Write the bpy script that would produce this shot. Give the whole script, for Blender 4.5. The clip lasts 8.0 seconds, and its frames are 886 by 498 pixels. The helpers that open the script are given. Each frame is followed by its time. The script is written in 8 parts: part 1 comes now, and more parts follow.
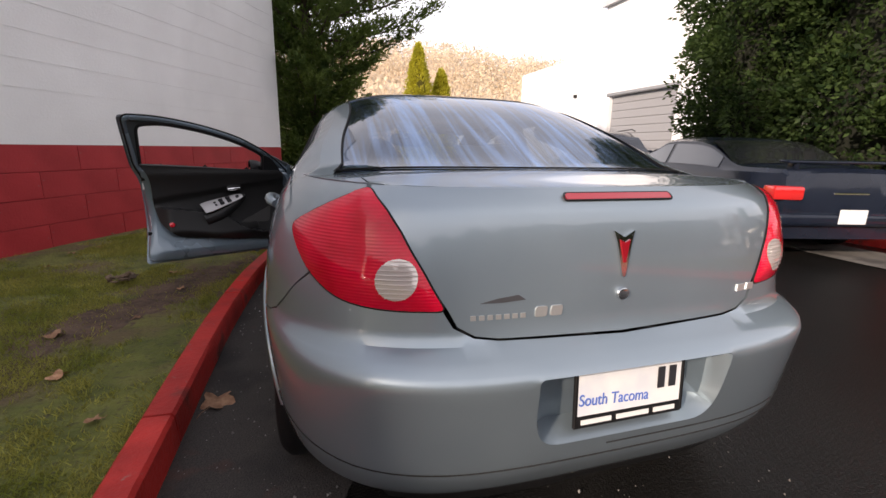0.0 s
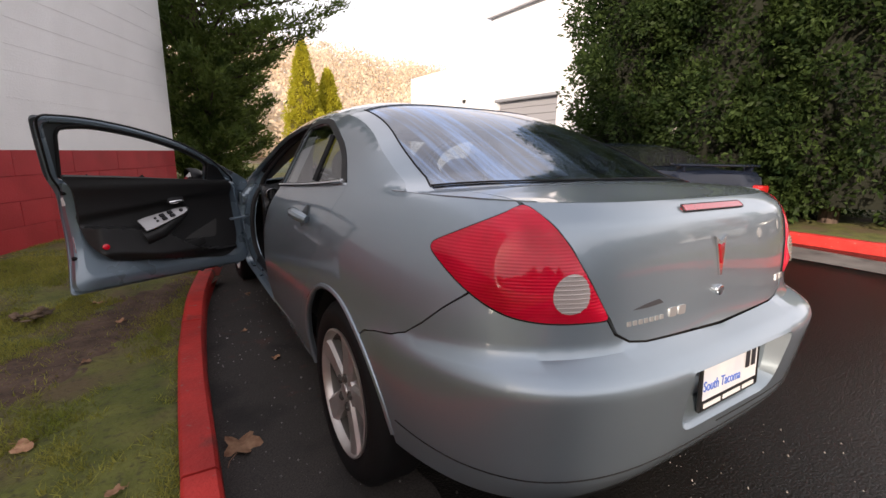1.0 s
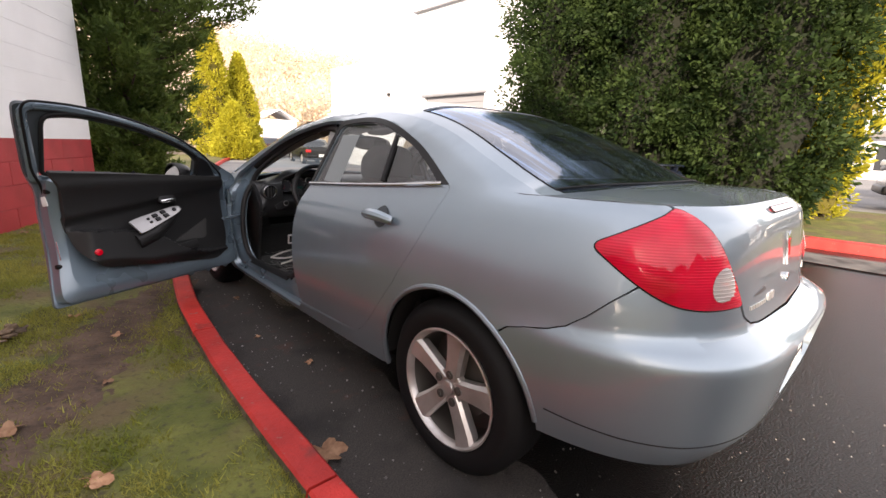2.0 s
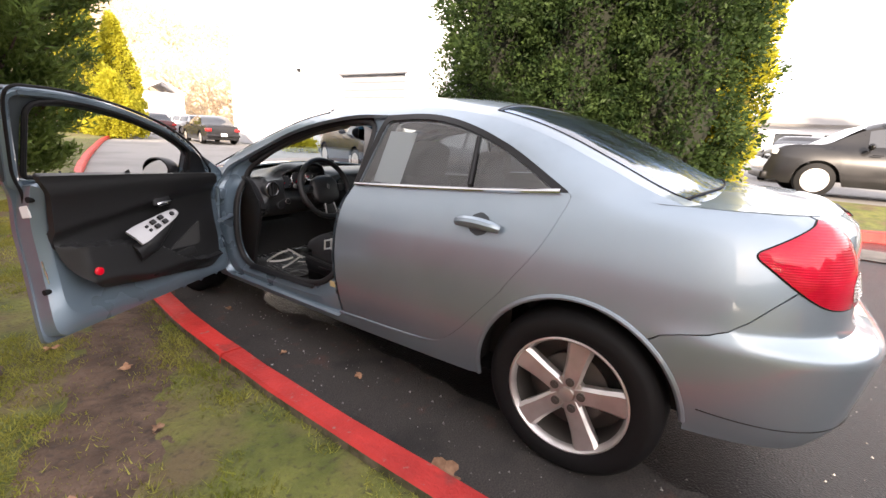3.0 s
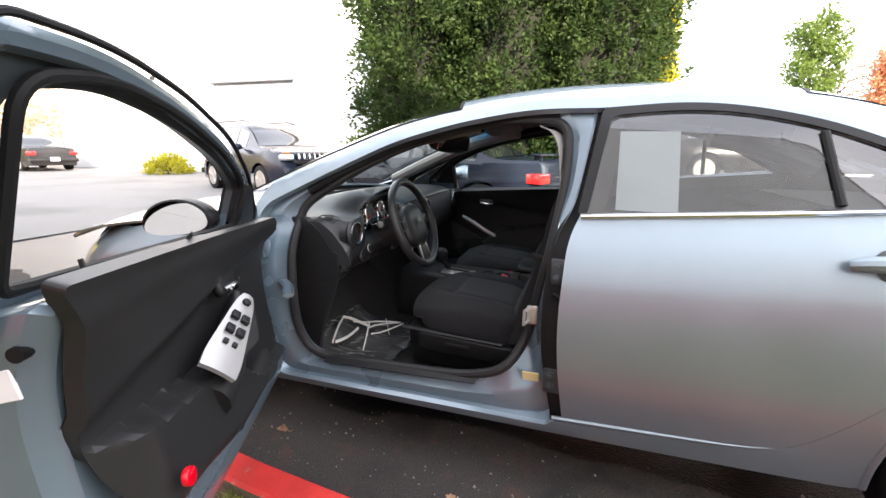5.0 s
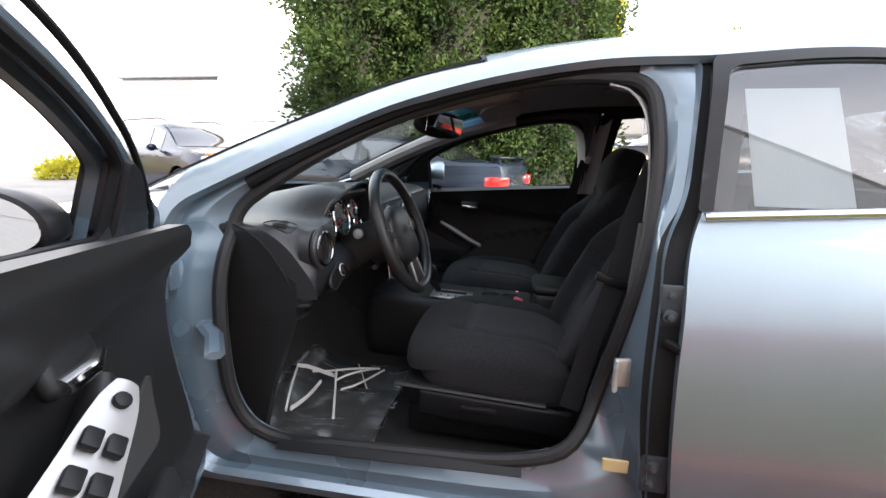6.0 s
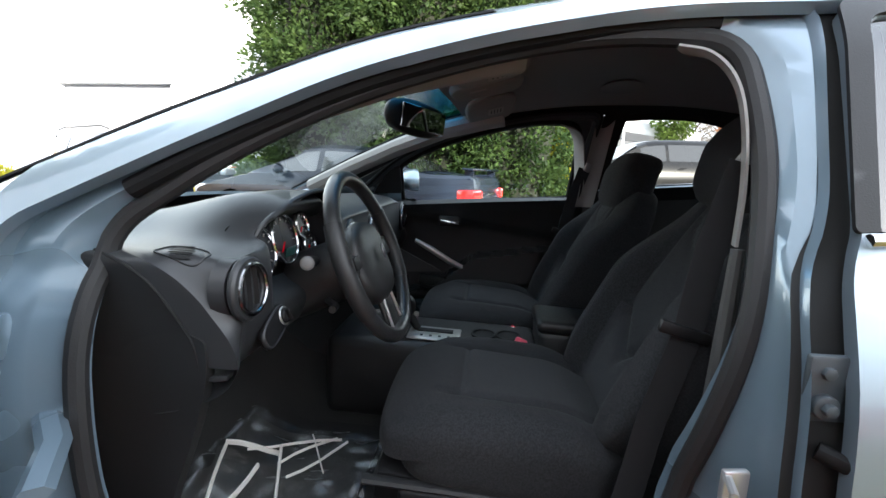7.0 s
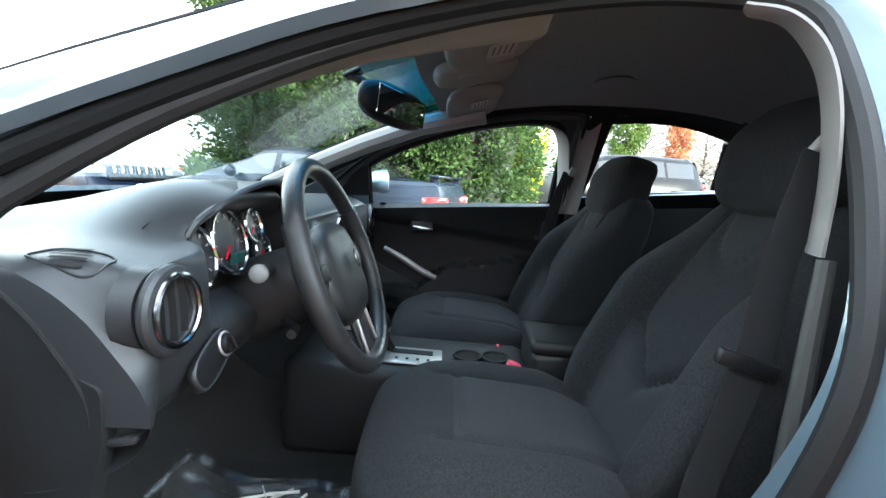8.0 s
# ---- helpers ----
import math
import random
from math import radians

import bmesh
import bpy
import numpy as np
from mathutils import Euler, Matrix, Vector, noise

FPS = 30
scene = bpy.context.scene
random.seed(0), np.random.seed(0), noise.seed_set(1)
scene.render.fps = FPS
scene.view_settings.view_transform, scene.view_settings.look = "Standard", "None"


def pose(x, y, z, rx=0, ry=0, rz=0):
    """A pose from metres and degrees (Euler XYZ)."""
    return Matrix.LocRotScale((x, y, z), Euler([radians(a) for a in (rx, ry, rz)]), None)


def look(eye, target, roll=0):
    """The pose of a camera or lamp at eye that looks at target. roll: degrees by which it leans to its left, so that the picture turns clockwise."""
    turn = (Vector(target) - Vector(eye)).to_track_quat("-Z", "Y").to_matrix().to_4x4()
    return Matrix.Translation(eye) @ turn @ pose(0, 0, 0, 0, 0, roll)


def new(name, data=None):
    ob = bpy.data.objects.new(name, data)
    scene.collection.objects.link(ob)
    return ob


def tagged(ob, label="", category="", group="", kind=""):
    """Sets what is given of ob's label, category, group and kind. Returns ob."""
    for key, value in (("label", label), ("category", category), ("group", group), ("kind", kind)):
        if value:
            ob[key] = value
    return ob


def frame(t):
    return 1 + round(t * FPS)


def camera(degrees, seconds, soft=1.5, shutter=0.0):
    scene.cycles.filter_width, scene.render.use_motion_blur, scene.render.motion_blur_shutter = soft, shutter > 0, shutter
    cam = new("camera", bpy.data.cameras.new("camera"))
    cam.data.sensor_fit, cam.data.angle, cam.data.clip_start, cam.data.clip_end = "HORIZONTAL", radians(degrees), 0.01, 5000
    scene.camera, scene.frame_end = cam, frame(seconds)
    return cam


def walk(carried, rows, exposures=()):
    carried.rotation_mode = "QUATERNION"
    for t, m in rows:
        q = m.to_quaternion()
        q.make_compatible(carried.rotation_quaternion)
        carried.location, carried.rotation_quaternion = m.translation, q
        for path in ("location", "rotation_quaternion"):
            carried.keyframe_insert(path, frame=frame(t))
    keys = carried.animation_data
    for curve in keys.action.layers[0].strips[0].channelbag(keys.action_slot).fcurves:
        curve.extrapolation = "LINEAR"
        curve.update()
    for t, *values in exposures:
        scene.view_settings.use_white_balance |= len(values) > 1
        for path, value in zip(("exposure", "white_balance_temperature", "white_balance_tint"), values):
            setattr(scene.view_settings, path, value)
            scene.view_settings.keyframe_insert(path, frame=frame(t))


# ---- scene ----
cam = camera(91.0, 8.0)
PATH = [
    (0, (-0.726, -0.628, 1.137), (-0.158, 1.236, 0.686), 1.1),
    (0.5, (-1.05, -0.53, 1.193), (-0.219, 1.218, 0.69), 2.4),
    (1, (-1.303, -0.372, 1.163), (-0.272, 1.287, 0.729), 1.2),
    (1.2, (-1.414, -0.303, 1.16), (-0.299, 1.294, 0.708), 0.2),
    (2.3, (-2.0, 0.122, 1.195), (-0.581, 1.436, 0.688), 2.9),
    (2.5, (-2.077, 0.245, 1.209), (-0.593, 1.46, 0.642), 2.6),
    (3, (-2.299, 0.597, 1.232), (-0.703, 1.688, 0.718), 3.3),
    (3.5, (-2.462, 0.999, 1.235), (-0.867, 2.054, 0.648), 1.7),
    (4, (-2.482, 1.411, 1.217), (-0.856, 2.423, 0.639), 2.3),
    (4.5, (-2.374, 1.813, 1.195), (-0.6, 2.508, 0.587), 3.2),
    (5, (-2.178, 2.151, 1.175), (-0.33, 2.763, 0.716), 0.6),
    (5.2, (-2.083, 2.235, 1.148), (-0.212, 2.777, 0.696), 0.7),
    (6.3, (-1.579, 2.592, 1.061), (0.352, 2.914, 0.65), 1.3),
    (6.5, (-1.5, 2.618, 1.053), (0.41, 3.031, 0.628), 0.7),
    (7, (-1.357, 2.621, 1.039), (0.602, 2.814, 0.687), 1.6),
    (7.5, (-1.238, 2.654, 1.013), (0.73, 2.695, 0.662), 2.1),
    (8, (-1.181, 2.694, 1.002), (0.796, 2.702, 0.7), 3.1),
]
# seconds, stops, white balance as the clip's own camera set it
LIGHTER = [(0.0, 0.40, 7100, 19), (0.5, 0.40, 7150, 19), (1.0, 0.52, 7200, 19), (2.5, 1.56, 7350, 19), (3.0, 1.76, 7300, 18), (3.5, 1.94, 7300, 18), (4.0, 2.14, 7250, 17), (5.0, 2.32, 6950, 14), (6.5, 2.4, 6550, 11), (7.0, 2.5, 6350, 7), (7.5, 2.44, 6150, 3), (8.0, 3.48, 5950, 0)]
walk(cam, [(t, look(eye, target, roll)) for t, eye, target, roll in PATH], LIGHTER)

# ==== world and light ====
world = bpy.data.worlds.new("sky")
scene.world = world
world.use_nodes = True
wn, wl = world.node_tree.nodes, world.node_tree.links
sky = wn.new("ShaderNodeTexSky")
sky.sky_type, sky.sun_disc = "NISHITA", False
SUN_EL, SUN_AZ = radians(22), radians(236)      # azimuth: clockwise from +y
sky.sun_elevation, sky.sun_rotation = SUN_EL, SUN_AZ
sky.air_density, sky.dust_density = 1.0, 2.0
coord, stretch, cloud, ramp, mix = (wn.new("ShaderNode" + k) for k in ("TexCoord", "Mapping", "TexNoise", "ValToRGB", "Mix"))
mix.data_type = "RGBA"
stretch.inputs["Scale"].default_value = (1.2, 1.2, 3.0)
cloud.inputs["Scale"].default_value, cloud.inputs["Detail"].default_value = 1.6, 6
ramp.color_ramp.elements[0].position, ramp.color_ramp.elements[0].color = 0.33, (0.55, 0.55, 0.55, 1)
ramp.color_ramp.elements[1].position, ramp.color_ramp.elements[1].color = 0.62, (1, 1, 1, 1)
wl.new(coord.outputs["Generated"], stretch.inputs["Vector"])
wl.new(stretch.outputs["Vector"], cloud.inputs["Vector"])
wl.new(cloud.outputs["Fac"], ramp.inputs["Fac"])
# the cloud thins out overhead
split, thin, mul = (wn.new("ShaderNode" + k) for k in ("SeparateXYZ", "MapRange", "Math"))
mul.operation = "MULTIPLY"
thin.inputs["From Min"].default_value, thin.inputs["From Max"].default_value = 0.35, 0.85
thin.inputs["To Min"].default_value, thin.inputs["To Max"].default_value = 1.0, 0.5
wl.new(coord.outputs["Generated"], split.inputs["Vector"])
wl.new(split.outputs["Z"], thin.inputs["Value"])
wl.new(thin.outputs["Result"], mul.inputs[0])
wl.new(ramp.outputs["Color"], mul.inputs[1])
wl.new(mul.outputs[0], mix.inputs["Factor"])
wl.new(sky.outputs["Color"], mix.inputs["A"])
mix.inputs["B"].default_value = (8.0, 8.3, 8.9, 1)
wl.new(mix.outputs["Result"], wn["Background"].inputs["Color"])
wn["Background"].inputs["Strength"].default_value = 0.15
sun_data = bpy.data.lights.new("sun", "SUN")
sun_data.energy, sun_data.angle, sun_data.color = 4.2, radians(1.5), (1.0, 0.90, 0.76)
sun_dir = Vector((math.sin(SUN_AZ) * math.cos(SUN_EL), math.cos(SUN_AZ) * math.cos(SUN_EL), math.sin(SUN_EL)))
sun_lamp = new("sun", sun_data)
sun_lamp.matrix_world = look(sun_dir * 40, (0, 0, 0))

# ==== small tools ====
rnd = random.Random(7)


def spl(keys, v):
    """Smooth value between (at, value) keys."""
    if v <= keys[0][0]:
        return keys[0][1]
    if v >= keys[-1][0]:
        return keys[-1][1]
    for i in range(len(keys) - 1):
        a, b = keys[i], keys[i + 1]
        if v <= b[0]:
            h = b[0] - a[0]
            d = (b[1] - a[1]) / h
            m0 = d if i == 0 else (b[1] - keys[i - 1][1]) / (b[0] - keys[i - 1][0])
            m1 = d if i + 2 >= len(keys) else (keys[i + 2][1] - a[1]) / (keys[i + 2][0] - a[0])
            t = (v - a[0]) / h
            return ((2 * t**3 - 3 * t * t + 1) * a[1] + (t**3 - 2 * t * t + t) * h * m0
                    + (3 * t * t - 2 * t**3) * b[1] + (t**3 - t * t) * h * m1)


def step01(a, b, v):
    t = min(1.0, max(0.0, (v - a) / (b - a)))
    return t * t * (3 - 2 * t)


def finish(name, me, mat, parent=None, label="", sharp=35):
    for m in (mat if isinstance(mat, (list, tuple)) else [mat]):
        me.materials.append(m)
    if sharp:
        me.polygons.foreach_set("use_smooth", [True] * len(me.polygons))
        me.set_sharp_from_angle(angle=radians(sharp))
    ob = new(name, me)
    if parent is not None:
        ob.parent = parent
    if label:
        ob["label"] = label
    return ob


def part(name, bm, mat, parent=None, label="", sharp=35):
    """Links a bmesh as one mesh object, under a thing or a part."""
    me = bpy.data.meshes.new(name)
    bm.normal_update()
    bm.to_mesh(me)
    bm.free()
    return finish(name, me, mat, parent, label, sharp)


def thing(name, label, category, group="", kind="", at=(0, 0, 0)):
    ob = new(name)
    ob.empty_display_size = 0.1
    ob.location = at
    return tagged(ob, label, category, group, kind)


def bx(bm, sx, sy, sz, at=(0, 0, 0), rot=(0, 0, 0), bevel=0.0, seg=2):
    """Adds a box with rounded edges."""
    g = bmesh.ops.create_cube(bm, size=1.0)["verts"]
    bmesh.ops.scale(bm, vec=(sx, sy, sz), verts=g)
    if bevel:
        es = list({e for v in g for e in v.link_edges})
        r = bmesh.ops.bevel(bm, geom=es, offset=bevel, segments=seg, affect="EDGES", profile=0.5)
        g = list({v for f in r["faces"] for v in f.verts} | {v for v in g if v.is_valid})
    bmesh.ops.transform(bm, matrix=pose(*at, *rot), verts=g)
    return g


def cyl(bm, r, h, at=(0, 0, 0), rot=(0, 0, 0), seg=24, r2=None, bevel=0.0):
    g = bmesh.ops.create_cone(bm, cap_ends=True, segments=seg, radius1=r, radius2=r if r2 is None else r2, depth=h)["verts"]
    if bevel:
        es = [e for e in {e for v in g for e in v.link_edges} if len(e.link_faces) == 2 and e.calc_face_angle() > 1.0]
        q = bmesh.ops.bevel(bm, geom=es, offset=bevel, segments=2, affect="EDGES", profile=0.5)
        g = list({v for f in q["faces"] for v in f.verts} | {v for v in g if v.is_valid})
    bmesh.ops.transform(bm, matrix=pose(*at, *rot), verts=g)
    return g


def ball(bm, sx, sy, sz, at=(0, 0, 0), rot=(0, 0, 0), u=20, v=12):
    g = bmesh.ops.create_uvsphere(bm, u_segments=u, v_segments=v, radius=1.0)["verts"]
    bmesh.ops.transform(bm, matrix=pose(*at, *rot) @ Matrix.Diagonal((sx, sy, sz, 1)), verts=g)
    return g


def tube(bm, pts, r, seg=8, closed=False, flat=1.0, cap=True):
    """A round (or flattened) bar along points; r is a number or one for each point."""
    pts = [Vector(p) for p in pts]
    n = len(pts)
    rings, up = [], None
    for i, p in enumerate(pts):
        a = pts[(i - 1) % n] if closed or i else p
        b = pts[(i + 1) % n] if closed or i < n - 1 else p
        d = (b - a).normalized()
        if up is None:
            up = d.orthogonal().normalized() if abs(d.z) > 0.9 else d.cross(Vector((0, 0, 1))).normalized()
        up = (up - d * up.dot(d)).normalized()
        side = d.cross(up)
        rr = r[i] if isinstance(r, (list, tuple)) else r
        rings.append([bm.verts.new(p + rr * (math.cos(k / seg * 2 * math.pi) * up * flat + math.sin(k / seg * 2 * math.pi) * side)) for k in range(seg)])
    m = n if closed else n - 1
    for i in range(m):
        a, b = rings[i], rings[(i + 1) % n]
        for k in range(seg):
            bm.faces.new((a[k], a[(k + 1) % seg], b[(k + 1) % seg], b[k]))
    if cap and not closed:
        bm.faces.new(rings[0][::-1])
        bm.faces.new(rings[-1])
    return [v for g in rings for v in g]


def grid(bm, fn, nu, nv, close_u=False):
    """A sheet of fn(u, v), u and v from 0 to 1."""
    vs = [[bm.verts.new(fn(i / nu, j / nv)) for j in range(nv + 1)] for i in range(nu + (0 if close_u else 1))]
    m = len(vs)
    for i in range(nu):
        for j in range(nv):
            try:
                bm.faces.new((vs[i][j], vs[(i + 1) % m][j], vs[(i + 1) % m][j + 1], vs[i][j + 1]))
            except ValueError:
                pass
    return vs


def slab(bm, d):
    """Gives a sheet thickness d, against its normals."""
    bm.normal_update()
    old = list(bm.faces)
    mp = {}
    for v in list(bm.verts):
        mp[v] = v.co - v.normal * d
    nv = {v: bm.verts.new(c) for v, c in mp.items()}
    rim = [e for e in bm.edges if len(e.link_faces) == 1]
    for f in old:
        bm.faces.new([nv[v] for v in reversed(f.verts)]).material_index = 1
    for e in rim:
        l = e.link_loops[0]
        a, b = l.vert, l.link_loop_next.vert
        bm.faces.new((b, a, nv[a], nv[b])).material_index = 2
    return bm


def fillet(pts, n=6):
    """A closed outline of (a, b, radius) with its corners rounded."""
    out = []
    m = len(pts)
    for i, (a, b, r) in enumerate(pts):
        p, q, s = Vector((a, b)), Vector(pts[i - 1][:2]), Vector(pts[(i + 1) % m][:2])
        if r <= 0:
            out.append((a, b))
            continue
        d1, d2 = q - p, s - p
        e1, e2 = p + d1 * min(0.5, r / max(d1.length, 1e-6)), p + d2 * min(0.5, r / max(d2.length, 1e-6))
        for k in range(n + 1):
            t = k / n
            c = e1 * (1 - t) ** 2 + p * 2 * t * (1 - t) + e2 * t * t
            out.append((c.x, c.y))
    return out


def cut_up(loop, step):
    out = []
    for i, p in enumerate(loop):
        q = loop[(i + 1) % len(loop)]
        k = max(1, round(math.dist(p, q) / step))
        if math.dist(p, q) < 1e-5:
            continue
        out += [(p[0] + (q[0] - p[0]) * j / k, p[1] + (q[1] - p[1]) * j / k) for j in range(k)]
    return out


def inside(p, loops):
    x, y = p[:, 0], p[:, 1]
    hit = np.zeros(len(p), bool)
    for loop in loops:
        a = np.array(loop)
        b = np.roll(a, -1, 0)
        for (x0, y0), (x1, y1) in zip(a, b):
            if y0 != y1:
                hit ^= ((y0 > y) != (y1 > y)) & (x < (x1 - x0) * (y - y0) / (y1 - y0) + x0)
    return hit


def sheet(loops, step, place, bm=None, rim_step=None):
    """Fills the first outline, less the others, with small faces and lays it on the surface place(a, b)."""
    from mathutils.geometry import delaunay_2d_cdt
    loops = [cut_up(l, rim_step or step) for l in loops]
    lo, hi = np.min(loops[0], 0), np.max(loops[0], 0)
    pts = []
    rows = int((hi[1] - lo[1]) / (step * 0.87)) + 1
    for j in range(rows + 1):
        for i in range(int((hi[0] - lo[0]) / step) + 2):
            pts.append((lo[0] + (i + 0.5 * (j % 2)) * step, lo[1] + j * step * 0.87))
    pts = np.array(pts)
    pts = pts[inside(pts, loops)]
    rim = np.concatenate([np.array(l) for l in loops])
    if len(pts):
        near = np.array([np.min(np.abs(rim - p).max(1)) for p in pts])
        pts = pts[near > step * 0.5]
    verts, edges = [], []
    for l in loops:
        k = len(verts)
        verts += [Vector(p) for p in l]
        edges += [(k + i, k + (i + 1) % len(l)) for i in range(len(l))]
    verts += [Vector(p) for p in pts]
    out = delaunay_2d_cdt(verts, edges, [], 0, 1e-6)
    vv, ff = out[0], out[2]
    mid = np.array([[sum(vv[i].x for i in f) / 3, sum(vv[i].y for i in f) / 3] for f in ff])
    ok = inside(mid, loops)
    bm = bm or bmesh.new()
    made = [bm.verts.new(place(v.x, v.y)) for v in vv]
    for f, keep in zip(ff, ok):
        if keep:
            bm.faces.new([made[i] for i in f])
    for v in made:
        if not v.link_faces:
            bm.verts.remove(v)
    return bm


def face_out(bm, centre):
    """Turns the faces of a sheet away from centre."""
    bm.normal_update()
    c = Vector(centre)
    if sum((f.calc_center_median() - c).dot(f.normal) * f.calc_area() for f in bm.faces) < 0:
        bmesh.ops.reverse_faces(bm, faces=bm.faces[:])
    bm.normal_update()
    return bm


def flipped(bm):
    """The mirror image across x = 0."""
    o = bm.copy()
    bmesh.ops.scale(o, vec=(-1, 1, 1), verts=o.verts[:])
    bmesh.ops.reverse_faces(o, faces=o.faces[:])
    return o


def turned(bm, m):
    bmesh.ops.transform(bm, matrix=m, verts=bm.verts[:])
    return bm


def from_np(name, v, f, mat, parent=None, label="", sharp=0):
    """One mesh from arrays of vertices and of faces (all with as many corners)."""
    me = bpy.data.meshes.new(name)
    f = np.asarray(f, np.int32)
    n, k = f.shape
    me.vertices.add(len(v))
    me.vertices.foreach_set("co", np.asarray(v, np.float32).ravel())
    me.loops.add(n * k)
    me.loops.foreach_set("vertex_index", f.ravel())
    me.polygons.add(n)
    me.polygons.foreach_set("loop_start", np.arange(0, n * k, k, dtype=np.int32))
    me.update(calc_edges=True)
    return finish(name, me, mat, parent, label, sharp)


# ==== materials ====
def mat_new(name, colour, rough=0.5, metal=0.0, **more):
    m = bpy.data.materials.new(name)
    m.use_nodes = True
    b = m.node_tree.nodes["Principled BSDF"]
    b.inputs["Base Color"].default_value = (*colour, 1)
    b.inputs["Roughness"].default_value, b.inputs["Metallic"].default_value = rough, metal
    for k, v in more.items():
        b.inputs[k.replace("_", " ")].default_value = v
    return m


def vary(m, a, b, scale, detail=4.0, lo=0.35, hi=0.65, kind="object", stretch=(1, 1, 1), and_rough=None):
    """Base colour between a and b by noise; returns the colour's output, so that more can be mixed on top."""
    n, l = m.node_tree.nodes, m.node_tree.links
    tc, mp, nz, rp = (n.new("ShaderNode" + k) for k in ("TexCoord", "Mapping", "TexNoise", "ValToRGB"))
    mp.inputs["Scale"].default_value = stretch
    nz.inputs["Scale"].default_value, nz.inputs["Detail"].default_value = scale, detail
    rp.color_ramp.elements[0].position, rp.color_ramp.elements[0].color = lo, (*a, 1)
    rp.color_ramp.elements[1].position, rp.color_ramp.elements[1].color = hi, (*b, 1)
    l.new(tc.outputs["Object"], mp.inputs["Vector"])
    l.new(mp.outputs["Vector"], nz.inputs["Vector"])
    l.new(nz.outputs["Fac"], rp.inputs["Fac"])
    l.new(rp.outputs["Color"], n["Principled BSDF"].inputs["Base Color"])
    if and_rough:
        rr = n.new("ShaderNodeMapRange")
        rr.inputs["To Min"].default_value, rr.inputs["To Max"].default_value = and_rough
        l.new(nz.outputs["Fac"], rr.inputs["Value"])
        l.new(rr.outputs["Result"], n["Principled BSDF"].inputs["Roughness"])
    return rp.outputs["Color"]


def over(m, base, colour, scale, lo, hi, detail=5.0, stretch=(1, 1, 1), amount=1.0):
    """Mixes a further colour over base where a second noise is high."""
    n, l = m.node_tree.nodes, m.node_tree.links
    tc, mp, nz, rg, mx = (n.new("ShaderNode" + k) for k in ("TexCoord", "Mapping", "TexNoise", "MapRange", "Mix"))
    mx.data_type = "RGBA"
    mp.inputs["Scale"].default_value = stretch
    mp.inputs["Location"].default_value = (scale, 3.1, 1.7)
    nz.inputs["Scale"].default_value, nz.inputs["Detail"].default_value = scale, detail
    rg.inputs["From Min"].default_value, rg.inputs["From Max"].default_value, rg.inputs["To Max"].default_value = lo, hi, amount
    l.new(tc.outputs["Object"], mp.inputs["Vector"])
    l.new(mp.outputs["Vector"], nz.inputs["Vector"])
    l.new(nz.outputs["Fac"], rg.inputs["Value"])
    l.new(rg.outputs["Result"], mx.inputs["Factor"])
    l.new(base, mx.inputs["A"])
    mx.inputs["B"].default_value = (*colour, 1)
    l.new(mx.outputs["Result"], n["Principled BSDF"].inputs["Base Color"])
    return mx.outputs["Result"]


def bumpy(m, scale, strength, distance=0.01, detail=4.0, stretch=(1, 1, 1), kind="TexNoise"):
    n, l = m.node_tree.nodes, m.node_tree.links
    tc, mp, nz, bp = (n.new("ShaderNode" + k) for k in ("TexCoord", "Mapping", kind, "Bump"))
    mp.inputs["Scale"].default_value = stretch
    nz.inputs["Scale"].default_value = scale
    if kind == "TexNoise":
        nz.inputs["Detail"].default_value = detail
    bp.inputs["Strength"].default_value, bp.inputs["Distance"].default_value = strength, distance
    l.new(tc.outputs["Object"], mp.inputs["Vector"])
    l.new(mp.outputs["Vector"], nz.inputs["Vector"])
    l.new(nz.outputs[0], bp.inputs["Height"])
    old = n["Principled BSDF"].inputs["Normal"]
    if old.links:
        l.new(old.links[0].from_socket, bp.inputs["Normal"])
    l.new(bp.outputs["Normal"], old)
    return m


def tint_by_object(m, base, amount=0.25):
    """Makes each object a little lighter or darker by its own random number."""
    n, l = m.node_tree.nodes, m.node_tree.links
    oi, rg, hs = (n.new("ShaderNode" + k) for k in ("ObjectInfo", "MapRange", "HueSaturation"))
    rg.inputs["To Min"].default_value, rg.inputs["To Max"].default_value = 1 - amount, 1 + amount
    l.new(oi.outputs["Random"], rg.inputs["Value"])
    l.new(rg.outputs["Result"], hs.inputs["Value"])
    l.new(base, hs.inputs["Color"])
    l.new(hs.outputs["Color"], n["Principled BSDF"].inputs["Base Color"])


def tint_by_island(m, base, amount=0.4):
    n, l = m.node_tree.nodes, m.node_tree.links
    ge, rg, hs = (n.new("ShaderNode" + k) for k in ("NewGeometry", "MapRange", "HueSaturation"))
    rg.inputs["To Min"].default_value, rg.inputs["To Max"].default_value = 1 - amount, 1 + amount
    l.new(ge.outputs["Random Per Island"], rg.inputs["Value"])
    l.new(rg.outputs["Result"], hs.inputs["Value"])
    l.new(base, hs.inputs["Color"])
    l.new(hs.outputs["Color"], n["Principled BSDF"].inputs["Base Color"])


def paint(name, a, b, metal=0.55, rough=0.3):
    m = mat_new(name, a, rough, metal, Coat_Weight=1.0, Coat_Roughness=0.035)
    c = vary(m, a, b, 3.0, 3, 0.3, 0.7, and_rough=(rough - 0.05, rough + 0.12))
    over(m, c, (0.16, 0.15, 0.13), 1.7, 0.56, 0.85, 8, (1, 1, 0.7), 0.28)
    return bumpy(m, 900, 0.03, 0.002)


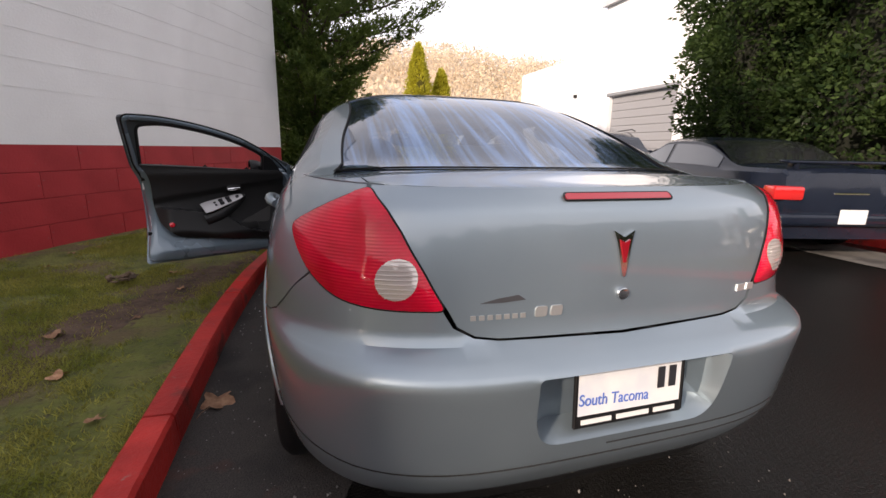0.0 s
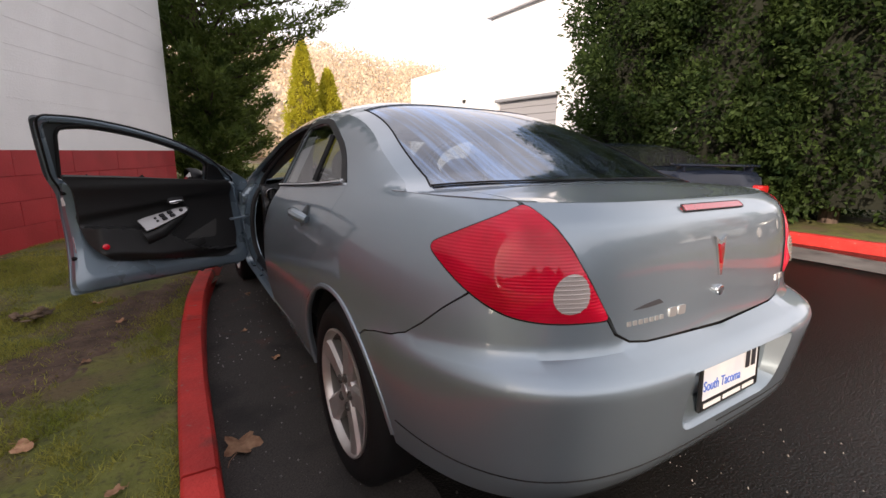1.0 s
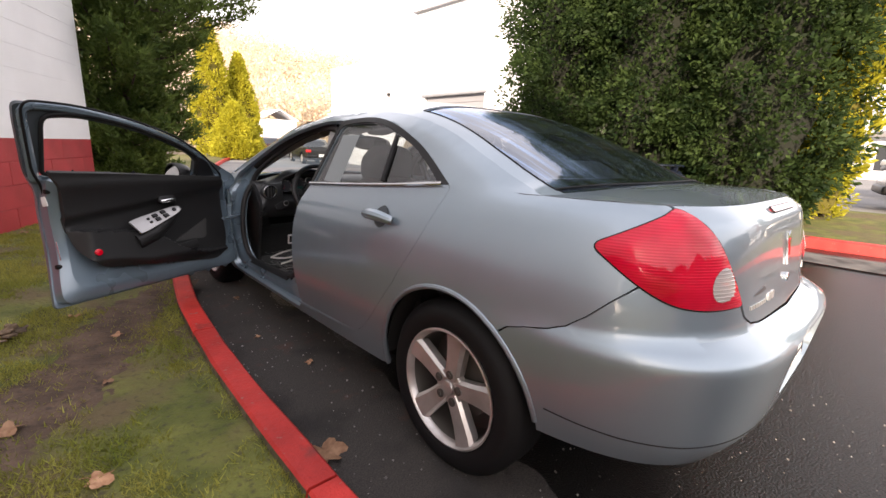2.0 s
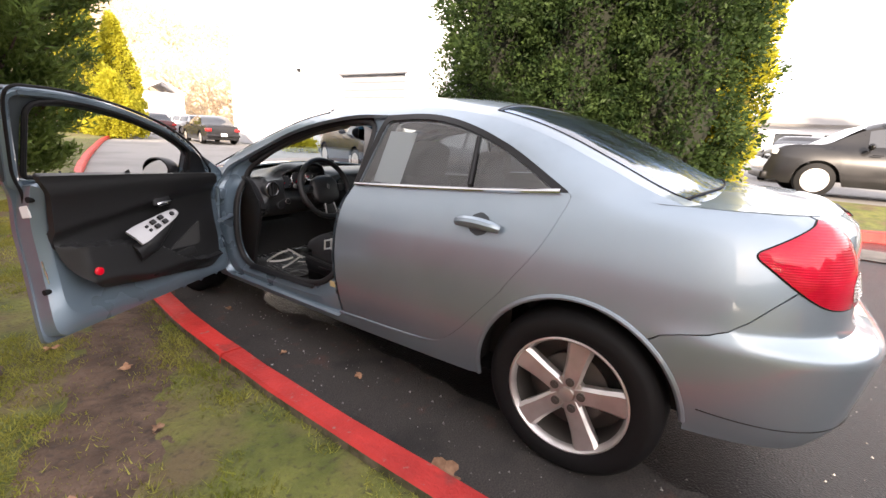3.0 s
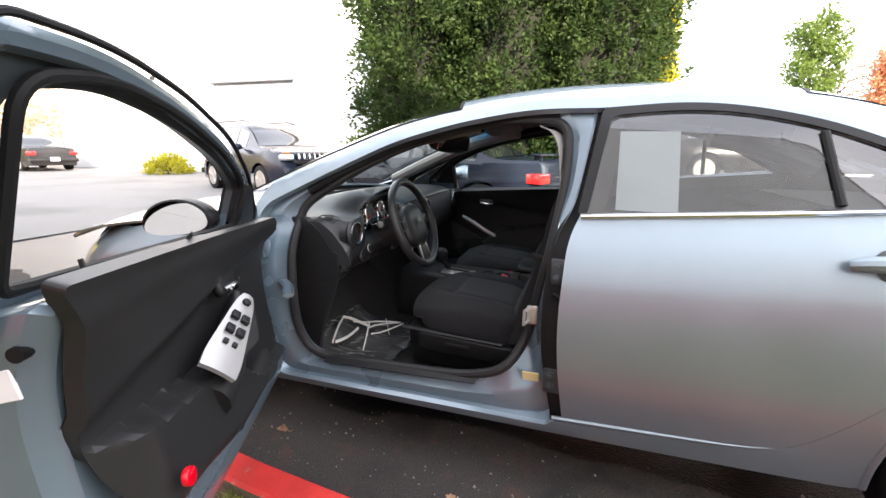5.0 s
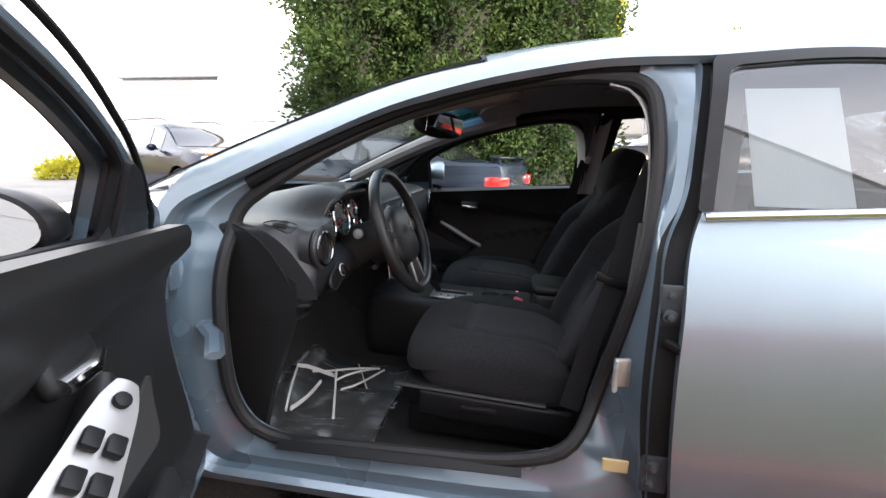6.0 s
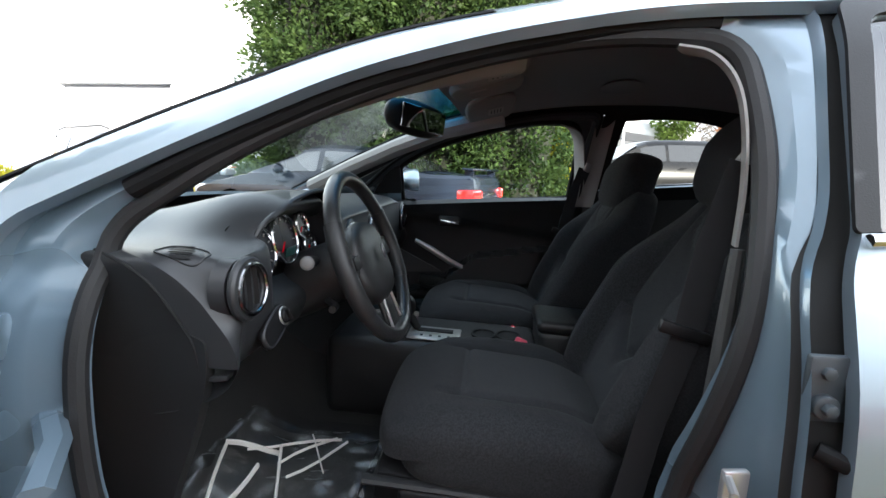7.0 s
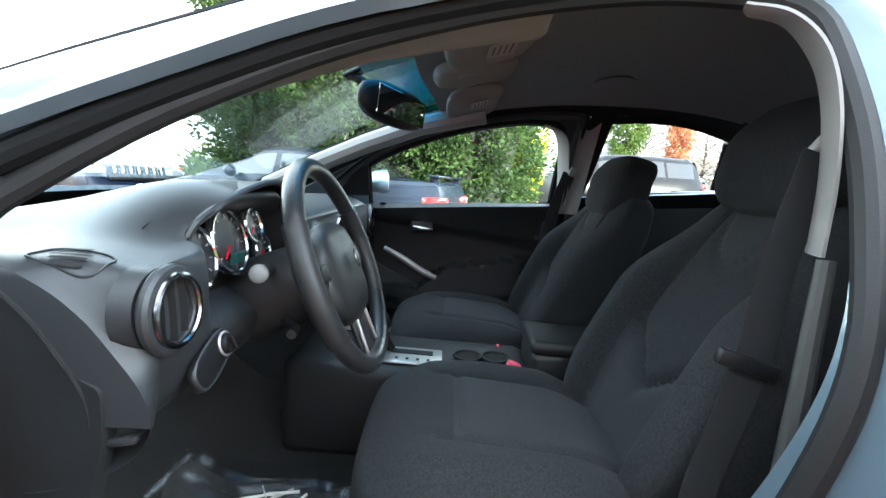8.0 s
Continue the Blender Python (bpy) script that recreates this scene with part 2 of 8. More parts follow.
M_PAINT = paint("silver_blue_paint", (0.268, 0.332, 0.378), (0.298, 0.362, 0.410), 0.72, 0.38)
# dark paint of the window frames, also the painted shade of handle cups
M_FRAMEDARK = mat_new("frame_paint_and_cup_shade", (0.045, 0.055, 0.062), 0.45)
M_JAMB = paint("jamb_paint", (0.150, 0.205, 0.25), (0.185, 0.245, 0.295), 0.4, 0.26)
M_BLACK = bumpy(mat_new("black_plastic", (0.009, 0.009, 0.0098), 0.46, Specular_IOR_Level=0.3), 500, 0.15, 0.002)
M_RUBBER = bumpy(mat_new("rubber", (0.009, 0.009, 0.0095), 0.62, Specular_IOR_Level=0.18), 300, 0.2, 0.002)
# underside black, also painted for the shade in gaps, hollows and slots
M_DARK = mat_new("underside_and_hollow_shade", (0.006, 0.006, 0.006), 0.85)
M_TRIM = mat_new("door_trim", (0.0165, 0.0165, 0.017), 0.44, Specular_IOR_Level=0.46)
bumpy(M_TRIM, 800, 0.3, 0.0015)
M_DASH = mat_new("dash_plastic", (0.026, 0.027, 0.029), 0.43, Specular_IOR_Level=0.5)
bumpy(M_DASH, 900, 0.22, 0.001)
M_GREYTRIM = mat_new("grey_trim", (0.28, 0.268, 0.255), 0.6)
bumpy(M_GREYTRIM, 350, 0.3, 0.002)
M_LOWTRIM = mat_new("lower_pillar_trim", (0.055, 0.054, 0.052), 0.55)
M_LINER = mat_new("headliner_cloth", (0.25, 0.245, 0.24), 0.95)
bumpy(M_LINER, 700, 0.5, 0.002)
M_CLOTH = mat_new("seat_cloth", (0.0120, 0.0122, 0.0132), 0.95, Sheen_Weight=0.04, Specular_IOR_Level=0.2)
vary(M_CLOTH, (0.015, 0.0154, 0.0168), (0.027, 0.0275, 0.0300), 260, 3)
bumpy(M_CLOTH, 900, 0.6, 0.002)
M_CLOTH2 = mat_new("seat_insert_cloth", (0.0195, 0.020, 0.0215), 0.95, Sheen_Weight=0.05, Specular_IOR_Level=0.2)
vary(M_CLOTH2, (0.020, 0.0206, 0.0225), (0.036, 0.0366, 0.040), 420, 3)
bumpy(M_CLOTH2, 1100, 0.7, 0.002)
M_CARPET = mat_new("carpet", (0.016, 0.0155, 0.015), 0.98)
bumpy(M_CARPET, 500, 0.8, 0.004)
M_CHROME = mat_new("chrome", (0.75, 0.75, 0.76), 0.12, 1.0)
M_SATIN = mat_new("satin_silver", (0.55, 0.54, 0.53), 0.32, 0.7)
M_ALLOY = mat_new("alloy_wheel", (0.5, 0.48, 0.46), 0.34, 0.75)
vary(M_ALLOY, (0.50, 0.47, 0.45), (0.66, 0.63, 0.61), 9, 5)
M_DISC = mat_new("brake_disc", (0.12, 0.11, 0.10), 0.5, 0.6)


def thin_glass(name, tint, gloss=0.02, specular=0.09):
    """A pane without thickness of its own: light goes straight through, tinted, with a reflection on top."""
    m = bpy.data.materials.new(name)
    m.use_nodes = True
    n, l = m.node_tree.nodes, m.node_tree.links
    n.remove(n["Principled BSDF"])
    tr, gl, mx, fr, pw, ml = (n.new("ShaderNode" + k) for k in ("BsdfTransparent", "BsdfGlossy", "MixShader", "LayerWeight", "Math", "Math"))
    tr.inputs["Color"].default_value = (*tint, 1)
    gl.inputs["Roughness"].default_value = gloss
    fr.inputs["Blend"].default_value = 0.5
    pw.operation, ml.operation = "POWER", "MULTIPLY_ADD"
    pw.inputs[1].default_value = 4.5
    ml.inputs[1].default_value, ml.inputs[2].default_value = 0.85, specular
    l.new(fr.outputs["Facing"], pw.inputs[0])
    l.new(pw.outputs[0], ml.inputs[0])
    l.new(ml.outputs[0], mx.inputs["Fac"])
    l.new(tr.outputs["BSDF"], mx.inputs[1])
    l.new(gl.outputs["BSDF"], mx.inputs[2])
    l.new(mx.outputs["Shader"], n["Material Output"].inputs["Surface"])
    return m


M_GLASS = thin_glass("clear_glass", (0.86, 0.93, 0.93))
M_TINT = thin_glass("tinted_glass", (0.52, 0.535, 0.54), 0.02, 0.13)
M_BACKGLASS = thin_glass("rear_glass", (0.20, 0.22, 0.24), 0.02, 0.18)


def dew_on(m):
    """Streaks of dried dew that run down the pane and scatter the sky's light, its blue painted in."""
    n, l = m.node_tree.nodes, m.node_tree.links
    out = n["Material Output"].inputs["Surface"]
    tc, mp, nz, rg, df, mx = (n.new("ShaderNode" + k) for k in ("TexCoord", "Mapping", "TexNoise", "MapRange", "BsdfGlossy", "MixShader"))
    mp.inputs["Scale"].default_value = (26, 1.3, 1.3)
    nz.inputs["Scale"].default_value, nz.inputs["Detail"].default_value, nz.inputs["Distortion"].default_value = 1.0, 5, 0.5
    rg.inputs["From Min"].default_value, rg.inputs["From Max"].default_value = 0.42, 0.68
    rg.inputs["To Min"].default_value, rg.inputs["To Max"].default_value = 0.07, 0.62
    # the sky's reflected blue is put into the gloss colour
    df.inputs["Color"].default_value, df.inputs["Roughness"].default_value = (0.42, 0.58, 0.85, 1), 0.22
    l.new(tc.outputs["Object"], mp.inputs["Vector"])
    l.new(mp.outputs["Vector"], nz.inputs["Vector"])
    l.new(nz.outputs["Fac"], rg.inputs["Value"])
    l.new(rg.outputs["Result"], mx.inputs["Fac"])
    l.new(out.links[0].from_socket, mx.inputs[1])
    l.new(df.outputs["BSDF"], mx.inputs[2])
    l.new(mx.outputs["Shader"], out)


dew_on(M_BACKGLASS)
M_SHADEBAND = thin_glass("shade_band_glass", (0.03, 0.22, 0.42))
M_MIRROR = mat_new("mirror_glass", (0.50, 0.49, 0.48), 0.02, 1.0)
M_REDLENS = mat_new("red_lens", (0.55, 0.004, 0.012), 0.2, 0.0, Coat_Weight=0.7, Coat_Roughness=0.03, Specular_IOR_Level=0.1, Subsurface_Weight=0.2)
M_REDLENS.node_tree.nodes["Principled BSDF"].inputs["Subsurface Radius"].default_value = (0.02, 0.003, 0.003)
vary(M_REDLENS, (0.50, 0.002, 0.020), (0.72, 0.008, 0.042), 9, 2, 0.3, 0.7)
bumpy(M_REDLENS, 42, 0.28, 0.003, kind="TexWave")
M_REDLENS.node_tree.nodes["Wave Texture"].bands_direction = "Z"
M_CLEARLENS = mat_new("clear_lens", (0.62, 0.56, 0.54), 0.12, 0.3, Coat_Weight=1.0)
M_REDPLASTIC = mat_new("red_reflector", (0.7, 0.0, 0.015), 0.2, 0.0, Coat_Weight=1.0)
M_WHITE = mat_new("white_plastic", (0.75, 0.75, 0.74), 0.5)
M_PAPER = mat_new("paper", (0.72, 0.80, 0.80), 0.8)
M_PLATE = mat_new("number_plate", (0.72, 0.73, 0.75), 0.35)
vary(M_PLATE, (0.66, 0.68, 0.72), (0.78, 0.78, 0.78), 12, 3)
M_INK = mat_new("ink", (0.02, 0.02, 0.025), 0.6)
M_BLUEINK = mat_new("blue_ink", (0.08, 0.16, 0.5), 0.6)
M_YELLOW = mat_new("yellow_label", (0.75, 0.6, 0.05), 0.5)
# ==== the place: ground, kerb, walls ====
def kerb_x(y):
    """The road-side foot of the red kerb."""
    return spl([(-12, -1.9), (-5, -1.36), (0, -1.255), (1, -1.250), (2, -1.238), (2.6, -1.205), (3.2, -1.148), (4.2, -0.975), (6.2, -0.58), (8.2, -0.08), (12, 0.92), (20, 3.7), (28, 6.8), (35, 10.6)], y)


M_ASPHALT = mat_new("asphalt", (0.05, 0.05, 0.05), 0.30, Specular_IOR_Level=0.22)
c = vary(M_ASPHALT, (0.005, 0.0048, 0.0046), (0.0115, 0.011, 0.0105), 140, 6)
c = over(M_ASPHALT, c, (0.09, 0.086, 0.082), 130, 0.64, 0.74, 3, amount=0.35)
c = over(M_ASPHALT, c, (0.015, 0.0143, 0.0136), 0.45, 0.5, 0.75, 4, amount=0.8)
bumpy(M_ASPHALT, 110, 0.55, 0.010)
M_SOIL = mat_new("soil_and_moss", (0.05, 0.05, 0.02), 0.95)
c = vary(M_SOIL, (0.075, 0.090, 0.017), (0.155, 0.160, 0.036), 6, 6)
c = over(M_SOIL, c, (0.125, 0.082, 0.047), 2.3, 0.46, 0.62, 6, amount=0.8)
c = over(M_SOIL, c, (0.04, 0.03, 0.02), 38, 0.55, 0.7, 4, amount=0.7)
bumpy(M_SOIL, 45, 1.0, 0.02)
M_EARTH = mat_new("bare_earth", (0.12, 0.08, 0.055), 0.95)
c = vary(M_EARTH, (0.062, 0.038, 0.025), (0.135, 0.086, 0.058), 7, 6)
over(M_EARTH, c, (0.045, 0.030, 0.022), 26, 0.55, 0.68, 5, amount=0.8)
bumpy(M_EARTH, 30, 1.0, 0.03)
M_MOSSY = mat_new("mossy_concrete", (0.1, 0.09, 0.05), 0.95)
vary(M_MOSSY, (0.055, 0.058, 0.022), (0.15, 0.125, 0.085), 18, 6)
bumpy(M_MOSSY, 80, 0.7, 0.006)
M_KERB = mat_new("red_kerb_paint", (0.5, 0.02, 0.02), 0.6)
c = vary(M_KERB, (0.40, 0.018, 0.014), (0.60, 0.034, 0.026), 5, 6)
c = over(M_KERB, c, (0.10, 0.03, 0.025), 4.3, 0.60, 0.70, 8)
c = over(M_KERB, c, (0.28, 0.2, 0.17), 23, 0.66, 0.74, 5, amount=0.8)
tint_by_object(M_KERB, c, 0.10)
bumpy(M_KERB, 60, 0.6, 0.008)
M_CONC = mat_new("pale_concrete", (0.3, 0.28, 0.25), 0.9)
vary(M_CONC, (0.24, 0.22, 0.2), (0.36, 0.34, 0.31), 8, 6)
bumpy(M_CONC, 90, 0.5, 0.006)

ground = thing("ground", "dark worn asphalt of a car park, damp in places", "asphalt", kind="structure")
bm = bmesh.new()
xs = [-400, -150, -60, -30, -15] + [-8 + i for i in range(17)] + [12, 18, 30, 60, 150, 400]
ys = [-400, -150, -60, -30, -15] + [-8 + i for i in range(34)] + [32, 40, 60, 150, 400]
tab = [[bm.verts.new((x, y, 0.006 * math.sin(x * 0.9 + y * 0.6) if abs(x) < 9 and abs(y) < 20 else 0)) for y in ys] for x in xs]
for i in range(len(xs) - 1):
    for j in range(len(ys) - 1):
        bm.faces.new((tab[i][j], tab[i + 1][j], tab[i + 1][j + 1], tab[i][j + 1]))
part("asphalt_sheet", bm, M_ASPHALT, ground)

M_DUST = mat_new("dusty_asphalt", (0.05, 0.045, 0.04), 0.95)
c = vary(M_DUST, (0.030, 0.027, 0.025), (0.062, 0.054, 0.048), 160, 6)
c = over(M_DUST, c, (0.10, 0.045, 0.035), 9, 0.60, 0.72, 6, amount=0.5)
over(M_DUST, c, (0.018, 0.017, 0.016), 3, 0.52, 0.66, 6, amount=0.8)
bumpy(M_DUST, 150, 0.9, 0.008)
gutter = thing("gutter_strip", "dusty gritty asphalt along the foot of the kerb", "asphalt", kind="structure")
bm = bmesh.new()
grid(bm, lambda u, v: (kerb_x(-4 + 12 * u) - 0.01 + v * (0.62 + 0.22 * noise.noise((u * 16, 1, 0)) + 0.05 * noise.noise((u * 90, 4, 0))), -4 + 12 * u, 0.0105 + 0.004 * (1 - v)), 240, 4)
part("asphalt_strip", face_out(bm, (-1, 2, -9)), M_DUST, gutter)

KERB_H, KERB_W = 0.142, 0.118
# wall of the painted block building beside the verge
WALL_DIR = Vector((math.sin(radians(26)), math.cos(radians(26)), 0))
WALL_AT = Vector((-3.02, 4.5, 0))


def wall_pt(along, out=0.0, z=0.0):
    n = Vector((WALL_DIR.y, -WALL_DIR.x, 0))
    p = WALL_AT + WALL_DIR * along + n * out
    return Vector((p.x, p.y, z))


def verge_z(x, y):
    k = min(1.0, max(0.0, (kerb_x(y) - KERB_W - x) / 1.2))
    return KERB_H - 0.040 + 0.045 * k + 0.012 * noise.noise((x * 2.1, y * 2.1, 0)) + 0.006 * noise.noise((x * 9, y * 9, 3))


verge = thing("grass_verge", "mossy lawn verge with bare soil patches beside the red kerb", "lawn", kind="structure")
bm = bmesh.new()


def verge_pt(u, v):
    y = -10 + 42 * u
    x1 = kerb_x(y) - KERB_W + 0.01
    x0 = min(x1 - 2.2, -2.2 if y > 6 else (wall_pt((y - WALL_AT.y) / WALL_DIR.y).x - 0.15))
    if y > 8:
        x0 = x1 - 2.2 - (y - 8) * 0.5
    x = x1 + (x0 - x1) * v
    return (x, y, verge_z(x, y))


grid(bm, verge_pt, 380, 40)
part("turf", face_out(bm, (-1.5, 4, -5)), M_SOIL, verge)


def trodden_x(y):
    """Middle of the trodden bare path in the lawn."""
    return spl([(1.2, -2.15), (1.9, -2.0), (2.2, -1.91), (2.5, -1.80), (2.8, -1.68), (3.2, -1.48), (3.8, -1.25)], y)


bm = bmesh.new()


def trodden_pt(u, v):
    y = 1.62 + 2.1 * u
    w = 2 * v - 1
    half = 0.27 + 0.08 * noise.noise((y * 2.2, 3, 1))
    x = trodden_x(y) + w * half
    wear = 1 - 1.5 * abs(w) ** 1.6 - 1.3 * step01(0.22, 0.0, u) - 1.2 * step01(0.8, 1.0, u)
    rough = 0.9 * noise.noise((x * 5, y * 4, 8)) + 0.55 * noise.noise((x * 15, y * 13, 2)) + 0.3 * noise.noise((x * 40, y * 40, 6))
    return (x, y, verge_z(x, y) + 0.009 * (wear + 0.75 * rough) - 0.001)


grid(bm, trodden_pt, 170, 50)
part("bare_path", face_out(bm, (-1.7, 2.5, -5)), M_EARTH, verge, "trodden bare brown earth")

# kerb stones
kerb = thing("kerb", "chipped red painted concrete kerb along the verge", "kerb", kind="structure")


def kerb_piece(y0, y1, shift=0.0):
    bm = bmesh.new()
    n = max(3, int((y1 - y0) / 0.18))
    prof = [(0.0, -0.05), (-0.004, 0.06), (-0.010, KERB_H - 0.014), (-0.022, KERB_H), (-KERB_W + 0.006, KERB_H + 0.002), (-KERB_W - 0.006, KERB_H - 0.008), (-KERB_W - 0.022, -0.05)]
    rows = []
    for i in range(n + 1):
        y = y0 + (y1 - y0) * i / n
        d = kerb_x(y + 0.02) - kerb_x(y - 0.02)
        t = Vector((d, 0.04, 0)).normalized()
        nn = Vector((t.y, -t.x, 0))
        row = []
        for a, z in prof:
            w = 0.004 * noise.noise((a * 30, y * 7, z * 30))
            p = Vector((kerb_x(y), y, 0)) + nn * (a + w + shift)
            row.append(bm.verts.new((p.x, p.y, z + w * 0.7)))
        rows.append(row)
    for a, b in zip(rows, rows[1:]):
        for k in range(len(prof) - 1):
            bm.faces.new((a[k], b[k], b[k + 1], a[k + 1])).material_index = int(k == len(prof) - 2)
    bm.faces.new(rows[0])
    bm.faces.new(rows[-1][::-1])
    bmesh.ops.recalc_face_normals(bm, faces=bm.faces[:])
    return bm


cuts = [-10, -7, -4, -1.4, 1.06, 2.51, 4.05, 6.4, 8.9, 11.4, 14, 16.6, 19.2, 22, 24.5, 27, 30, 33]
for a, b in zip(cuts, cuts[1:]):
    part("kerbstone", kerb_piece(a + 0.006, b - 0.006), [M_KERB, M_MOSSY], kerb)

# asphalt of the yard beyond, paler to paint in the sunlight there
M_YARD = mat_new("sun_paled_asphalt", (0.1, 0.1, 0.1), 0.9)
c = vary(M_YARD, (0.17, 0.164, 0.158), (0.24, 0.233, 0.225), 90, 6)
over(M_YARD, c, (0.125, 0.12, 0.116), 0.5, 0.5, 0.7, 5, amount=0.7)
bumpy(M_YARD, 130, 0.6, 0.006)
yard = thing("yard", "asphalt of the yard before the warehouse, its sunlight painted in pale", "asphalt", kind="structure")
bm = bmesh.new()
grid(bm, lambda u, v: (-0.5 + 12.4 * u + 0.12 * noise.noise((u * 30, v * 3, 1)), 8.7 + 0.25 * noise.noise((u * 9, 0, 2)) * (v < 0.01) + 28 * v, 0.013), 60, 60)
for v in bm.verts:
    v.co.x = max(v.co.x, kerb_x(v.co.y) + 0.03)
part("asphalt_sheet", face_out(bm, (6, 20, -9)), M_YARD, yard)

# painted block wall
M_WALLWHITE = mat_new("white_block_paint", (0.72, 0.72, 0.71), 0.75)
c = vary(M_WALLWHITE, (0.78, 0.775, 0.77), (0.85, 0.845, 0.84), 1.2, 5)
over(M_WALLWHITE, c, (0.42, 0.41, 0.40), 0.55, 0.58, 0.8, 6, (1, 1, 0.5), 0.5)
bumpy(M_WALLWHITE, 55, 0.35, 0.006)
M_WALLRED = mat_new("red_block_paint", (0.34, 0.03, 0.03), 0.6)
c = vary(M_WALLRED, (0.33, 0.015, 0.020), (0.43, 0.026, 0.032), 2.5, 6)
c = over(M_WALLRED, c, (0.22, 0.14, 0.13), 30, 0.68, 0.76, 4, amount=0.6)
tint_by_object(M_WALLRED, c, 0.07)
bumpy(M_WALLRED, 60, 0.4, 0.006)
M_SEAM = mat_new("red_mortar", (0.40, 0.045, 0.045), 0.85)
WALL_T = 0.3
wall_block = thing("wall_block", "painted concrete block wall, white above a red band", "wall", kind="structure")
ANG = -26
L0, L1 = -10.0, 4.1


def wall_box(bm, a0, a1, z0, z1, out, bevel=0.0):
    m = wall_pt((a0 + a1) / 2, out - WALL_T / 2, (z0 + z1) / 2)
    bx(bm, WALL_T, a1 - a0, z1 - z0, m, (0, 0, ANG), bevel, 1)


bm = bmesh.new()
wall_box(bm, L0, L1, 0.0, 1.115, -0.012)
part("mortar_bed", bm, M_SEAM, wall_block)
RED_TOP, COURSE = 1.10, 0.245
bm0 = bmesh.new()
bx(bm0, 0.1, 0.80 - 0.003, COURSE - 0.005, (0, 0, 0), (0, 0, ANG), 0.003, 1)
me_block = bpy.data.meshes.new("block")
bm0.to_mesh(me_block)
bm0.free()
me_block.materials.append(M_WALLRED)
for r in range(4):
    z = RED_TOP - COURSE * (r + 0.5)
    a = -7.0 - (0.4 if r % 2 else 0)
    while a < L1 - 0.3:
        ob = new("block", me_block)
        ob.parent = wall_block
        ob.location = wall_pt(min(a + 0.4, L1 - 0.4), -0.05 + 0.0015 * rnd.random(), z)
        a += 0.80
bm = bmesh.new()
wall_box(bm, L0, -7.4, 0.0, RED_TOP, 0.0)
part("red_band", bm, M_WALLRED, wall_block)
bm = bmesh.new()
wall_box(bm, L0, L1, RED_TOP, 8.5, 0.0)
part("white_wall", bm, M_WALLWHITE, wall_block)
bm = bmesh.new()
for k in range(1, 30):
    wall_box(bm, L0, L1, RED_TOP + 0.245 * k - 0.002, RED_TOP + 0.245 * k + 0.002, 0.003)
part("bed_joint", bm, M_WALLWHITE, wall_block)
# end face of the same building, and its far side
bm = bmesh.new()
p = wall_pt(L1, -0.3)
bx(bm, 12, 0.3, 8.5, (p.x - 5.4, p.y + 2.3, 4.25), (0, 0, ANG), 0)
bx(bm, 12, 0.3, 8.5, (*wall_pt(L0, -6.2).to_2d(), 4.25), (0, 0, ANG), 0)
bx(bm, 0.3, 14, 8.5, (*wall_pt((L0 + L1) / 2, -12).to_2d(), 4.25), (0, 0, ANG), 0)
part("white_wall", bm, M_WALLWHITE, wall_block)
bm = bmesh.new()
bx(bm, 12.2, 14.3, 0.2, (*wall_pt((L0 + L1) / 2, -6.1).to_2d(), 8.6), (0, 0, ANG), 0)
part("roof_slab", bm, M_CONC, wall_block)

# white warehouse across the yard
M_WARE = mat_new("white_stucco", (0.8, 0.8, 0.82), 0.8)
c = vary(M_WARE, (0.76, 0.77, 0.80), (0.83, 0.83, 0.85), 0.6, 5)
bumpy(M_WARE, 30, 0.3, 0.01)
M_ROLL = mat_new("roller_door_paint", (0.27, 0.273, 0.29), 0.55)
WX = 11.75
ware = thing("warehouse", "large white warehouse with a closed white roller door", "building")
GY0, GY1, GZ = 12.45, 16.2, 3.44
WH = 7.1
for y0, y1, z0, z1 in ((9.0, GY0, 0, WH), (GY1, 16.6, 0, WH), (GY0, GY1, GZ, WH)):
    bm = bmesh.new()
    bx(bm, 0.3, y1 - y0, z1 - z0, (WX + 0.15, (y0 + y1) / 2, (z0 + z1) / 2))
    part("wall", bm, M_WARE, ware)
for sx, sy, at in ((14, 0.3, (WX + 7, 8.85, WH / 2)), (14, 0.3, (WX + 7, 16.75, WH / 2)), (0.3, 7.4, (WX + 14, 12.6, WH / 2))):
    bm = bmesh.new()
    bx(bm, sx, sy, WH, at)
    part("wall", bm, M_WARE, ware)
bm = bmesh.new()
bx(bm, 14.5, 8.4, 0.22, (WX + 7.05, 12.8, WH + 0.11))
part("roof", bm, mat_new("pale_coping", (0.5, 0.51, 0.54), 0.7), ware)
hall = thing("warehouse_hall", "long white hall beyond the garage, bright in the sun", "building")
for sx, sy, at in ((0.3, 10.0, (WX + 1.15, 21.4, 2.9)), (12, 0.3, (WX + 7, 26.5, 2.9)), (0.3, 10.0, (WX + 13, 21.4, 2.9))):
    bm = bmesh.new()
    bx(bm, sx, sy, 5.8, at)
    part("wall", bm, M_WARE, hall)
bm = bmesh.new()
bx(bm, 11.5, 9.8, 0.2, (WX + 7.1, 21.4, 5.65))
part("roof", bm, M_WARE, hall)
bm = bmesh.new()
bx(bm, 0.12, 0.2, 0.16, (WX + 0.94, 20.3, 3.9), (0, 0, 0), 0.02, 1)
part("wall_lamp", bm, M_BLACK, hall)
roller = bmesh.new()
bx(roller, 0.05, GY1 - GY0, GZ, (WX + 0.2, (GY0 + GY1) / 2, GZ / 2))
door = part("roller_door", roller, M_ROLL, ware, "white ribbed roller door")
bm0 = bmesh.new()
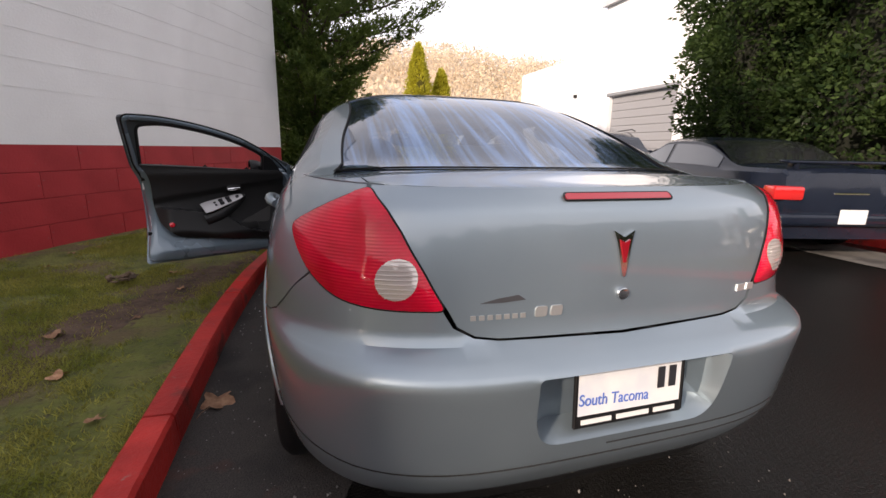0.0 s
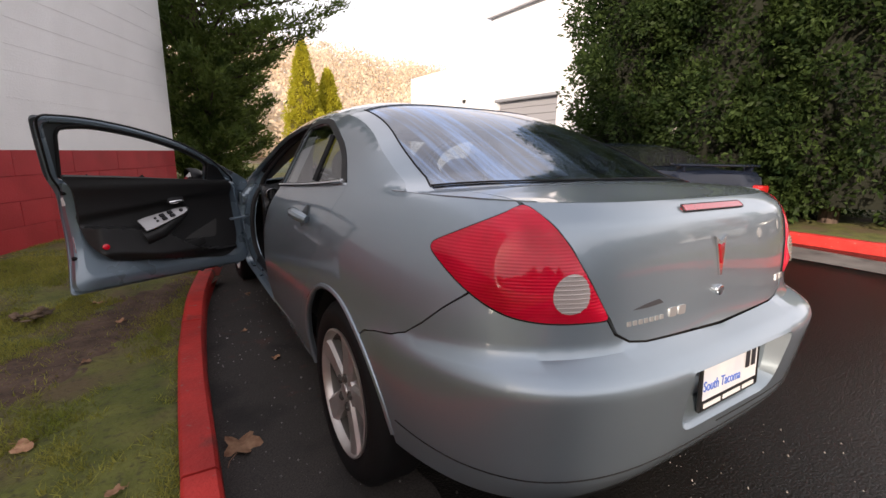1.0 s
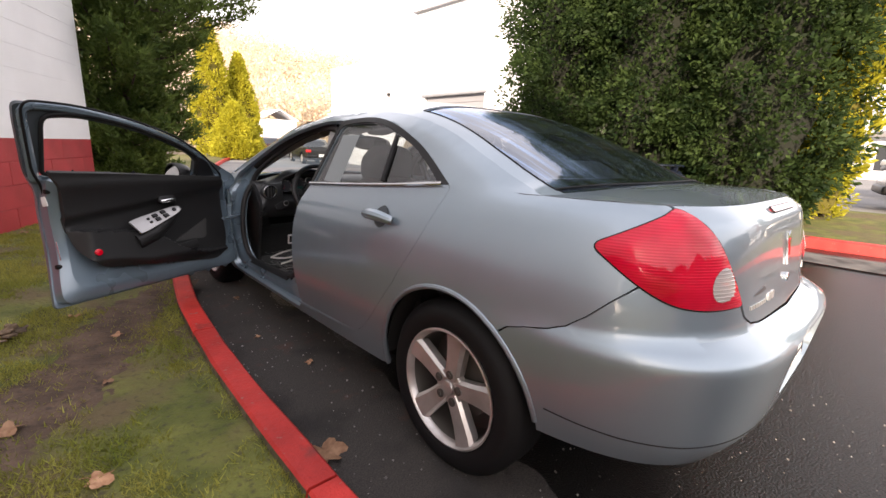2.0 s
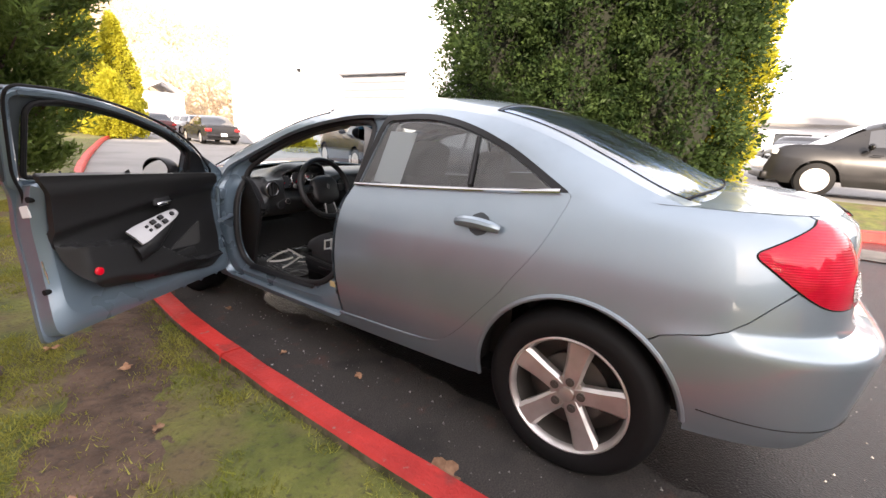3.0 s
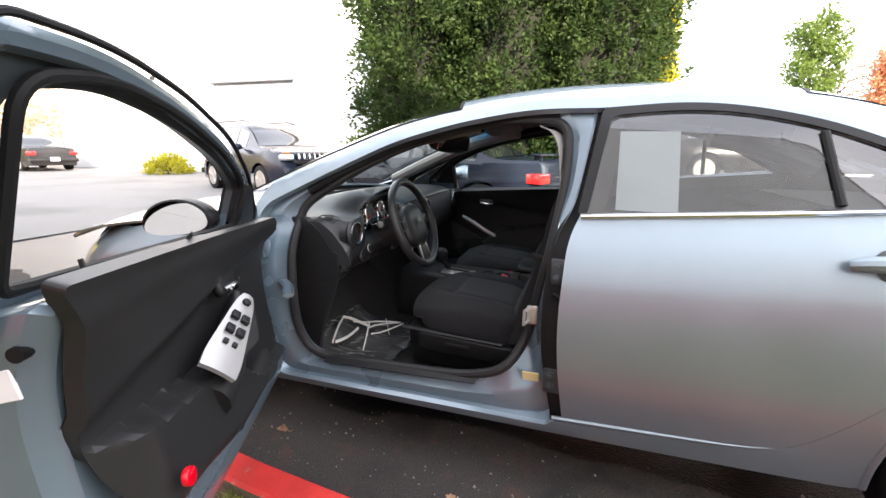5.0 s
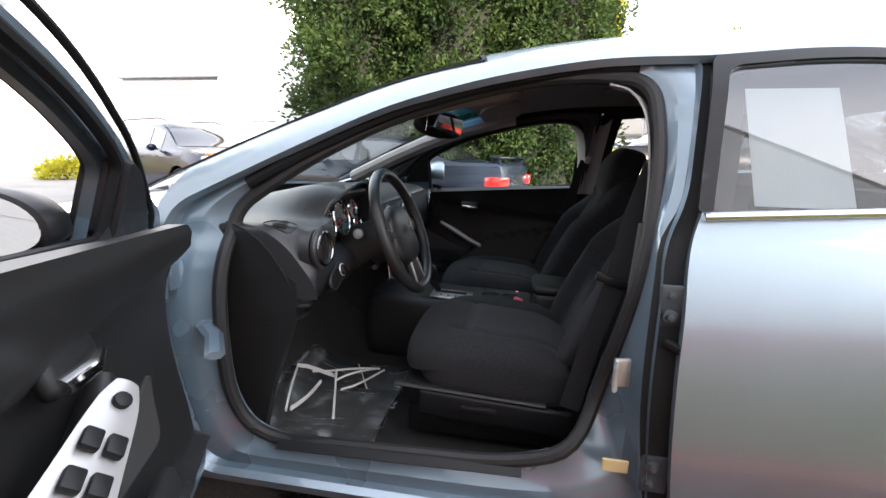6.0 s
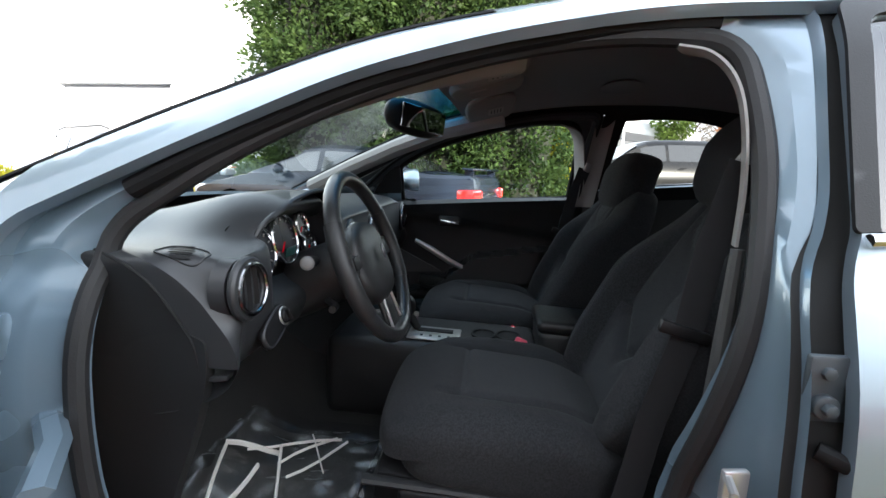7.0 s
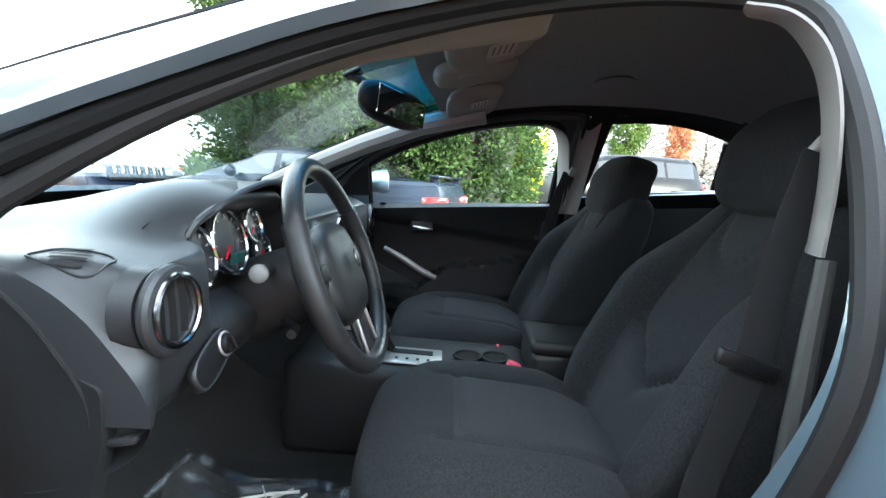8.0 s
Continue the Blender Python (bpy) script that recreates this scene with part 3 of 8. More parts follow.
bx(bm0, 0.05, GY1 - GY0 - 0.1, 0.28, (0, 0, 0), (0, 0, 0), 0.02, 2)
me_slat = bpy.data.meshes.new("slat")
bm0.to_mesh(me_slat)
bm0.free()
me_slat.materials.append(M_ROLL)
for k in range(11):
    ob = new("slat", me_slat)
    ob.parent = door
    ob.location = (WX + 0.17, (GY0 + GY1) / 2, 0.17 + 0.31 * k)
bm = bmesh.new()
bx(bm, 0.08, GY1 - GY0 + 0.24, 0.12, (WX - 0.03, (GY0 + GY1) / 2, GZ + 0.06), bevel=0.01)
part("lintel", bm, mat_new("grey_lintel", (0.25, 0.26, 0.28), 0.6), ware)
# closed side door with its drip rail
bm = bmesh.new()
bx(bm, 0.05, 0.80, 2.0, (WX - 0.02, 10.9, 1.0), bevel=0.008, seg=1)
side_door = part("door", bm, M_WARE, ware, "closed white side door")
bm = bmesh.new()
bx(bm, 0.10, 0.86, 0.04, (WX - 0.05, 10.9, 2.06), bevel=0.008, seg=1)
part("drip_rail", bm, bpy.data.materials["grey_lintel"], side_door)

# island with lawn and red kerb on the far side of the aisle
def island_x(y):
    return spl([(-14, 8.5), (-4, 7.45), (-1.2, 6.75), (0, 6.3), (2, 6.15), (4, 6.15), (9, 6.15)], y)


island = thing("planting_island", "lawn island with a red kerb in front of the evergreens", "lawn", kind="structure")
bm = bmesh.new()
grid(bm, lambda u, v: (island_x(-14 + 22.6 * u) + 0.1 + (9.95 - island_x(-14 + 22.6 * u)) * v, -14 + 22.6 * u, 0.13 + 0.17 * step01(0.2, 0.95, v) + 0.03 * noise.noise((v * 6, u * 20, 2)) * (1 - v)), 60, 16)
part("turf", face_out(bm, (9, -2, -9)), M_SOIL, island)
for k in range(9):
    y0 = -14 + 2.5 * k
    bm = bmesh.new()
    prof = [(0.0, -0.05), (0.012, 0.13), (0.03, 0.15), (0.17, 0.15), (0.19, 0.10)]
    rows = [[bm.verts.new((island_x(y0 + 2.49 * i / 6) + a, y0 + 2.49 * i / 6, z)) for a, z in prof] for i in range(7)]
    for a, b in zip(rows, rows[1:]):
        for j in range(len(prof) - 1):
            bm.faces.new((a[j], a[j + 1], b[j + 1], b[j]))
    bm.faces.new(rows[0])
    bm.faces.new(rows[-1])
    bmesh.ops.recalc_face_normals(bm, faces=bm.faces[:])
    part("kerbstone", bm, M_KERB, island)
M_WORN = mat_new("worn_asphalt", (0.13, 0.12, 0.11), 0.9)
over(M_WORN, vary(M_WORN, (0.10, 0.094, 0.088), (0.16, 0.15, 0.14), 3, 6), (0.05, 0.047, 0.045), 2.2, 0.5, 0.62, 6)
bumpy(M_WORN, 130, 0.7, 0.006)
strip = thing("worn_strip", "pale worn strip of older asphalt along the island", "asphalt", kind="structure")
bm = bmesh.new()
grid(bm, lambda u, v: (4.95 + 0.85 * v + 0.18 * noise.noise((u * 14, v, 0)), -14 + 22 * u, 0.011), 90, 4)
part("asphalt_strip", face_out(bm, (6, -3, -9)), M_WORN, strip)
lot = thing("upper_lot", "asphalt of a slightly higher car park behind the evergreens", "asphalt", kind="structure")
bm = bmesh.new()
grid(bm, lambda u, v: (9.98 + 70 * u, -60 + 68.4 * v, 0.295 + 0.004 * noise.noise((u * 40, v * 40, 6))), 30, 30)
part("asphalt_sheet", slab(face_out(bm, (40, -20, -9)), 0.33), [M_YARD] * 3, lot)
sign = thing("sign_post", "white notice board on a brown post before the evergreens", "sign")
bm = bmesh.new()
bx(bm, 0.09, 0.09, 1.75, (7.0, 4.62, 0.86), (0, 0, 0), 0.01, 1)
part("post", bm, mat_new("brown_post", (0.16, 0.09, 0.06), 0.8), sign)
bm = bmesh.new()
bx(bm, 0.02, 0.34, 0.50, (6.93, 4.60, 1.84), (0, 0, 25), 0.006, 1)
part("board", bm, mat_new("dull_board", (0.42, 0.40, 0.38), 0.7), sign)

# low white shop beyond, with a grey roof
shop = thing("low_shop", "low white building with a grey roof across the road", "building")
bm = bmesh.new()
SX, SY0, SY1 = 40.0, -26.0, 3.0
for y0, y1, z0, z1 in ((SY0, SY1, 0, 0.9), (SY0, SY1, 2.6, 3.3)):
    bx(bm, 0.3, y1 - y0, z1 - z0, (SX, (y0 + y1) / 2, (z0 + z1) / 2))
ys_ = [SY0 + 2.9 * k for k in range(11)]
for y in ys_:
    bx(bm, 0.3, 0.7, 1.7, (SX, min(max(y, SY0 + 0.35), SY1 - 0.35), 1.75))
bx(bm, 8, 0.3, 3.3, (SX + 4, SY1, 1.65))
bx(bm, 8, 0.3, 3.3, (SX + 4, SY0, 1.65))
part("wall", bm, M_WARE, shop)
for a, b in zip(ys_, ys_[1:]):
    bm = bmesh.new()
    bx(bm, 0.05, b - a - 0.7, 1.7, (SX + 0.05, (a + b) / 2, 1.75))
    part("window", bm, mat_new("shop_window", (0.05, 0.055, 0.06), 0.1) if a == ys_[0] else bpy.data.materials["shop_window"], shop)
bm = bmesh.new()
grid(bm, lambda u, v: (SX - 0.8 + 9.6 * u, SY0 - 0.8 + (SY1 - SY0 + 1.6) * v, 3.3 + 1.6 * math.sin(math.pi * u) * min(1, 6 * v, 6 * (1 - v))), 10, 20)
part("roof", slab(face_out(bm, (SX + 4, -10, -9)), 0.2), [mat_new("grey_roofing", (0.22, 0.21, 0.2), 0.9)] * 3, shop)
# ==== the parked sedan: its surface ====
YC, YF, NR, NF = 1.4, 3.75, 4.0, 3.0       # rear and front corners begin; their squareness
WK = [(0.16, 0.62), (0.20, 0.77), (0.235, 0.832), (0.29, 0.854), (0.36, 0.869), (0.44, 0.882), (0.55, 0.892), (0.64, 0.894), (0.74, 0.889), (0.85, 0.874), (0.94, 0.846), (1.01, 0.806), (1.05, 0.758), (1.09, 0.64), (1.2, 0.3)]
YR = [(0.20, 0.42), (0.27, 0.29), (0.31, 0.215), (0.36, 0.178), (0.40, 0.158), (0.45, 0.148), (0.58, 0.128), (0.644, 0.120), (0.664, 0.128), (0.680, 0.154), (0.695, 0.195), (0.710, 0.214), (0.75, 0.222), (0.80, 0.228), (0.95, 0.247), (1.0, 0.258), (1.03, 0.275), (1.05, 0.31)]
YN = [(0.2, 4.55), (0.3, 4.72), (0.45, 4.79), (0.6, 4.80), (0.7, 4.72), (0.85, 4.5), (1.05, 4.2)]


def top_z(y):
    return spl([(0.9, 1.05), (1.15, 1.05), (2.24, 0.962), (3.3, 0.905), (3.7, 0.88), (4.3, 0.80), (4.8, 0.66)], y)


def half_w(y, z):
    zt = top_z(y)
    return spl(WK, 0.2 + (z - 0.2) * 0.85 / (zt - 0.2))


def cabin_x(y, z):
    """Half width of the glasshouse."""
    zb = top_z(y)
    h = 1.0
    if y < 1.35:
        h = 1 - ((1.35 - y) / 1.26) ** 3
    w = 0.790 - (0.50 + 0.25 * step01(1.6, 1.1, y)) * max(0.0, z - zb) - 0.5 * max(0.0, z - 1.22) ** 1.5
    if y > 3.0:
        w += 0.02 * (y - 3.0)
    return w * h - 0.028 * math.exp(-max(0.0, roof_edge(y) - z) / 0.028)


def _arc(n, w, d):
    h0 = math.sin(math.pi / 4) ** (2 / n)
    f = [math.asin((h0 * i / 160) ** (n / 2)) for i in range(161)] + [math.acos((h0 * (1 - i / 160)) ** (n / 2)) for i in range(1, 161)]
    p = [(w * math.sin(a) ** (2 / n), d * math.cos(a) ** (2 / n)) for a in f]
    s = [0.0]
    for a, b in zip(p, p[1:]):
        s.append(s[-1] + math.dist(a, b))
    return f, s


PHI, ARC_R = _arc(NR, 0.875, YC - 0.21)
_, ARC_F = _arc(NF, 0.86, 4.78 - YF)
LR, LF = ARC_R[-1], ARC_F[-1]
A_MID = YC - LR                              # the rear's middle line, on the way round


def around(a, z):
    """The plan of the body at height z; a is y along the flank and the length of arc round the corners."""
    sgn = -1.0
    if a < A_MID:
        a, sgn = 2 * A_MID - a, 1.0
    if a < YC:
        f = np.interp(LR - (YC - a), ARC_R, PHI)
        y = YC - (YC - spl(YR, z)) * max(0.0, math.cos(f)) ** (2 / NR)
        return sgn * half_w(max(1.0, y), z) * math.sin(f) ** (2 / NR), y
    if a <= YF:
        return sgn * half_w(a, z), a
    f = np.interp(LF - min(a - YF, LF), ARC_F, PHI)
    yn = spl(YN, z)
    y = YF + (yn - YF) * max(0.0, math.cos(f)) ** (2 / NF)
    return sgn * half_w(min(y, 4.6), z) * math.sin(f) ** (2 / NF), y


def a_y(y, z):
    if y >= YC:
        return y
    c = min(1.0, (YC - y) / (YC - spl(YR, z)))
    return YC - LR + np.interp(math.acos(c ** (NR / 2)), PHI, ARC_R)


def a_x(x, z):
    s = min(1.0, abs(x) / half_w(1.0, z))
    d = np.interp(math.asin(s ** (NR / 2)), PHI, ARC_R)
    return A_MID + d if x <= 0 else A_MID - d


def skin(a, z):
    x, y = around(a, z)
    s = -1 if x < 0 else 1
    if 0.72 < y < 3.8 and z > 0.88:
        p, q, k = abs(x), cabin_x(y, z), 0.035
        h = max(k - abs(p - q), 0) / k
        x = s * (max(p, q) + h * h * k / 4)
    return Vector((x, y, z))


def lifted(d):
    """The same skin, moved outwards by d."""
    def place(a, z):
        e = 0.004
        p = skin(a, z)
        n = (skin(a + e, z) - skin(a - e, z)).cross(skin(a, z + e) - skin(a, z - e))
        n.normalize()
        if n.dot(p - Vector((0, min(3.6, max(1.3, p.y)), 0.6))) < 0:
            n = -n
        return p + n * d
    return place


def side_poly(pts):
    """(y, z, r) of the flank as (a, z, r)."""
    return [(a_y(y, z), z, r) for y, z, r in pts]


def roof_edge(y):
    return spl([(0.72, 1.045), (0.84, 1.075), (1.0, 1.14), (1.2, 1.218), (1.36, 1.270), (1.52, 1.308), (1.75, 1.338), (2.0, 1.348), (2.38, 1.332), (2.78, 1.262), (3.1, 1.145), (3.36, 1.03), (3.6, 0.92), (3.8, 0.86)], y)


def canopy(y, xn):
    """Rear glass, roof and windscreen in one: y from tail to bonnet, xn from -1 to 1 across."""
    bow = spl([(0.8, -0.09), (1.5, -0.05), (2.0, 0.0), (2.6, 0.06), (3.5, 0.16)], y)
    crown = spl([(0.8, 0.022), (1.1, 0.05), (1.5, 0.068), (2.0, 0.070), (2.6, 0.068), (3.2, 0.05), (3.6, 0.03)], y)
    z = roof_edge(y)
    x = abs(skin(a_y(y, z), z).x)
    k = 1 - abs(xn) ** 4.5
    return Vector((x * xn, y + bow * (1 - xn * xn), z + crown * k))


def lid_z(x, y):
    return 1.05 + 0.024 * step01(0.30, 0.62, y) * (1 - min(1, abs(x) / 0.75) ** 2)


car = thing("sedan_car", "silver blue sedan, driver's door open, parked beside a red kerb", "car")
MID = (0, 2.2, 0.6)

# outlines on the flank
ARCH = [(1.0 + 0.375 * math.cos(t), 0.325 + 0.385 * math.sin(t)) for t in [radians(d) for d in [*range(-8, 124, 6), 126.5]]]
FARCH = [(3.852 - 0.375 * math.cos(t), 0.325 + 0.375 * math.sin(t)) for t in [radians(d) for d in range(-8, 189, 7)]]
RDOOR = [(2.215, 0.30, 0.02), (2.262, 0.60, 0.2), (2.245, 0.90, 0.05), (2.178, 1.0, 0.05), (2.125, 1.302, 0.03), (1.89, 1.318, 0.1), (1.72, 1.302, 0.1), (1.54, 1.257, 0.08), (1.37, 1.188, 0.08), (1.10, 1.050, 0.015), (1.15, 0.87, 0.08), (1.235, 0.745, 0.1), (1.47, 0.44, 0.1), (1.60, 0.335, 0.1)]
RGLASS = [(2.150, 0.972, 0.015), (2.098, 1.275, 0.03), (1.89, 1.292, 0.1), (1.72, 1.278, 0.1), (1.54, 1.232, 0.08), (1.37, 1.162, 0.08), (1.165, 1.054, 0.02)]
FDOOR = [(2.205, 0.295, 0.03), (2.252, 0.60, 0.2), (2.235, 0.90, 0.05), (2.185, 1.0, 0.05), (2.138, 1.308, 0.03), (2.35, 1.304, 0.1), (2.60, 1.262, 0.1), (2.85, 1.192, 0.1), (3.08, 1.085, 0.1), (3.36, 0.945, 0.05), (3.375, 0.86, 0.03), (3.36, 0.60, 0.1), (3.30, 0.30, 0.06)]
DOORSKIN = FDOOR[:]
FDOOR[0], FDOOR[-1] = (2.205, 0.270, 0.03), (3.30, 0.264, 0.06)
FINNER = [(2.335, 0.44, 0.12), (2.272, 0.75, 0.2), (2.243, 0.90, 0.1), (2.218, 1.10, 0.1), (2.232, 1.258, 0.06), (2.42, 1.274, 0.1), (2.62, 1.240, 0.1), (2.85, 1.168, 0.1), (3.06, 1.060, 0.1), (3.235, 0.935, 0.05), (3.245, 0.80, 0.1), (3.22, 0.42, 0.1), (3.14, 0.335, 0.08), (2.50, 0.365, 0.12)]

# both openings of the flank in one, and the rear door set back behind its hinges
SIDEHOLE = [(2.13, 1.303, 0.01)] + RDOOR[5:] + [(2.200, 0.297, 0.01), (2.225, 0.272, 0.01)] + FDOOR[:4:-1]
RSKIN = [(2.172, 0.30, 0.02), (2.214, 0.60, 0.2), (2.200, 0.90, 0.06), (2.165, 0.985, 0.03)] + RDOOR[4:]


def loops_of(pts, n=6):
    return fillet(side_poly(pts), n)


LAMP = [(a_y(0.548, 0.941), 0.941, 0.03), (a_y(0.44, 1.008), 1.008, 0.12), (a_x(-0.592, 1.044), 1.046, 0.02), (a_x(-0.566, 1.0), 1.0, 0.02), (a_x(-0.541, 0.955), 0.955, 0.02), (a_x(-0.498, 0.87), 0.87, 0.02), (a_x(-0.452, 0.783), 0.783, 0.015), (a_x(-0.62, 0.784), 0.784, 0.1), (a_y(0.38, 0.812), 0.812, 0.12)]
LAMP_LOOP = fillet(LAMP, 8)

# flank panel: rear wing, pillars, roof rail and sill in one pressing
outer = [(3.40, 0.232), (3.40, 0.95)]
outer += [(y, roof_edge(y)) for y in [3.36 - 0.06 * i for i in range(44)]]
outer = [(a_y(y, z), z) for y, z in outer] + [(a_y(0.745, 1.05), 1.05)]
outer += [(a_y(0.7, 1.05), 1.05), (a_y(0.55, 1.05), 1.05)]
k = max(range(len(LAMP_LOOP)), key=lambda i: LAMP_LOOP[i][1])
outer += [(a_x(-0.597, 1.05), 1.05)]
outer += [p for p in reversed(LAMP_LOOP[:k])]
J = min(range(len(LAMP_LOOP) // 2, len(LAMP_LOOP)), key=lambda i: math.dist(LAMP_LOOP[i], (a_y(0.425, 0.845), 0.845)))
B = min(range(len(LAMP_LOOP)), key=lambda i: math.dist(LAMP_LOOP[i], (a_x(-0.455, 0.784), 0.784)))
SEAM = [(0.47, 0.800), (0.52, 0.748), (0.565, 0.712), (0.61, 0.694), (0.68, 0.680), (0.735, 0.664)]
outer += [p for p in reversed(LAMP_LOOP[J:])]
outer += [(a_y(y, z), z) for y, z in SEAM]
outer += [(a_y(y, z), z) for y, z in reversed(ARCH)]
outer += [(a_y(1.42, 0.262), 0.262), (1.6, 0.255), (2.2, 0.238)]
M_SIDE = [M_PAINT, M_BLACK, M_PAINT]
bm = sheet([outer, loops_of(SIDEHOLE)], 0.028, skin)
slab(face_out(bm, MID), 0.02)
part("side_panel", flipped(bm), M_SIDE, car)
part("side_panel", bm, M_SIDE, car)

# lip rolled round the rear arch
def arch_lip(arch, r):
    bm = bmesh.new()
    tube(bm, [lifted(-0.004)(a_y(y, z), z) for y, z in arch], r, 8)
    return bm


LIP = [(1.0 + 0.375 * math.cos(t), 0.325 + 0.385 * math.sin(t)) for t in [radians(d) for d in range(-8, 178, 6)]]
for arch in (LIP, FARCH):
    b = arch_lip(arch, 0.011)
    part("arch_lip", flipped(b), M_PAINT, car)
    part("arch_lip", b, M_PAINT, car)

# deck beside the boot lid
def lid_edge(z=1.05):
    return [(a_x(x, z), z) for x in np.linspace(-0.59, 0.59, 30)]


deck = [(-0.597, around(a_x(-0.597, 1.05), 1.05)[1])]
deck += [(around(a_y(y, 1.05), 1.05)[0], y) for y in (0.40, 0.45, 0.5, 0.6, 0.7, 0.8, 0.9)]
deck += [(-0.60, 0.92), (-0.604, 0.80), (-0.60, 0.6)]
bm = face_out(sheet([deck], 0.03, lambda x, y: Vector((x, y, lid_z(x, y)))), (0, 1, 0))
slab(bm, 0.012)
part("rear_deck_panel", flipped(bm), M_SIDE, car)
part("rear_deck_panel", bm, M_SIDE, car)

# boot lid: top and back
lid_face = [(a_x(-0.588, 1.05), 1.05), (a_x(-0.538, 0.955), 0.955), (a_x(-0.446, 0.785), 0.785), (a_x(-0.425, 0.745), 0.745), (a_x(-0.385, 0.722), 0.722), (a_x(-0.33, 0.714), 0.714), (A_MID, 0.705)]
lid_face += [(2 * A_MID - a, z) for a, z in reversed(lid_face[:-1])]
bm = face_out(sheet([lid_face], 0.03, skin), (0, 1.5, 0.7))
lid_top = [(around(a, 1.05)[0], around(a, 1.05)[1]) for a, _ in lid_edge()]
lid_top = [(x, y) for x, y in lid_top] + [(0.597, 0.60), (0.600, 0.80), (0.40, 0.77), (0.0, 0.755), (-0.40, 0.77), (-0.600, 0.80), (-0.597, 0.60)]
b2 = face_out(sheet([lid_top], 0.035, lambda x, y: Vector((x, y, lid_z(x, y)))), (0, 1, 0))
me = bpy.data.meshes.new("tmp")
b2.to_mesh(me)
b2.free()
bm.from_mesh(me)
bpy.data.meshes.remove(me)
bmesh.ops.remove_doubles(bm, verts=bm.verts[:], dist=0.006)
slab(bm, 0.012)
lid = part("boot_lid", bm, M_SIDE, car, "silver blue boot lid", sharp=50)

# tail lamps
def lamp(flip):
    edge_pts = np.array(cut_up(LAMP_LOOP, 0.01))

    def bulged(a, z):
        d = min(1.0, float(np.min(np.hypot(edge_pts[:, 0] - a, edge_pts[:, 1] - z))) / 0.07)
        return lifted(0.004 + 0.014 * (1 - (1 - d) ** 2))(a, z)
    bm = sheet([LAMP_LOOP], 0.014, bulged)
    face_out(bm, (0, 1.5, 0.8))
    c = np.mean(LAMP_LOOP, 0)
    slab(bm, 0.03)
    bm2 = sheet([LAMP_LOOP], 0.02, lifted(-0.012))
    ring = bmesh.new()
    tube(ring, [lifted(0.0)(a, z) for a, z in cut_up(LAMP_LOOP, 0.02)], 0.0045, 6, True)
    a0, z0 = a_x(-0.552, 0.852), 0.852
    rev = bmesh.new()
    m = 20
    mid = bulged(a0, z0) + lifted(0.003)(a0, z0) - skin(a0, z0)
    cen = rev.verts.new(mid)
    rim = [rev.verts.new(bulged(a0 + 0.046 * math.cos(i / m * 6.2832), z0 + 0.046 * math.sin(i / m * 6.2832)) + (lifted(0.0015)(a0, z0) - skin(a0, z0))) for i in range(m)]
    for i in range(m):
        rev.faces.new((cen, rim[i], rim[(i + 1) % m]))
    face_out(rev, (0, 1.5, 0.8))
    bm2.free()
    fl = flipped if flip else (lambda b: b.copy())
    lo = part("tail_lamp", fl(bm), [M_REDLENS, M_REDLENS, M_REDLENS], car, "red tail lamp lens")
    part("lamp_gasket", fl(ring), M_RUBBER, lo)
    part("reversing_lens", fl(rev), M_CLEARLENS, lo, "round clear reversing lens")
    rib = bmesh.new()
    for i in range(9):
        z = z0 - 0.04 + i * 0.01
        w = math.sqrt(max(0, 0.046**2 - (z - z0) ** 2))
        if w > 0.008:
            tube(rib, [bulged(a0 - w + 2 * w * j / 6, z) + (lifted(0.003)(a0, z0) - skin(a0, z0)) for j in range(7)], 0.0016, 5)
    part("lens_rib", fl(rib), M_CLEARLENS, lo)
    for b in (bm, ring, rev, rib):
        b.free() if b.is_valid else None


lamp(False)
lamp(True)

# rear bumper with the recess for the plate
cutl = [(a_y(y, z - 0.0035) - 0.002, z - 0.0035) for y, z in reversed(SEAM)] + [(a - 0.003 * (z > 0.80), z - 0.0045) for a, z in reversed(LAMP_LOOP[B:J + 1])] + [(a_x(-0.435, 0.742), 0.742), (a_x(-0.388, 0.717), 0.717), (a_x(-0.33, 0.709), 0.709), (A_MID, 0.700)]
low = [(a_y(y, z), z) for y, z in ((0.770, 0.629), (0.7395, 0.602), (0.7045, 0.562), (0.666, 0.50), (0.636, 0.42), (0.625, 0.348), (0.50, 0.342))] + [(a_x(-0.60, 0.322), 0.322), (a_x(-0.35, 0.308), 0.308), (A_MID, 0.302)]
outline = cutl + [(2 * A_MID - a, z) for a, z in reversed(cutl[:-1])]
outline += [(2 * A_MID - a, z) for a, z in low[:-1]] + [low[-1]] + low[:-1][::-1]
PW, PZ0, PZ1 = 0.265, 0.462, 0.652
recess = fillet([(A_MID - PW, PZ1, 0.015), (A_MID - PW + 0.005, PZ0 + 0.05, 0.05), (A_MID - PW + 0.04, PZ0, 0.04), (A_MID + PW - 0.04, PZ0, 0.04), (A_MID + PW - 0.005, PZ0 + 0.05, 0.05), (A_MID + PW, PZ1, 0.015)], 5)
bm = face_out(sheet([outline, recess], 0.020, skin), (0, 1.5, 0.6))
slab(bm, 0.012)
bumper = part("rear_bumper", bm, M_SIDE, car, "painted rear bumper with a plate recess")
bm = bmesh.new()
rim = cut_up(recess, 0.02)
A = [bm.verts.new(lifted(-0.001)(a, z)) for a, z in rim]
B = [bm.verts.new(Vector(((around(a, z)[0]) * 0.93, 0.178 + 0.03 * (z < 0.50), min(z, 0.645) + 0.035 * step01(0.52, 0.46, z)))) for a, z in rim]
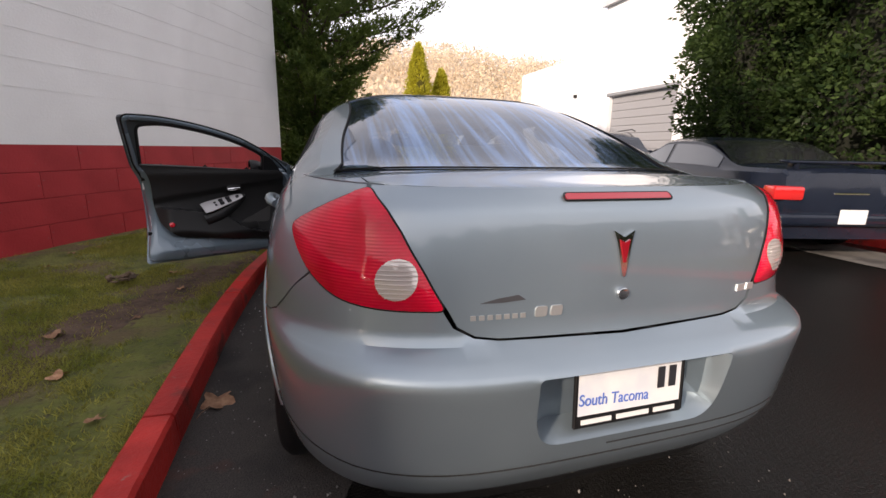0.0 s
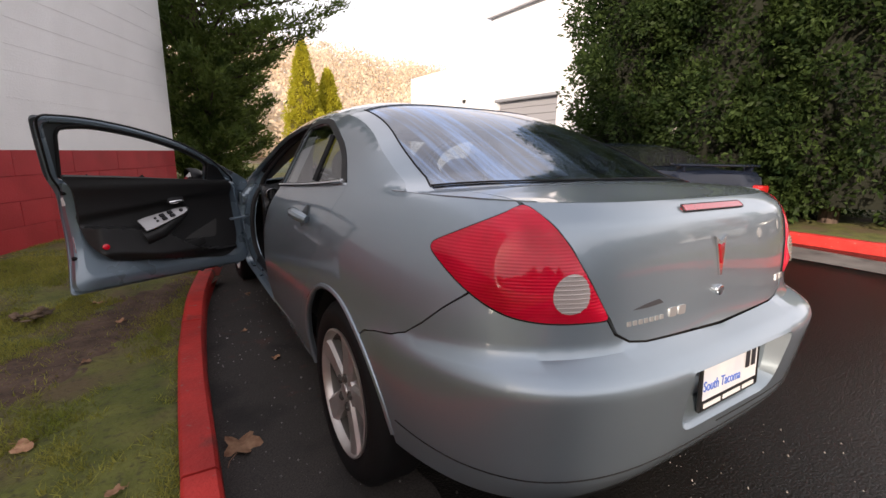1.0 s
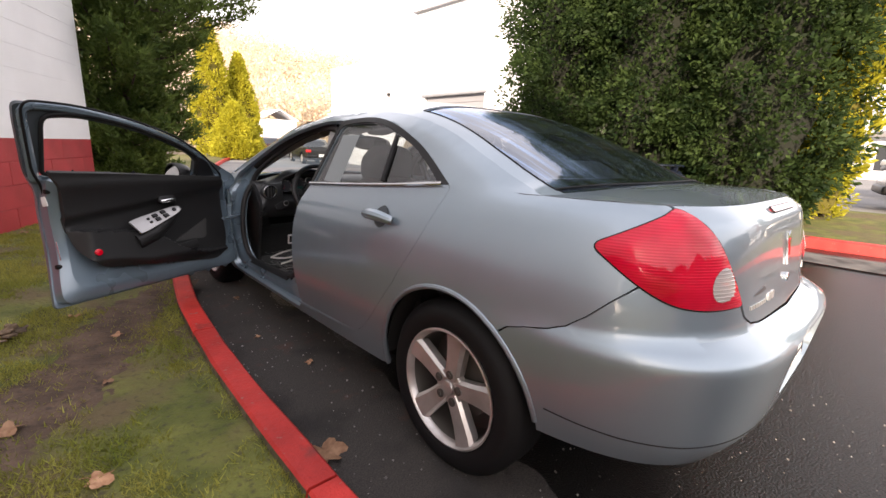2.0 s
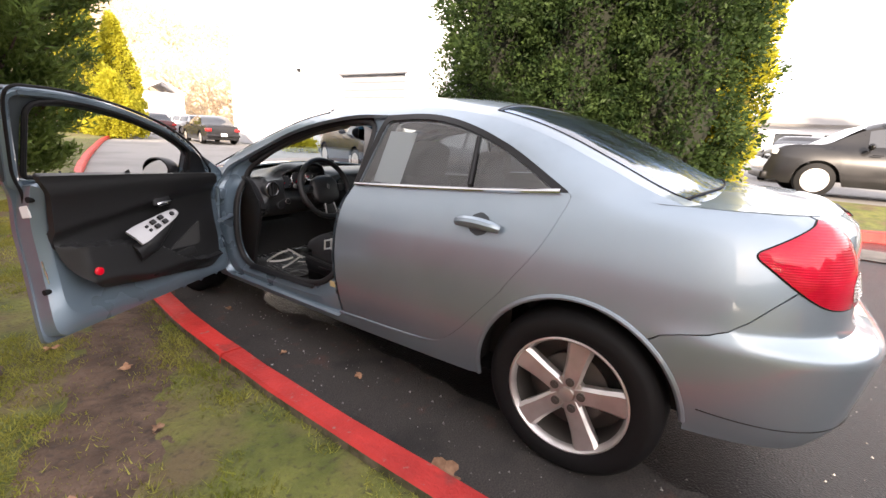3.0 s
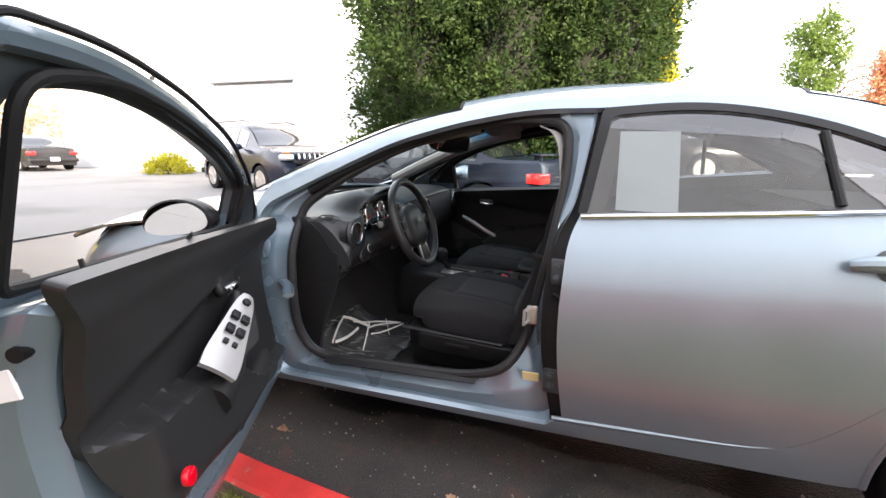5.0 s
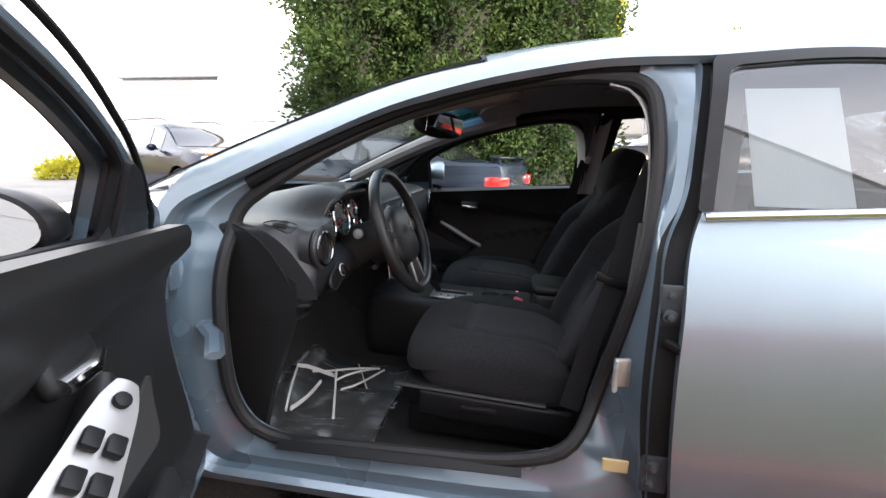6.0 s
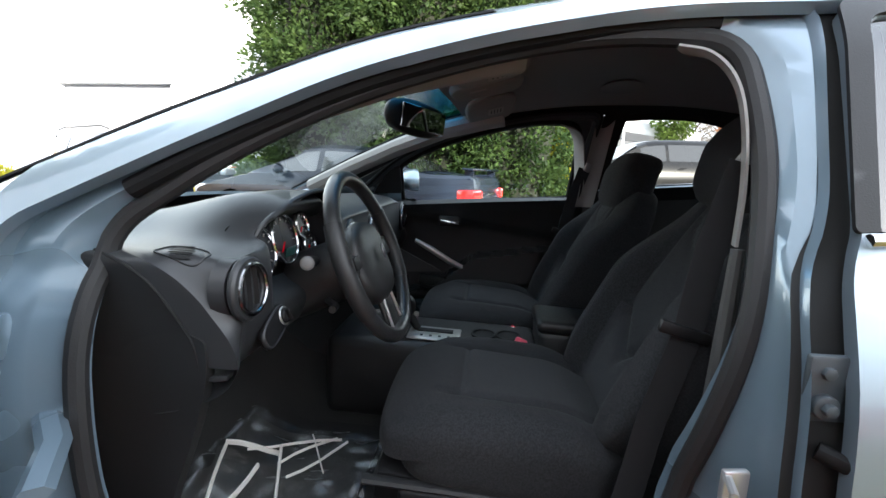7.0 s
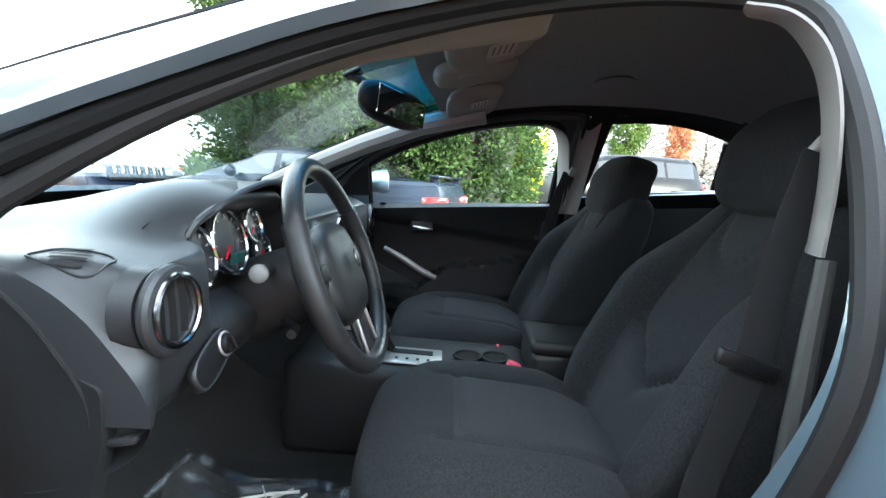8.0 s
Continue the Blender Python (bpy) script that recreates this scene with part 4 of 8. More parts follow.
for i in range(len(rim)):
    bm.faces.new((A[i], A[(i + 1) % len(rim)], B[(i + 1) % len(rim)], B[i]))
bm.faces.new(B[::-1])
bmesh.ops.recalc_face_normals(bm, faces=bm.faces[:])
bmesh.ops.reverse_faces(bm, faces=bm.faces[:])
part("plate_recess", bm, M_PAINT, bumper)
bm = bmesh.new()
lowb = cut_up([(2 * A_MID - a, z) for a, z in low[7:-1]] + [low[-1]] + low[7:-1][::-1], 0.1)
lowb = lowb[:max(i for i, p in enumerate(lowb) if p[0] > A_MID and p[1] < 0.36) + 1]
grid(bm, lambda u, v: (lambda p: Vector((p.x * (1 - 0.05 * v), p.y + 0.05 * v * (p.y < 0.5), p.z - 0.075 * v)))(lifted(-0.003)(*lowb[min(len(lowb) - 1, int(u * (len(lowb) - 1) + 0.5))])), len(lowb) - 1, 3)
part("lower_valance", bm, M_BLACK, bumper, "black lower valance")
bm = bmesh.new()
line = [(a_y(y, z), z) for y, z in ((0.60, 0.440), (0.50, 0.428), (0.40, 0.418))] + [(a_x(x, 0.41), 0.41) for x in (-0.66, -0.5, -0.3)] + [(A_MID, 0.408)]
line += [(2 * A_MID - a, z) for a, z in reversed(line[:-1])]
tube(bm, [lifted(0.0005)(a, z) for a, z in cut_up(line, 0.04)[:-24]], 0.0022, 5)
part("bumper_seam", bm, M_DARK, bumper)

# number plate in a dark frame
plate = bmesh.new()
bx(plate, 0.305, 0.004, 0.152, (0.003, 0.160, 0.574), (-4, 0, 0), 0.004, 1)
plate = part("number_plate", plate, M_PLATE, car, "white number plate with blue lettering")
bm = bmesh.new()
bx(bm, 0.318, 0.010, 0.036, (0.003, 0.158, 0.506), (-4, 0, 0), 0.003, 1)
for sx in (-1, 1):
    bx(bm, 0.009, 0.010, 0.16, (0.003 + sx * 0.155, 0.161, 0.574), (-4, 0, 0), 0.002, 1)
bx(bm, 0.318, 0.010, 0.008, (0.003, 0.165, 0.652), (-4, 0, 0), 0.002, 1)
part("plate_frame", bm, M_BLACK, plate, "black dealer frame")


def words(name, text, size, m, mat, parent, depth=0.0008, squash=1.0, shear=0.0):
    cu = bpy.data.curves.new(name, "FONT")
    cu.body, cu.size, cu.extrude, cu.align_x, cu.align_y, cu.shear = text, size, depth, "CENTER", "CENTER", shear
    tmp = bpy.data.objects.new("tmp", cu)
    me = bpy.data.meshes.new_from_object(tmp)
    bpy.data.objects.remove(tmp)
    bpy.data.curves.remove(cu)
    me.transform(m @ Matrix.Diagonal((squash, 1, 1, 1)))
    return finish(name, me, mat, parent, "", 0)


words("lettering", "South Tacoma", 0.042, pose(-0.045, 0.1555, 0.556, 86, 3, 0), M_BLUEINK, plate, squash=0.82)
for x, w in ((-0.095, 0.085), (0.01, 0.095), (0.105, 0.065)):
    bm = bmesh.new()
    bx(bm, w, 0.002, 0.012, (x, 0.1515, 0.506), (-4, 0, 0))
    part("frame_bar", bm, M_WHITE, plate)
for x in (0.088, 0.122):
    bm = bmesh.new()
    bx(bm, 0.020, 0.002, 0.055, (x, 0.156, 0.592), (-4, 0, 0))
    part("plate_bar", bm, M_INK, plate)
bm = bmesh.new()
bx(bm, 0.056, 0.002, 0.018, (0.105, 0.1595, 0.637), (-4, 0, 0))
part("month_sticker", bm, M_REDPLASTIC, plate)

# things on the lid
bm = face_out(sheet([fillet([(a_x(-0.152, 1.03), 1.0235, 0.006), (a_x(-0.152, 1.03), 1.0355, 0.008), (a_x(0.152, 1.03), 1.0355, 0.006), (a_x(0.152, 1.03), 1.0235, 0.006)])], 0.012, lifted(0.004)), (0, 1.5, 0.8))
slab(bm, 0.01)
part("high_brake_lamp", bm, [mat_new("dull_red_lens", (0.30, 0.02, 0.03), 0.2, 0.0, Coat_Weight=1.0)] * 3, lid, "dull red high brake lamp strip")
bm = bmesh.new()
tube(bm, [lifted(0.002)(a, z) for a, z in cut_up(fillet([(a_x(-0.155, 1.03), 1.022, 0.007), (a_x(-0.155, 1.03), 1.037, 0.009), (a_x(0.155, 1.03), 1.037, 0.007), (a_x(0.155, 1.03), 1.022, 0.007)]), 0.02)], 0.0022, 6, True)
part("lamp_surround", bm, M_BLACK, lid)


def on_lid(pts, d0, d1, mat, name, parent=lid, label=""):
    """A raised shape on the lid from an outline of (x, z)."""
    loop = [(a_x(x, z), z) for x, z in pts]
    bm = sheet([loop], 0.01, lifted(d1))
    face_out(bm, (0, 1.5, 0.8))
    slab(bm, d1 - d0)
    return part(name, bm, [mat] * 3, parent, label)


on_lid([(-0.030, 0.950), (0.0, 0.934), (0.030, 0.950), (0.021, 0.922), (0.004, 0.838), (-0.004, 0.838), (-0.021, 0.922)], 0.001, 0.007, M_CHROME, "emblem", label="chrome and red arrowhead emblem")
on_lid([(-0.014, 0.928), (0.0, 0.921), (0.014, 0.928), (0.003, 0.872), (-0.003, 0.872)], 0.006, 0.010, mat_new("emblem_red", (0.26, 0.004, 0.012), 0.25, 0.0, Coat_Weight=1.0), "emblem_inlay")
bm = bmesh.new()
p = lifted(0.004)(A_MID, 0.795)
cyl(bm, 0.016, 0.012, p, (90, 0, 0), 20, bevel=0.003)
part("boot_lock", bm, M_CHROME, lid, "round chrome boot lock")
for i in range(7):
    x = -0.395 + i * 0.020
    on_lid([(x, 0.758), (x, 0.769), (x + 0.012, 0.769), (x + 0.012, 0.758)], 0, 0.003, M_SATIN, "badge_bar")
for x in (-0.240, -0.200):
    on_lid(fillet([(x, 0.757, 0.006), (x + 0.004, 0.781, 0.006), (x + 0.034, 0.781, 0.006), (x + 0.030, 0.757, 0.006)], 3), 0, 0.004, M_SATIN, "badge_bar")
on_lid([(-0.375, 0.796), (-0.33, 0.806), (-0.28, 0.812), (-0.262, 0.800), (-0.32, 0.796)], 0, 0.002, mat_new("dark_sticker", (0.05, 0.05, 0.055), 0.4), "dealer_sticker")
for x in (0.385, 0.425):
    on_lid([(x, 0.768), (x + 0.004, 0.786), (x + 0.032, 0.786), (x + 0.028, 0.768)], 0, 0.003, M_SATIN, "badge_bar")


# inner shell closes the gaps, black for their shade; floor and wheel wells
bm = bmesh.new()


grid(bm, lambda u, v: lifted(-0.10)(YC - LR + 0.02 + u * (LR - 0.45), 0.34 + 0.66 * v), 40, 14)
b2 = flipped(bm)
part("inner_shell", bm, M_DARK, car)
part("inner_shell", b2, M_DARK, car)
bm = bmesh.new()
bx(bm, 1.5, 2.9, 0.02, (0, 2.98, 0.215))
bx(bm, 1.1, 0.36, 0.02, (0, 0.58, 0.36))
bx(bm, 1.0, 0.03, 0.4, (0, 0.64, 0.55))
part("floor_pan", bm, M_DARK, car)
for y0, r in ((1.0, 0.39), (3.852, 0.385)):
    bm = bmesh.new()
    for i in range(18):
        t0, t1 = radians(-2 + i * 150 / 18 if y0 < 2 else -2 + i * 184 / 18), radians(-2 + (i + 1) * 150 / 18 if y0 < 2 else -2 + (i + 1) * 184 / 18)
        v = [bm.verts.new((x, y0 + r * math.cos(t), 0.325 + r * math.sin(t))) for x, t in ((-0.84, t0), (-0.84, t1), (-0.5, t1), (-0.5, t0))]
        bm.faces.new(v)
    bmesh.ops.create_circle(bm, cap_ends=True, segments=24, radius=r, matrix=pose(-0.52, y0, 0.325, 0, 90, 0))
    bmesh.ops.remove_doubles(bm, verts=bm.verts[:], dist=0.001)
    for v in bm.verts:
        v.co.z = max(v.co.z, 0.23)
    part("wheel_well", flipped(bm), M_DARK, car)
    part("wheel_well", bm, M_DARK, car)

# canopy: rear glass, roof, windscreen
def canopy_part(name, y0, y1, x0, x1, mat, d, nu=24, nv=30, label="", thick=0.0):
    bm = bmesh.new()
    grid(bm, lambda u, v: canopy(y0 + (y1 - y0) * u, x0 + (x1 - x0) * v), nu, nv)
    face_out(bm, (0, 2.2, 0.4))
    if d:
        bm.normal_update()
        mv = {v: v.co + v.normal * d for v in bm.verts}
        for v, c in mv.items():
            v.co = c
    if thick:
        slab(bm, thick)
    return part(name, bm, mat, car, label, 60)


canopy_part("roof_panel", 1.56, 2.62, -1, 1, [M_PAINT, M_LINER, M_PAINT], 0, 30, 30, "silver blue roof", 0.03)
rear_glass = canopy_part("rear_window", 0.735, 1.56, -0.902, 0.902, M_BACKGLASS, -0.004, 24, 30, "dark rear window streaked with dew")
rear_glass.visible_shadow = False
screen = canopy_part("windscreen", 2.62, 3.56, -0.97, 0.97, M_GLASS, -0.004, 24, 30)
screen.visible_shadow = False
sb = canopy_part("shade_band", 2.64, 2.86, -0.95, 0.95, M_SHADEBAND, -0.010, 4, 30, "blue shade band of the windscreen")
sb.visible_shadow = False
for xs in (-1, 1):
    canopy_part("pillar_edge", 0.72, 1.56, xs, xs * 0.898, M_PAINT, 0.0, 30, 10)
    canopy_part("pillar_edge", 2.62, 3.58, xs, xs * 0.955, M_PAINT, 0.0, 24, 2)
for y0, xw in ((1.56, 0.902), (2.62, 0.965)):
    canopy_part("glass_seal", y0 - 0.006, y0 + 0.006, -xw, xw, M_RUBBER, 0.002, 1, 30)
for s in (-1, 1):
    bm = bmesh.new()
    tube(bm, [canopy(0.76 + 0.80 * i / 20, s * 0.900) for i in range(21)], 0.0035, 6)
    part("glass_seal", bm, M_RUBBER, car)
    bm = bmesh.new()
    tube(bm, [canopy(2.62 + 0.95 * i / 20, s * 0.962) for i in range(21)], 0.005, 6)
    part("glass_seal", bm, M_RUBBER, car)
bm = bmesh.new()
tube(bm, [canopy(0.775, -0.902 + 1.804 * i / 24) for i in range(25)], 0.0035, 6)
part("glass_seal", bm, M_RUBBER, car)

# rear doors


def gap(pts, d):
    """An outline drawn in by d towards its middle."""
    c = np.mean([p[:2] for p in pts], 0)
    return [(p[0] + (c[0] - p[0]) * d / max(0.2, math.dist(c, p[:2])), p[1] + (c[1] - p[1]) * d / max(0.2, math.dist(c, p[:2])), p[2]) for p in pts]


def handle(y0, y1, z, parent, flip, name="door_handle"):
    fl = flipped if flip else (lambda b: b.copy())
    bm = bmesh.new()
    n = 14
    pts, rr = [], []
    for i in range(n + 1):
        t = i / n
        pts.append(lifted(0.014 + 0.030 * math.sin(math.pi * t) ** 0.6)(y0 + (y1 - y0) * t, z + 0.004 * math.sin(math.pi * t)))
        rr.append(0.023 * (0.45 + 0.55 * math.sin(math.pi * min(1, max(0, t * 0.92 + 0.04))) ** 0.4))
    tube(bm, pts, rr, 10, flat=1.0)
    part(name, fl(bm), M_PAINT, parent, "body-coloured door handle")
    bm.free()
    # dark patch on the skin paints the shade of the hollow behind the handle
    bm = bmesh.new()
    grid(bm, lambda u, v: lifted(0.0035 - 0.002 * math.sin(math.pi * u) * math.sin(math.pi * v))((y0 + y1) / 2 + 0.048 * (u * 2 - 1) * math.sqrt(max(0.02, 1 - (2 * v - 1) ** 2)), z + 0.006 + 0.043 * (2 * v - 1)), 8, 8)
    face_out(bm, MID)
    part("handle_cup", fl(bm), M_FRAMEDARK, parent)
    bm.free()


def rear_door(flip):
    fl = flipped if flip else (lambda b: b.copy())
    o = fillet(side_poly(gap(RSKIN, 0.0014)))
    g = fillet(side_poly(RGLASS))
    bm = face_out(sheet([o, g], 0.026, skin), MID)
    slab(bm, 0.02)
    dr = part("rear_door", fl(bm), M_SIDE, car, "closed rear door")
    # black surround of the window
    bm2 = bmesh.new()
    fr = fillet(side_poly([(2.176, 0.978, 0.01), (2.126, 1.300, 0.02), (1.89, 1.3165, 0.1), (1.72, 1.3005, 0.1), (1.54, 1.2555, 0.08), (1.37, 1.1865, 0.08), (1.108, 1.054, 0.01)]))
    bm2 = face_out(sheet([fr, g], 0.012, lifted(0.003)), MID)
    slab(bm2, 0.006)
    part("window_frame", fl(bm2), [M_BLACK] * 3, dr, "black window surround")
    bm2.free()
    gl = face_out(sheet([g], 0.03, lifted(-0.006)), MID)
    gp = part("window_pane", fl(gl), M_TINT, dr, "smoked window glass")
    gp.visible_shadow = False
    gl.free()
    bar = bmesh.new()
    tube(bar, [lifted(-0.001)(1.522 + 0.03 * t, 1.035 + 0.19 * t) for t in (0, 0.5, 1)], 0.011, 8)
    part("divider_bar", fl(bar), M_BLACK, dr)
    bar.free()
    b3 = bmesh.new()
    tube(b3, [lifted(0.006)(2.166 - (2.166 - 1.115) * i / 24, spl([(1.11, 1.053), (1.7, 1.003), (2.22, 0.965)], 2.166 - (2.166 - 1.115) * i / 24)) for i in range(25)], 0.0085, 8)
    part("belt_chrome", fl(b3), M_CHROME, dr, "chrome strip below the window")
    b3.free()
    handle(1.325, 1.515, 0.893, dr, flip)
    bm.free()
    # crease along the foot of the door
    b4 = bmesh.new()
    tube(b4, [lifted(-0.001)(2.205 - 0.60 * i / 16, spl([(1.55, 0.366), (1.66, 0.342), (1.8, 0.331), (2.21, 0.311)], 2.205 - 0.60 * i / 16)) for i in range(17)], [0.006 * (1 - (i / 17) ** 3) + 0.001 for i in range(17)], 6)
    part("door_foot_crease", fl(b4), M_PAINT, dr)
    b4.free()
    return dr


rdoor = rear_door(False)
rdoor_r = rear_door(True)

# front wings, bonnet, nose
wing = [(3.41, 0.30), (3.408, 0.94), (3.52, 0.935)] + [(a, top_z(min(4.7, a))) for a in (3.7, 3.9, 4.1, 4.25)]
fa = YF + LF
wing += [(fa - 0.75, 0.80), (fa - 0.7, 0.60)] + [(fa - 0.8, 0.36)] + [(y, z) for y, z in FARCH]
bm = face_out(sheet([wing], 0.035, skin), MID)
slab(bm, 0.015)
part("front_wing", flipped(bm), M_SIDE, car)
part("front_wing", bm, M_SIDE, car)
bm = bmesh.new()


def bonnet(u, v):
    y = 3.50 + 1.13 * u
    xn = 2 * v - 1
    z = top_z(y)
    w = abs(around(min(y, 4.55) if y <= YF else YF + (y - YF) * 0.9, z - 0.002)[0])
    return Vector((w * xn, y + (0.14 - 0.06 * u) * (1 - xn * xn), z + 0.05 * (1 - abs(xn) ** 2.2)))


grid(bm, bonnet, 24, 24)
part("bonnet", slab(face_out(bm, (0, 4, 0)), 0.012), M_SIDE, car)
bm = face_out(sheet([[(fa - 0.80, 0.30), (fa - 0.70, 0.60), (fa - 0.75, 0.79), (fa - 0.3, 0.76), (fa - 0.001, 0.74), (fa - 0.001, 0.25), (fa - 0.4, 0.26)]], 0.04, skin), MID)
slab(bm, 0.015)
part("front_bumper", flipped(bm), M_SIDE, car)
part("front_bumper", bm, M_SIDE, car)
bm = bmesh.new()
grid(bm, lambda u, v: (-0.56 + 1.12 * u, spl(YN, 0.26 + 0.485 * v) - 0.012 - 0.22 * (1.12 * (u - 0.5)) ** 2, 0.26 + 0.485 * v), 20, 10)
part("front_bumper", face_out(bm, (0, 4, 0.5)), M_PAINT, car)


def nose_edge(xn):
    """Upper edge of the front bumper at xn, from -1 to 1 across the nose."""
    p = skin(fa - 0.748 * abs(xn), 0.74 + 0.045 * abs(xn))
    return Vector((math.copysign(abs(p.x), xn), p.y, p.z))


bm = bmesh.new()
grid(bm, lambda u, v: bonnet(1, v).lerp(nose_edge(2 * v - 1), u) + Vector((0, 0.03 * math.sin(math.pi * u), 0)), 6, 30)
part("nose_panel", face_out(bm, (0, 4, 0.6)), M_PAINT, car)

# wheels
def wheel(y0, side, parent=None, r=0.328, rim=0.2245, xo=0.868):
    """side -1: left. Tyre, five-spoke rim, nuts, brake disc."""
    w = bmesh.new()
    prof = [(-0.20, 0.205), (-0.205, 0.25), (-0.198, 0.30), (-0.175, r - 0.005), (-0.16, r), (-0.05, r), (-0.03, r - 0.006), (-0.008, r - 0.028), (0.0, 0.285), (-0.002, 0.25), (-0.010, rim + 0.004), (-0.02, rim - 0.005)]
    n = 56
    rows = [[w.verts.new((x, q * math.cos(i / n * 6.28319), q * math.sin(i / n * 6.28319))) for x, q in prof] for i in range(n)]
    for i in range(n):
        a, b = rows[i], rows[(i + 1) % n]
        for k in range(len(prof) - 1):
            w.faces.new((a[k], a[k + 1], b[k + 1], b[k]))
    bmesh.ops.recalc_face_normals(w, faces=w.faces[:])
    m = pose(-xo, y0, 0.325) @ Matrix.Diagonal((-1, 1, 1, 1)) if side < 0 else pose(xo, y0, 0.325)
    t = turned(w, m)
    if side < 0:
        bmesh.ops.reverse_faces(t, faces=t.faces[:])
    ty = part("wheel", t, M_RUBBER, car, "black tyre on a five-spoke alloy wheel")
    d = bmesh.new()
    prof = [(-0.012, rim), (-0.004, rim + 0.002), (-0.002, rim - 0.004), (-0.008, rim - 0.010), (-0.03, rim - 0.018), (-0.06, rim - 0.022), (-0.17, rim - 0.024)]
    rows = [[d.verts.new((x, q * math.cos(i / n * 6.28319), q * math.sin(i / n * 6.28319))) for x, q in prof] for i in range(n)]
    for i in range(n):
        a, b = rows[i], rows[(i + 1) % n]
        for k in range(len(prof) - 1):
            d.faces.new((a[k], a[k + 1], b[k + 1], b[k])).material_index = int(k > 3)
    bmesh.ops.recalc_face_normals(d, faces=d.faces[:])
    part("rim", turned(d, m), [M_ALLOY, M_DISC], ty, "worn silver alloy rim")
    for s in range(5):
        ang = math.radians(98 + 72 * s)
        sp = bmesh.new()
        rows = []
        for q, hw, xf, xb in ((0.030, 0.030, -0.022, -0.06), (0.06, 0.036, -0.020, -0.062), (0.11, 0.038, -0.019, -0.064), (0.15, 0.042, -0.017, -0.062), (0.185, 0.048, -0.014, -0.058), (rim - 0.008, 0.050, -0.008, -0.05)):
            rows.append([sp.verts.new((x, q * math.cos(ang) - y * math.sin(ang), q * math.sin(ang) + y * math.cos(ang))) for x, y in ((xb, -hw * 0.9), (xf - 0.012, -hw), (xf, -hw * 0.72), (xf, hw * 0.72), (xf - 0.012, hw), (xb, hw * 0.9))])
        for a, b in zip(rows, rows[1:]):
            for k in range(6):
                sp.faces.new((a[k], a[(k + 1) % 6], b[(k + 1) % 6], b[k]))
        bmesh.ops.recalc_face_normals(sp, faces=sp.faces[:])
        part("spoke", turned(sp, m), M_ALLOY, ty)
        nut = bmesh.new()
        an = ang
        cyl(nut, 0.0165, 0.006, (-0.0185, 0.054 * math.cos(an), 0.054 * math.sin(an)), (0, 90, 0), 14)
        cyl(nut, 0.0095, 0.012, (-0.016, 0.054 * math.cos(an), 0.054 * math.sin(an)), (0, 90, 0), 6)
        part("wheel_nut", turned(nut, m), M_DISC, ty)
    hb = bmesh.new()
    cyl(hb, 0.072, 0.03, (-0.04, 0, 0), (0, 90, 0), 30, 0.066, 0.004)
    cyl(hb, 0.030, 0.012, (-0.019, 0, 0), (0, 90, 0), 24, 0.028, 0.003)
    part("hub_cap", turned(hb, m), M_ALLOY, ty)
    ds = bmesh.new()
    cyl(ds, 0.135, 0.02, (-0.095, 0, 0), (0, 90, 0), 32)
    cyl(ds, 0.2, 0.01, (-0.15, 0, 0), (0, 90, 0), 32)
    part("brake_disc", turned(ds, m), M_DISC, ty)


for y0 in (1.0, 3.852):
    for s in (-1, 1):
        wheel(y0, s)
# paper sheets behind the glass
bm = bmesh.new()
grid(bm, lambda u, v: lifted(-0.012)(1.900 + 0.17 * u, 0.998 + 0.235 * v), 3, 3)
part("window_paper", bm, M_PAPER, rdoor, "pale paper sheet behind the glass")
bm = bmesh.new()
grid(bm, lambda u, v: canopy(0.90 + 0.13 * v, -0.30 + 0.34 * u) + Vector((0, 0.03, -0.045)), 4, 3)
part("window_paper", bm, M_PAPER, car, "paper sheet inside the rear window")
# ==== driver's door, swung open ====
def cushion(bm, sx, sy, sz, at, rot=(0, 0, 0), puff=0.0, n=10, shape=None):
    """A soft block: a rounded, swollen box added to bm, bent by shape where one is given."""
    b = bmesh.new()
    bmesh.ops.create_cube(b, size=2.0)
    bmesh.ops.subdivide_edges(b, edges=b.edges[:], cuts=n, use_grid_fill=True)
    for v in b.verts:
        p = v.co.copy()
        k = []
        for i in range(3):
            a, c = p[(i + 1) % 3], p[(i + 2) % 3]
            k.append(p[i] * (1 - 0.10 * abs(a) ** 6 - 0.10 * abs(c) ** 6) * (1 + puff * (1 - a * a) * (1 - c * c)))
        v.co = Vector((k[0] * sx / 2, k[1] * sy / 2, k[2] * sz / 2))
        if shape is not None:
            v.co = shape(v.co)
    turned(b, pose(*at, *rot))
    me = bpy.data.meshes.new("tmp")
    b.to_mesh(me)
    b.free()
    bm.from_mesh(me)
    bpy.data.meshes.remove(me)


HINGE = Vector((-0.82, 3.31, 0))
SWING = Matrix.Translation(HINGE) @ pose(0, 0, -0.02, 0, 0, -66) @ Matrix.Diagonal((1, 1.04, 1, 1)) @ Matrix.Translation(-HINGE) @ pose(-0.85, 0, 0.27) @ pose(0, 0, 0, 0, -9.5, 0) @ pose(0.85, 0, -0.27)
FGLASS = [(2.246, 0.986, 0.02), (2.238, 1.245, 0.05), (2.38, 1.262, 0.08), (2.60, 1.226, 0.1), (2.85, 1.150, 0.1), (2.98, 1.088, 0.05), (3.03, 1.055, 0.02), (3.03, 0.932, 0.02)]


def inward(d):
    """The flank moved straight in by d, as the inner side of a door lies."""
    def place(a, z):
        p = skin(a, z)
        return Vector((p.x + d * (1 if p.x < 0 else -1), p.y, p.z))
    return place


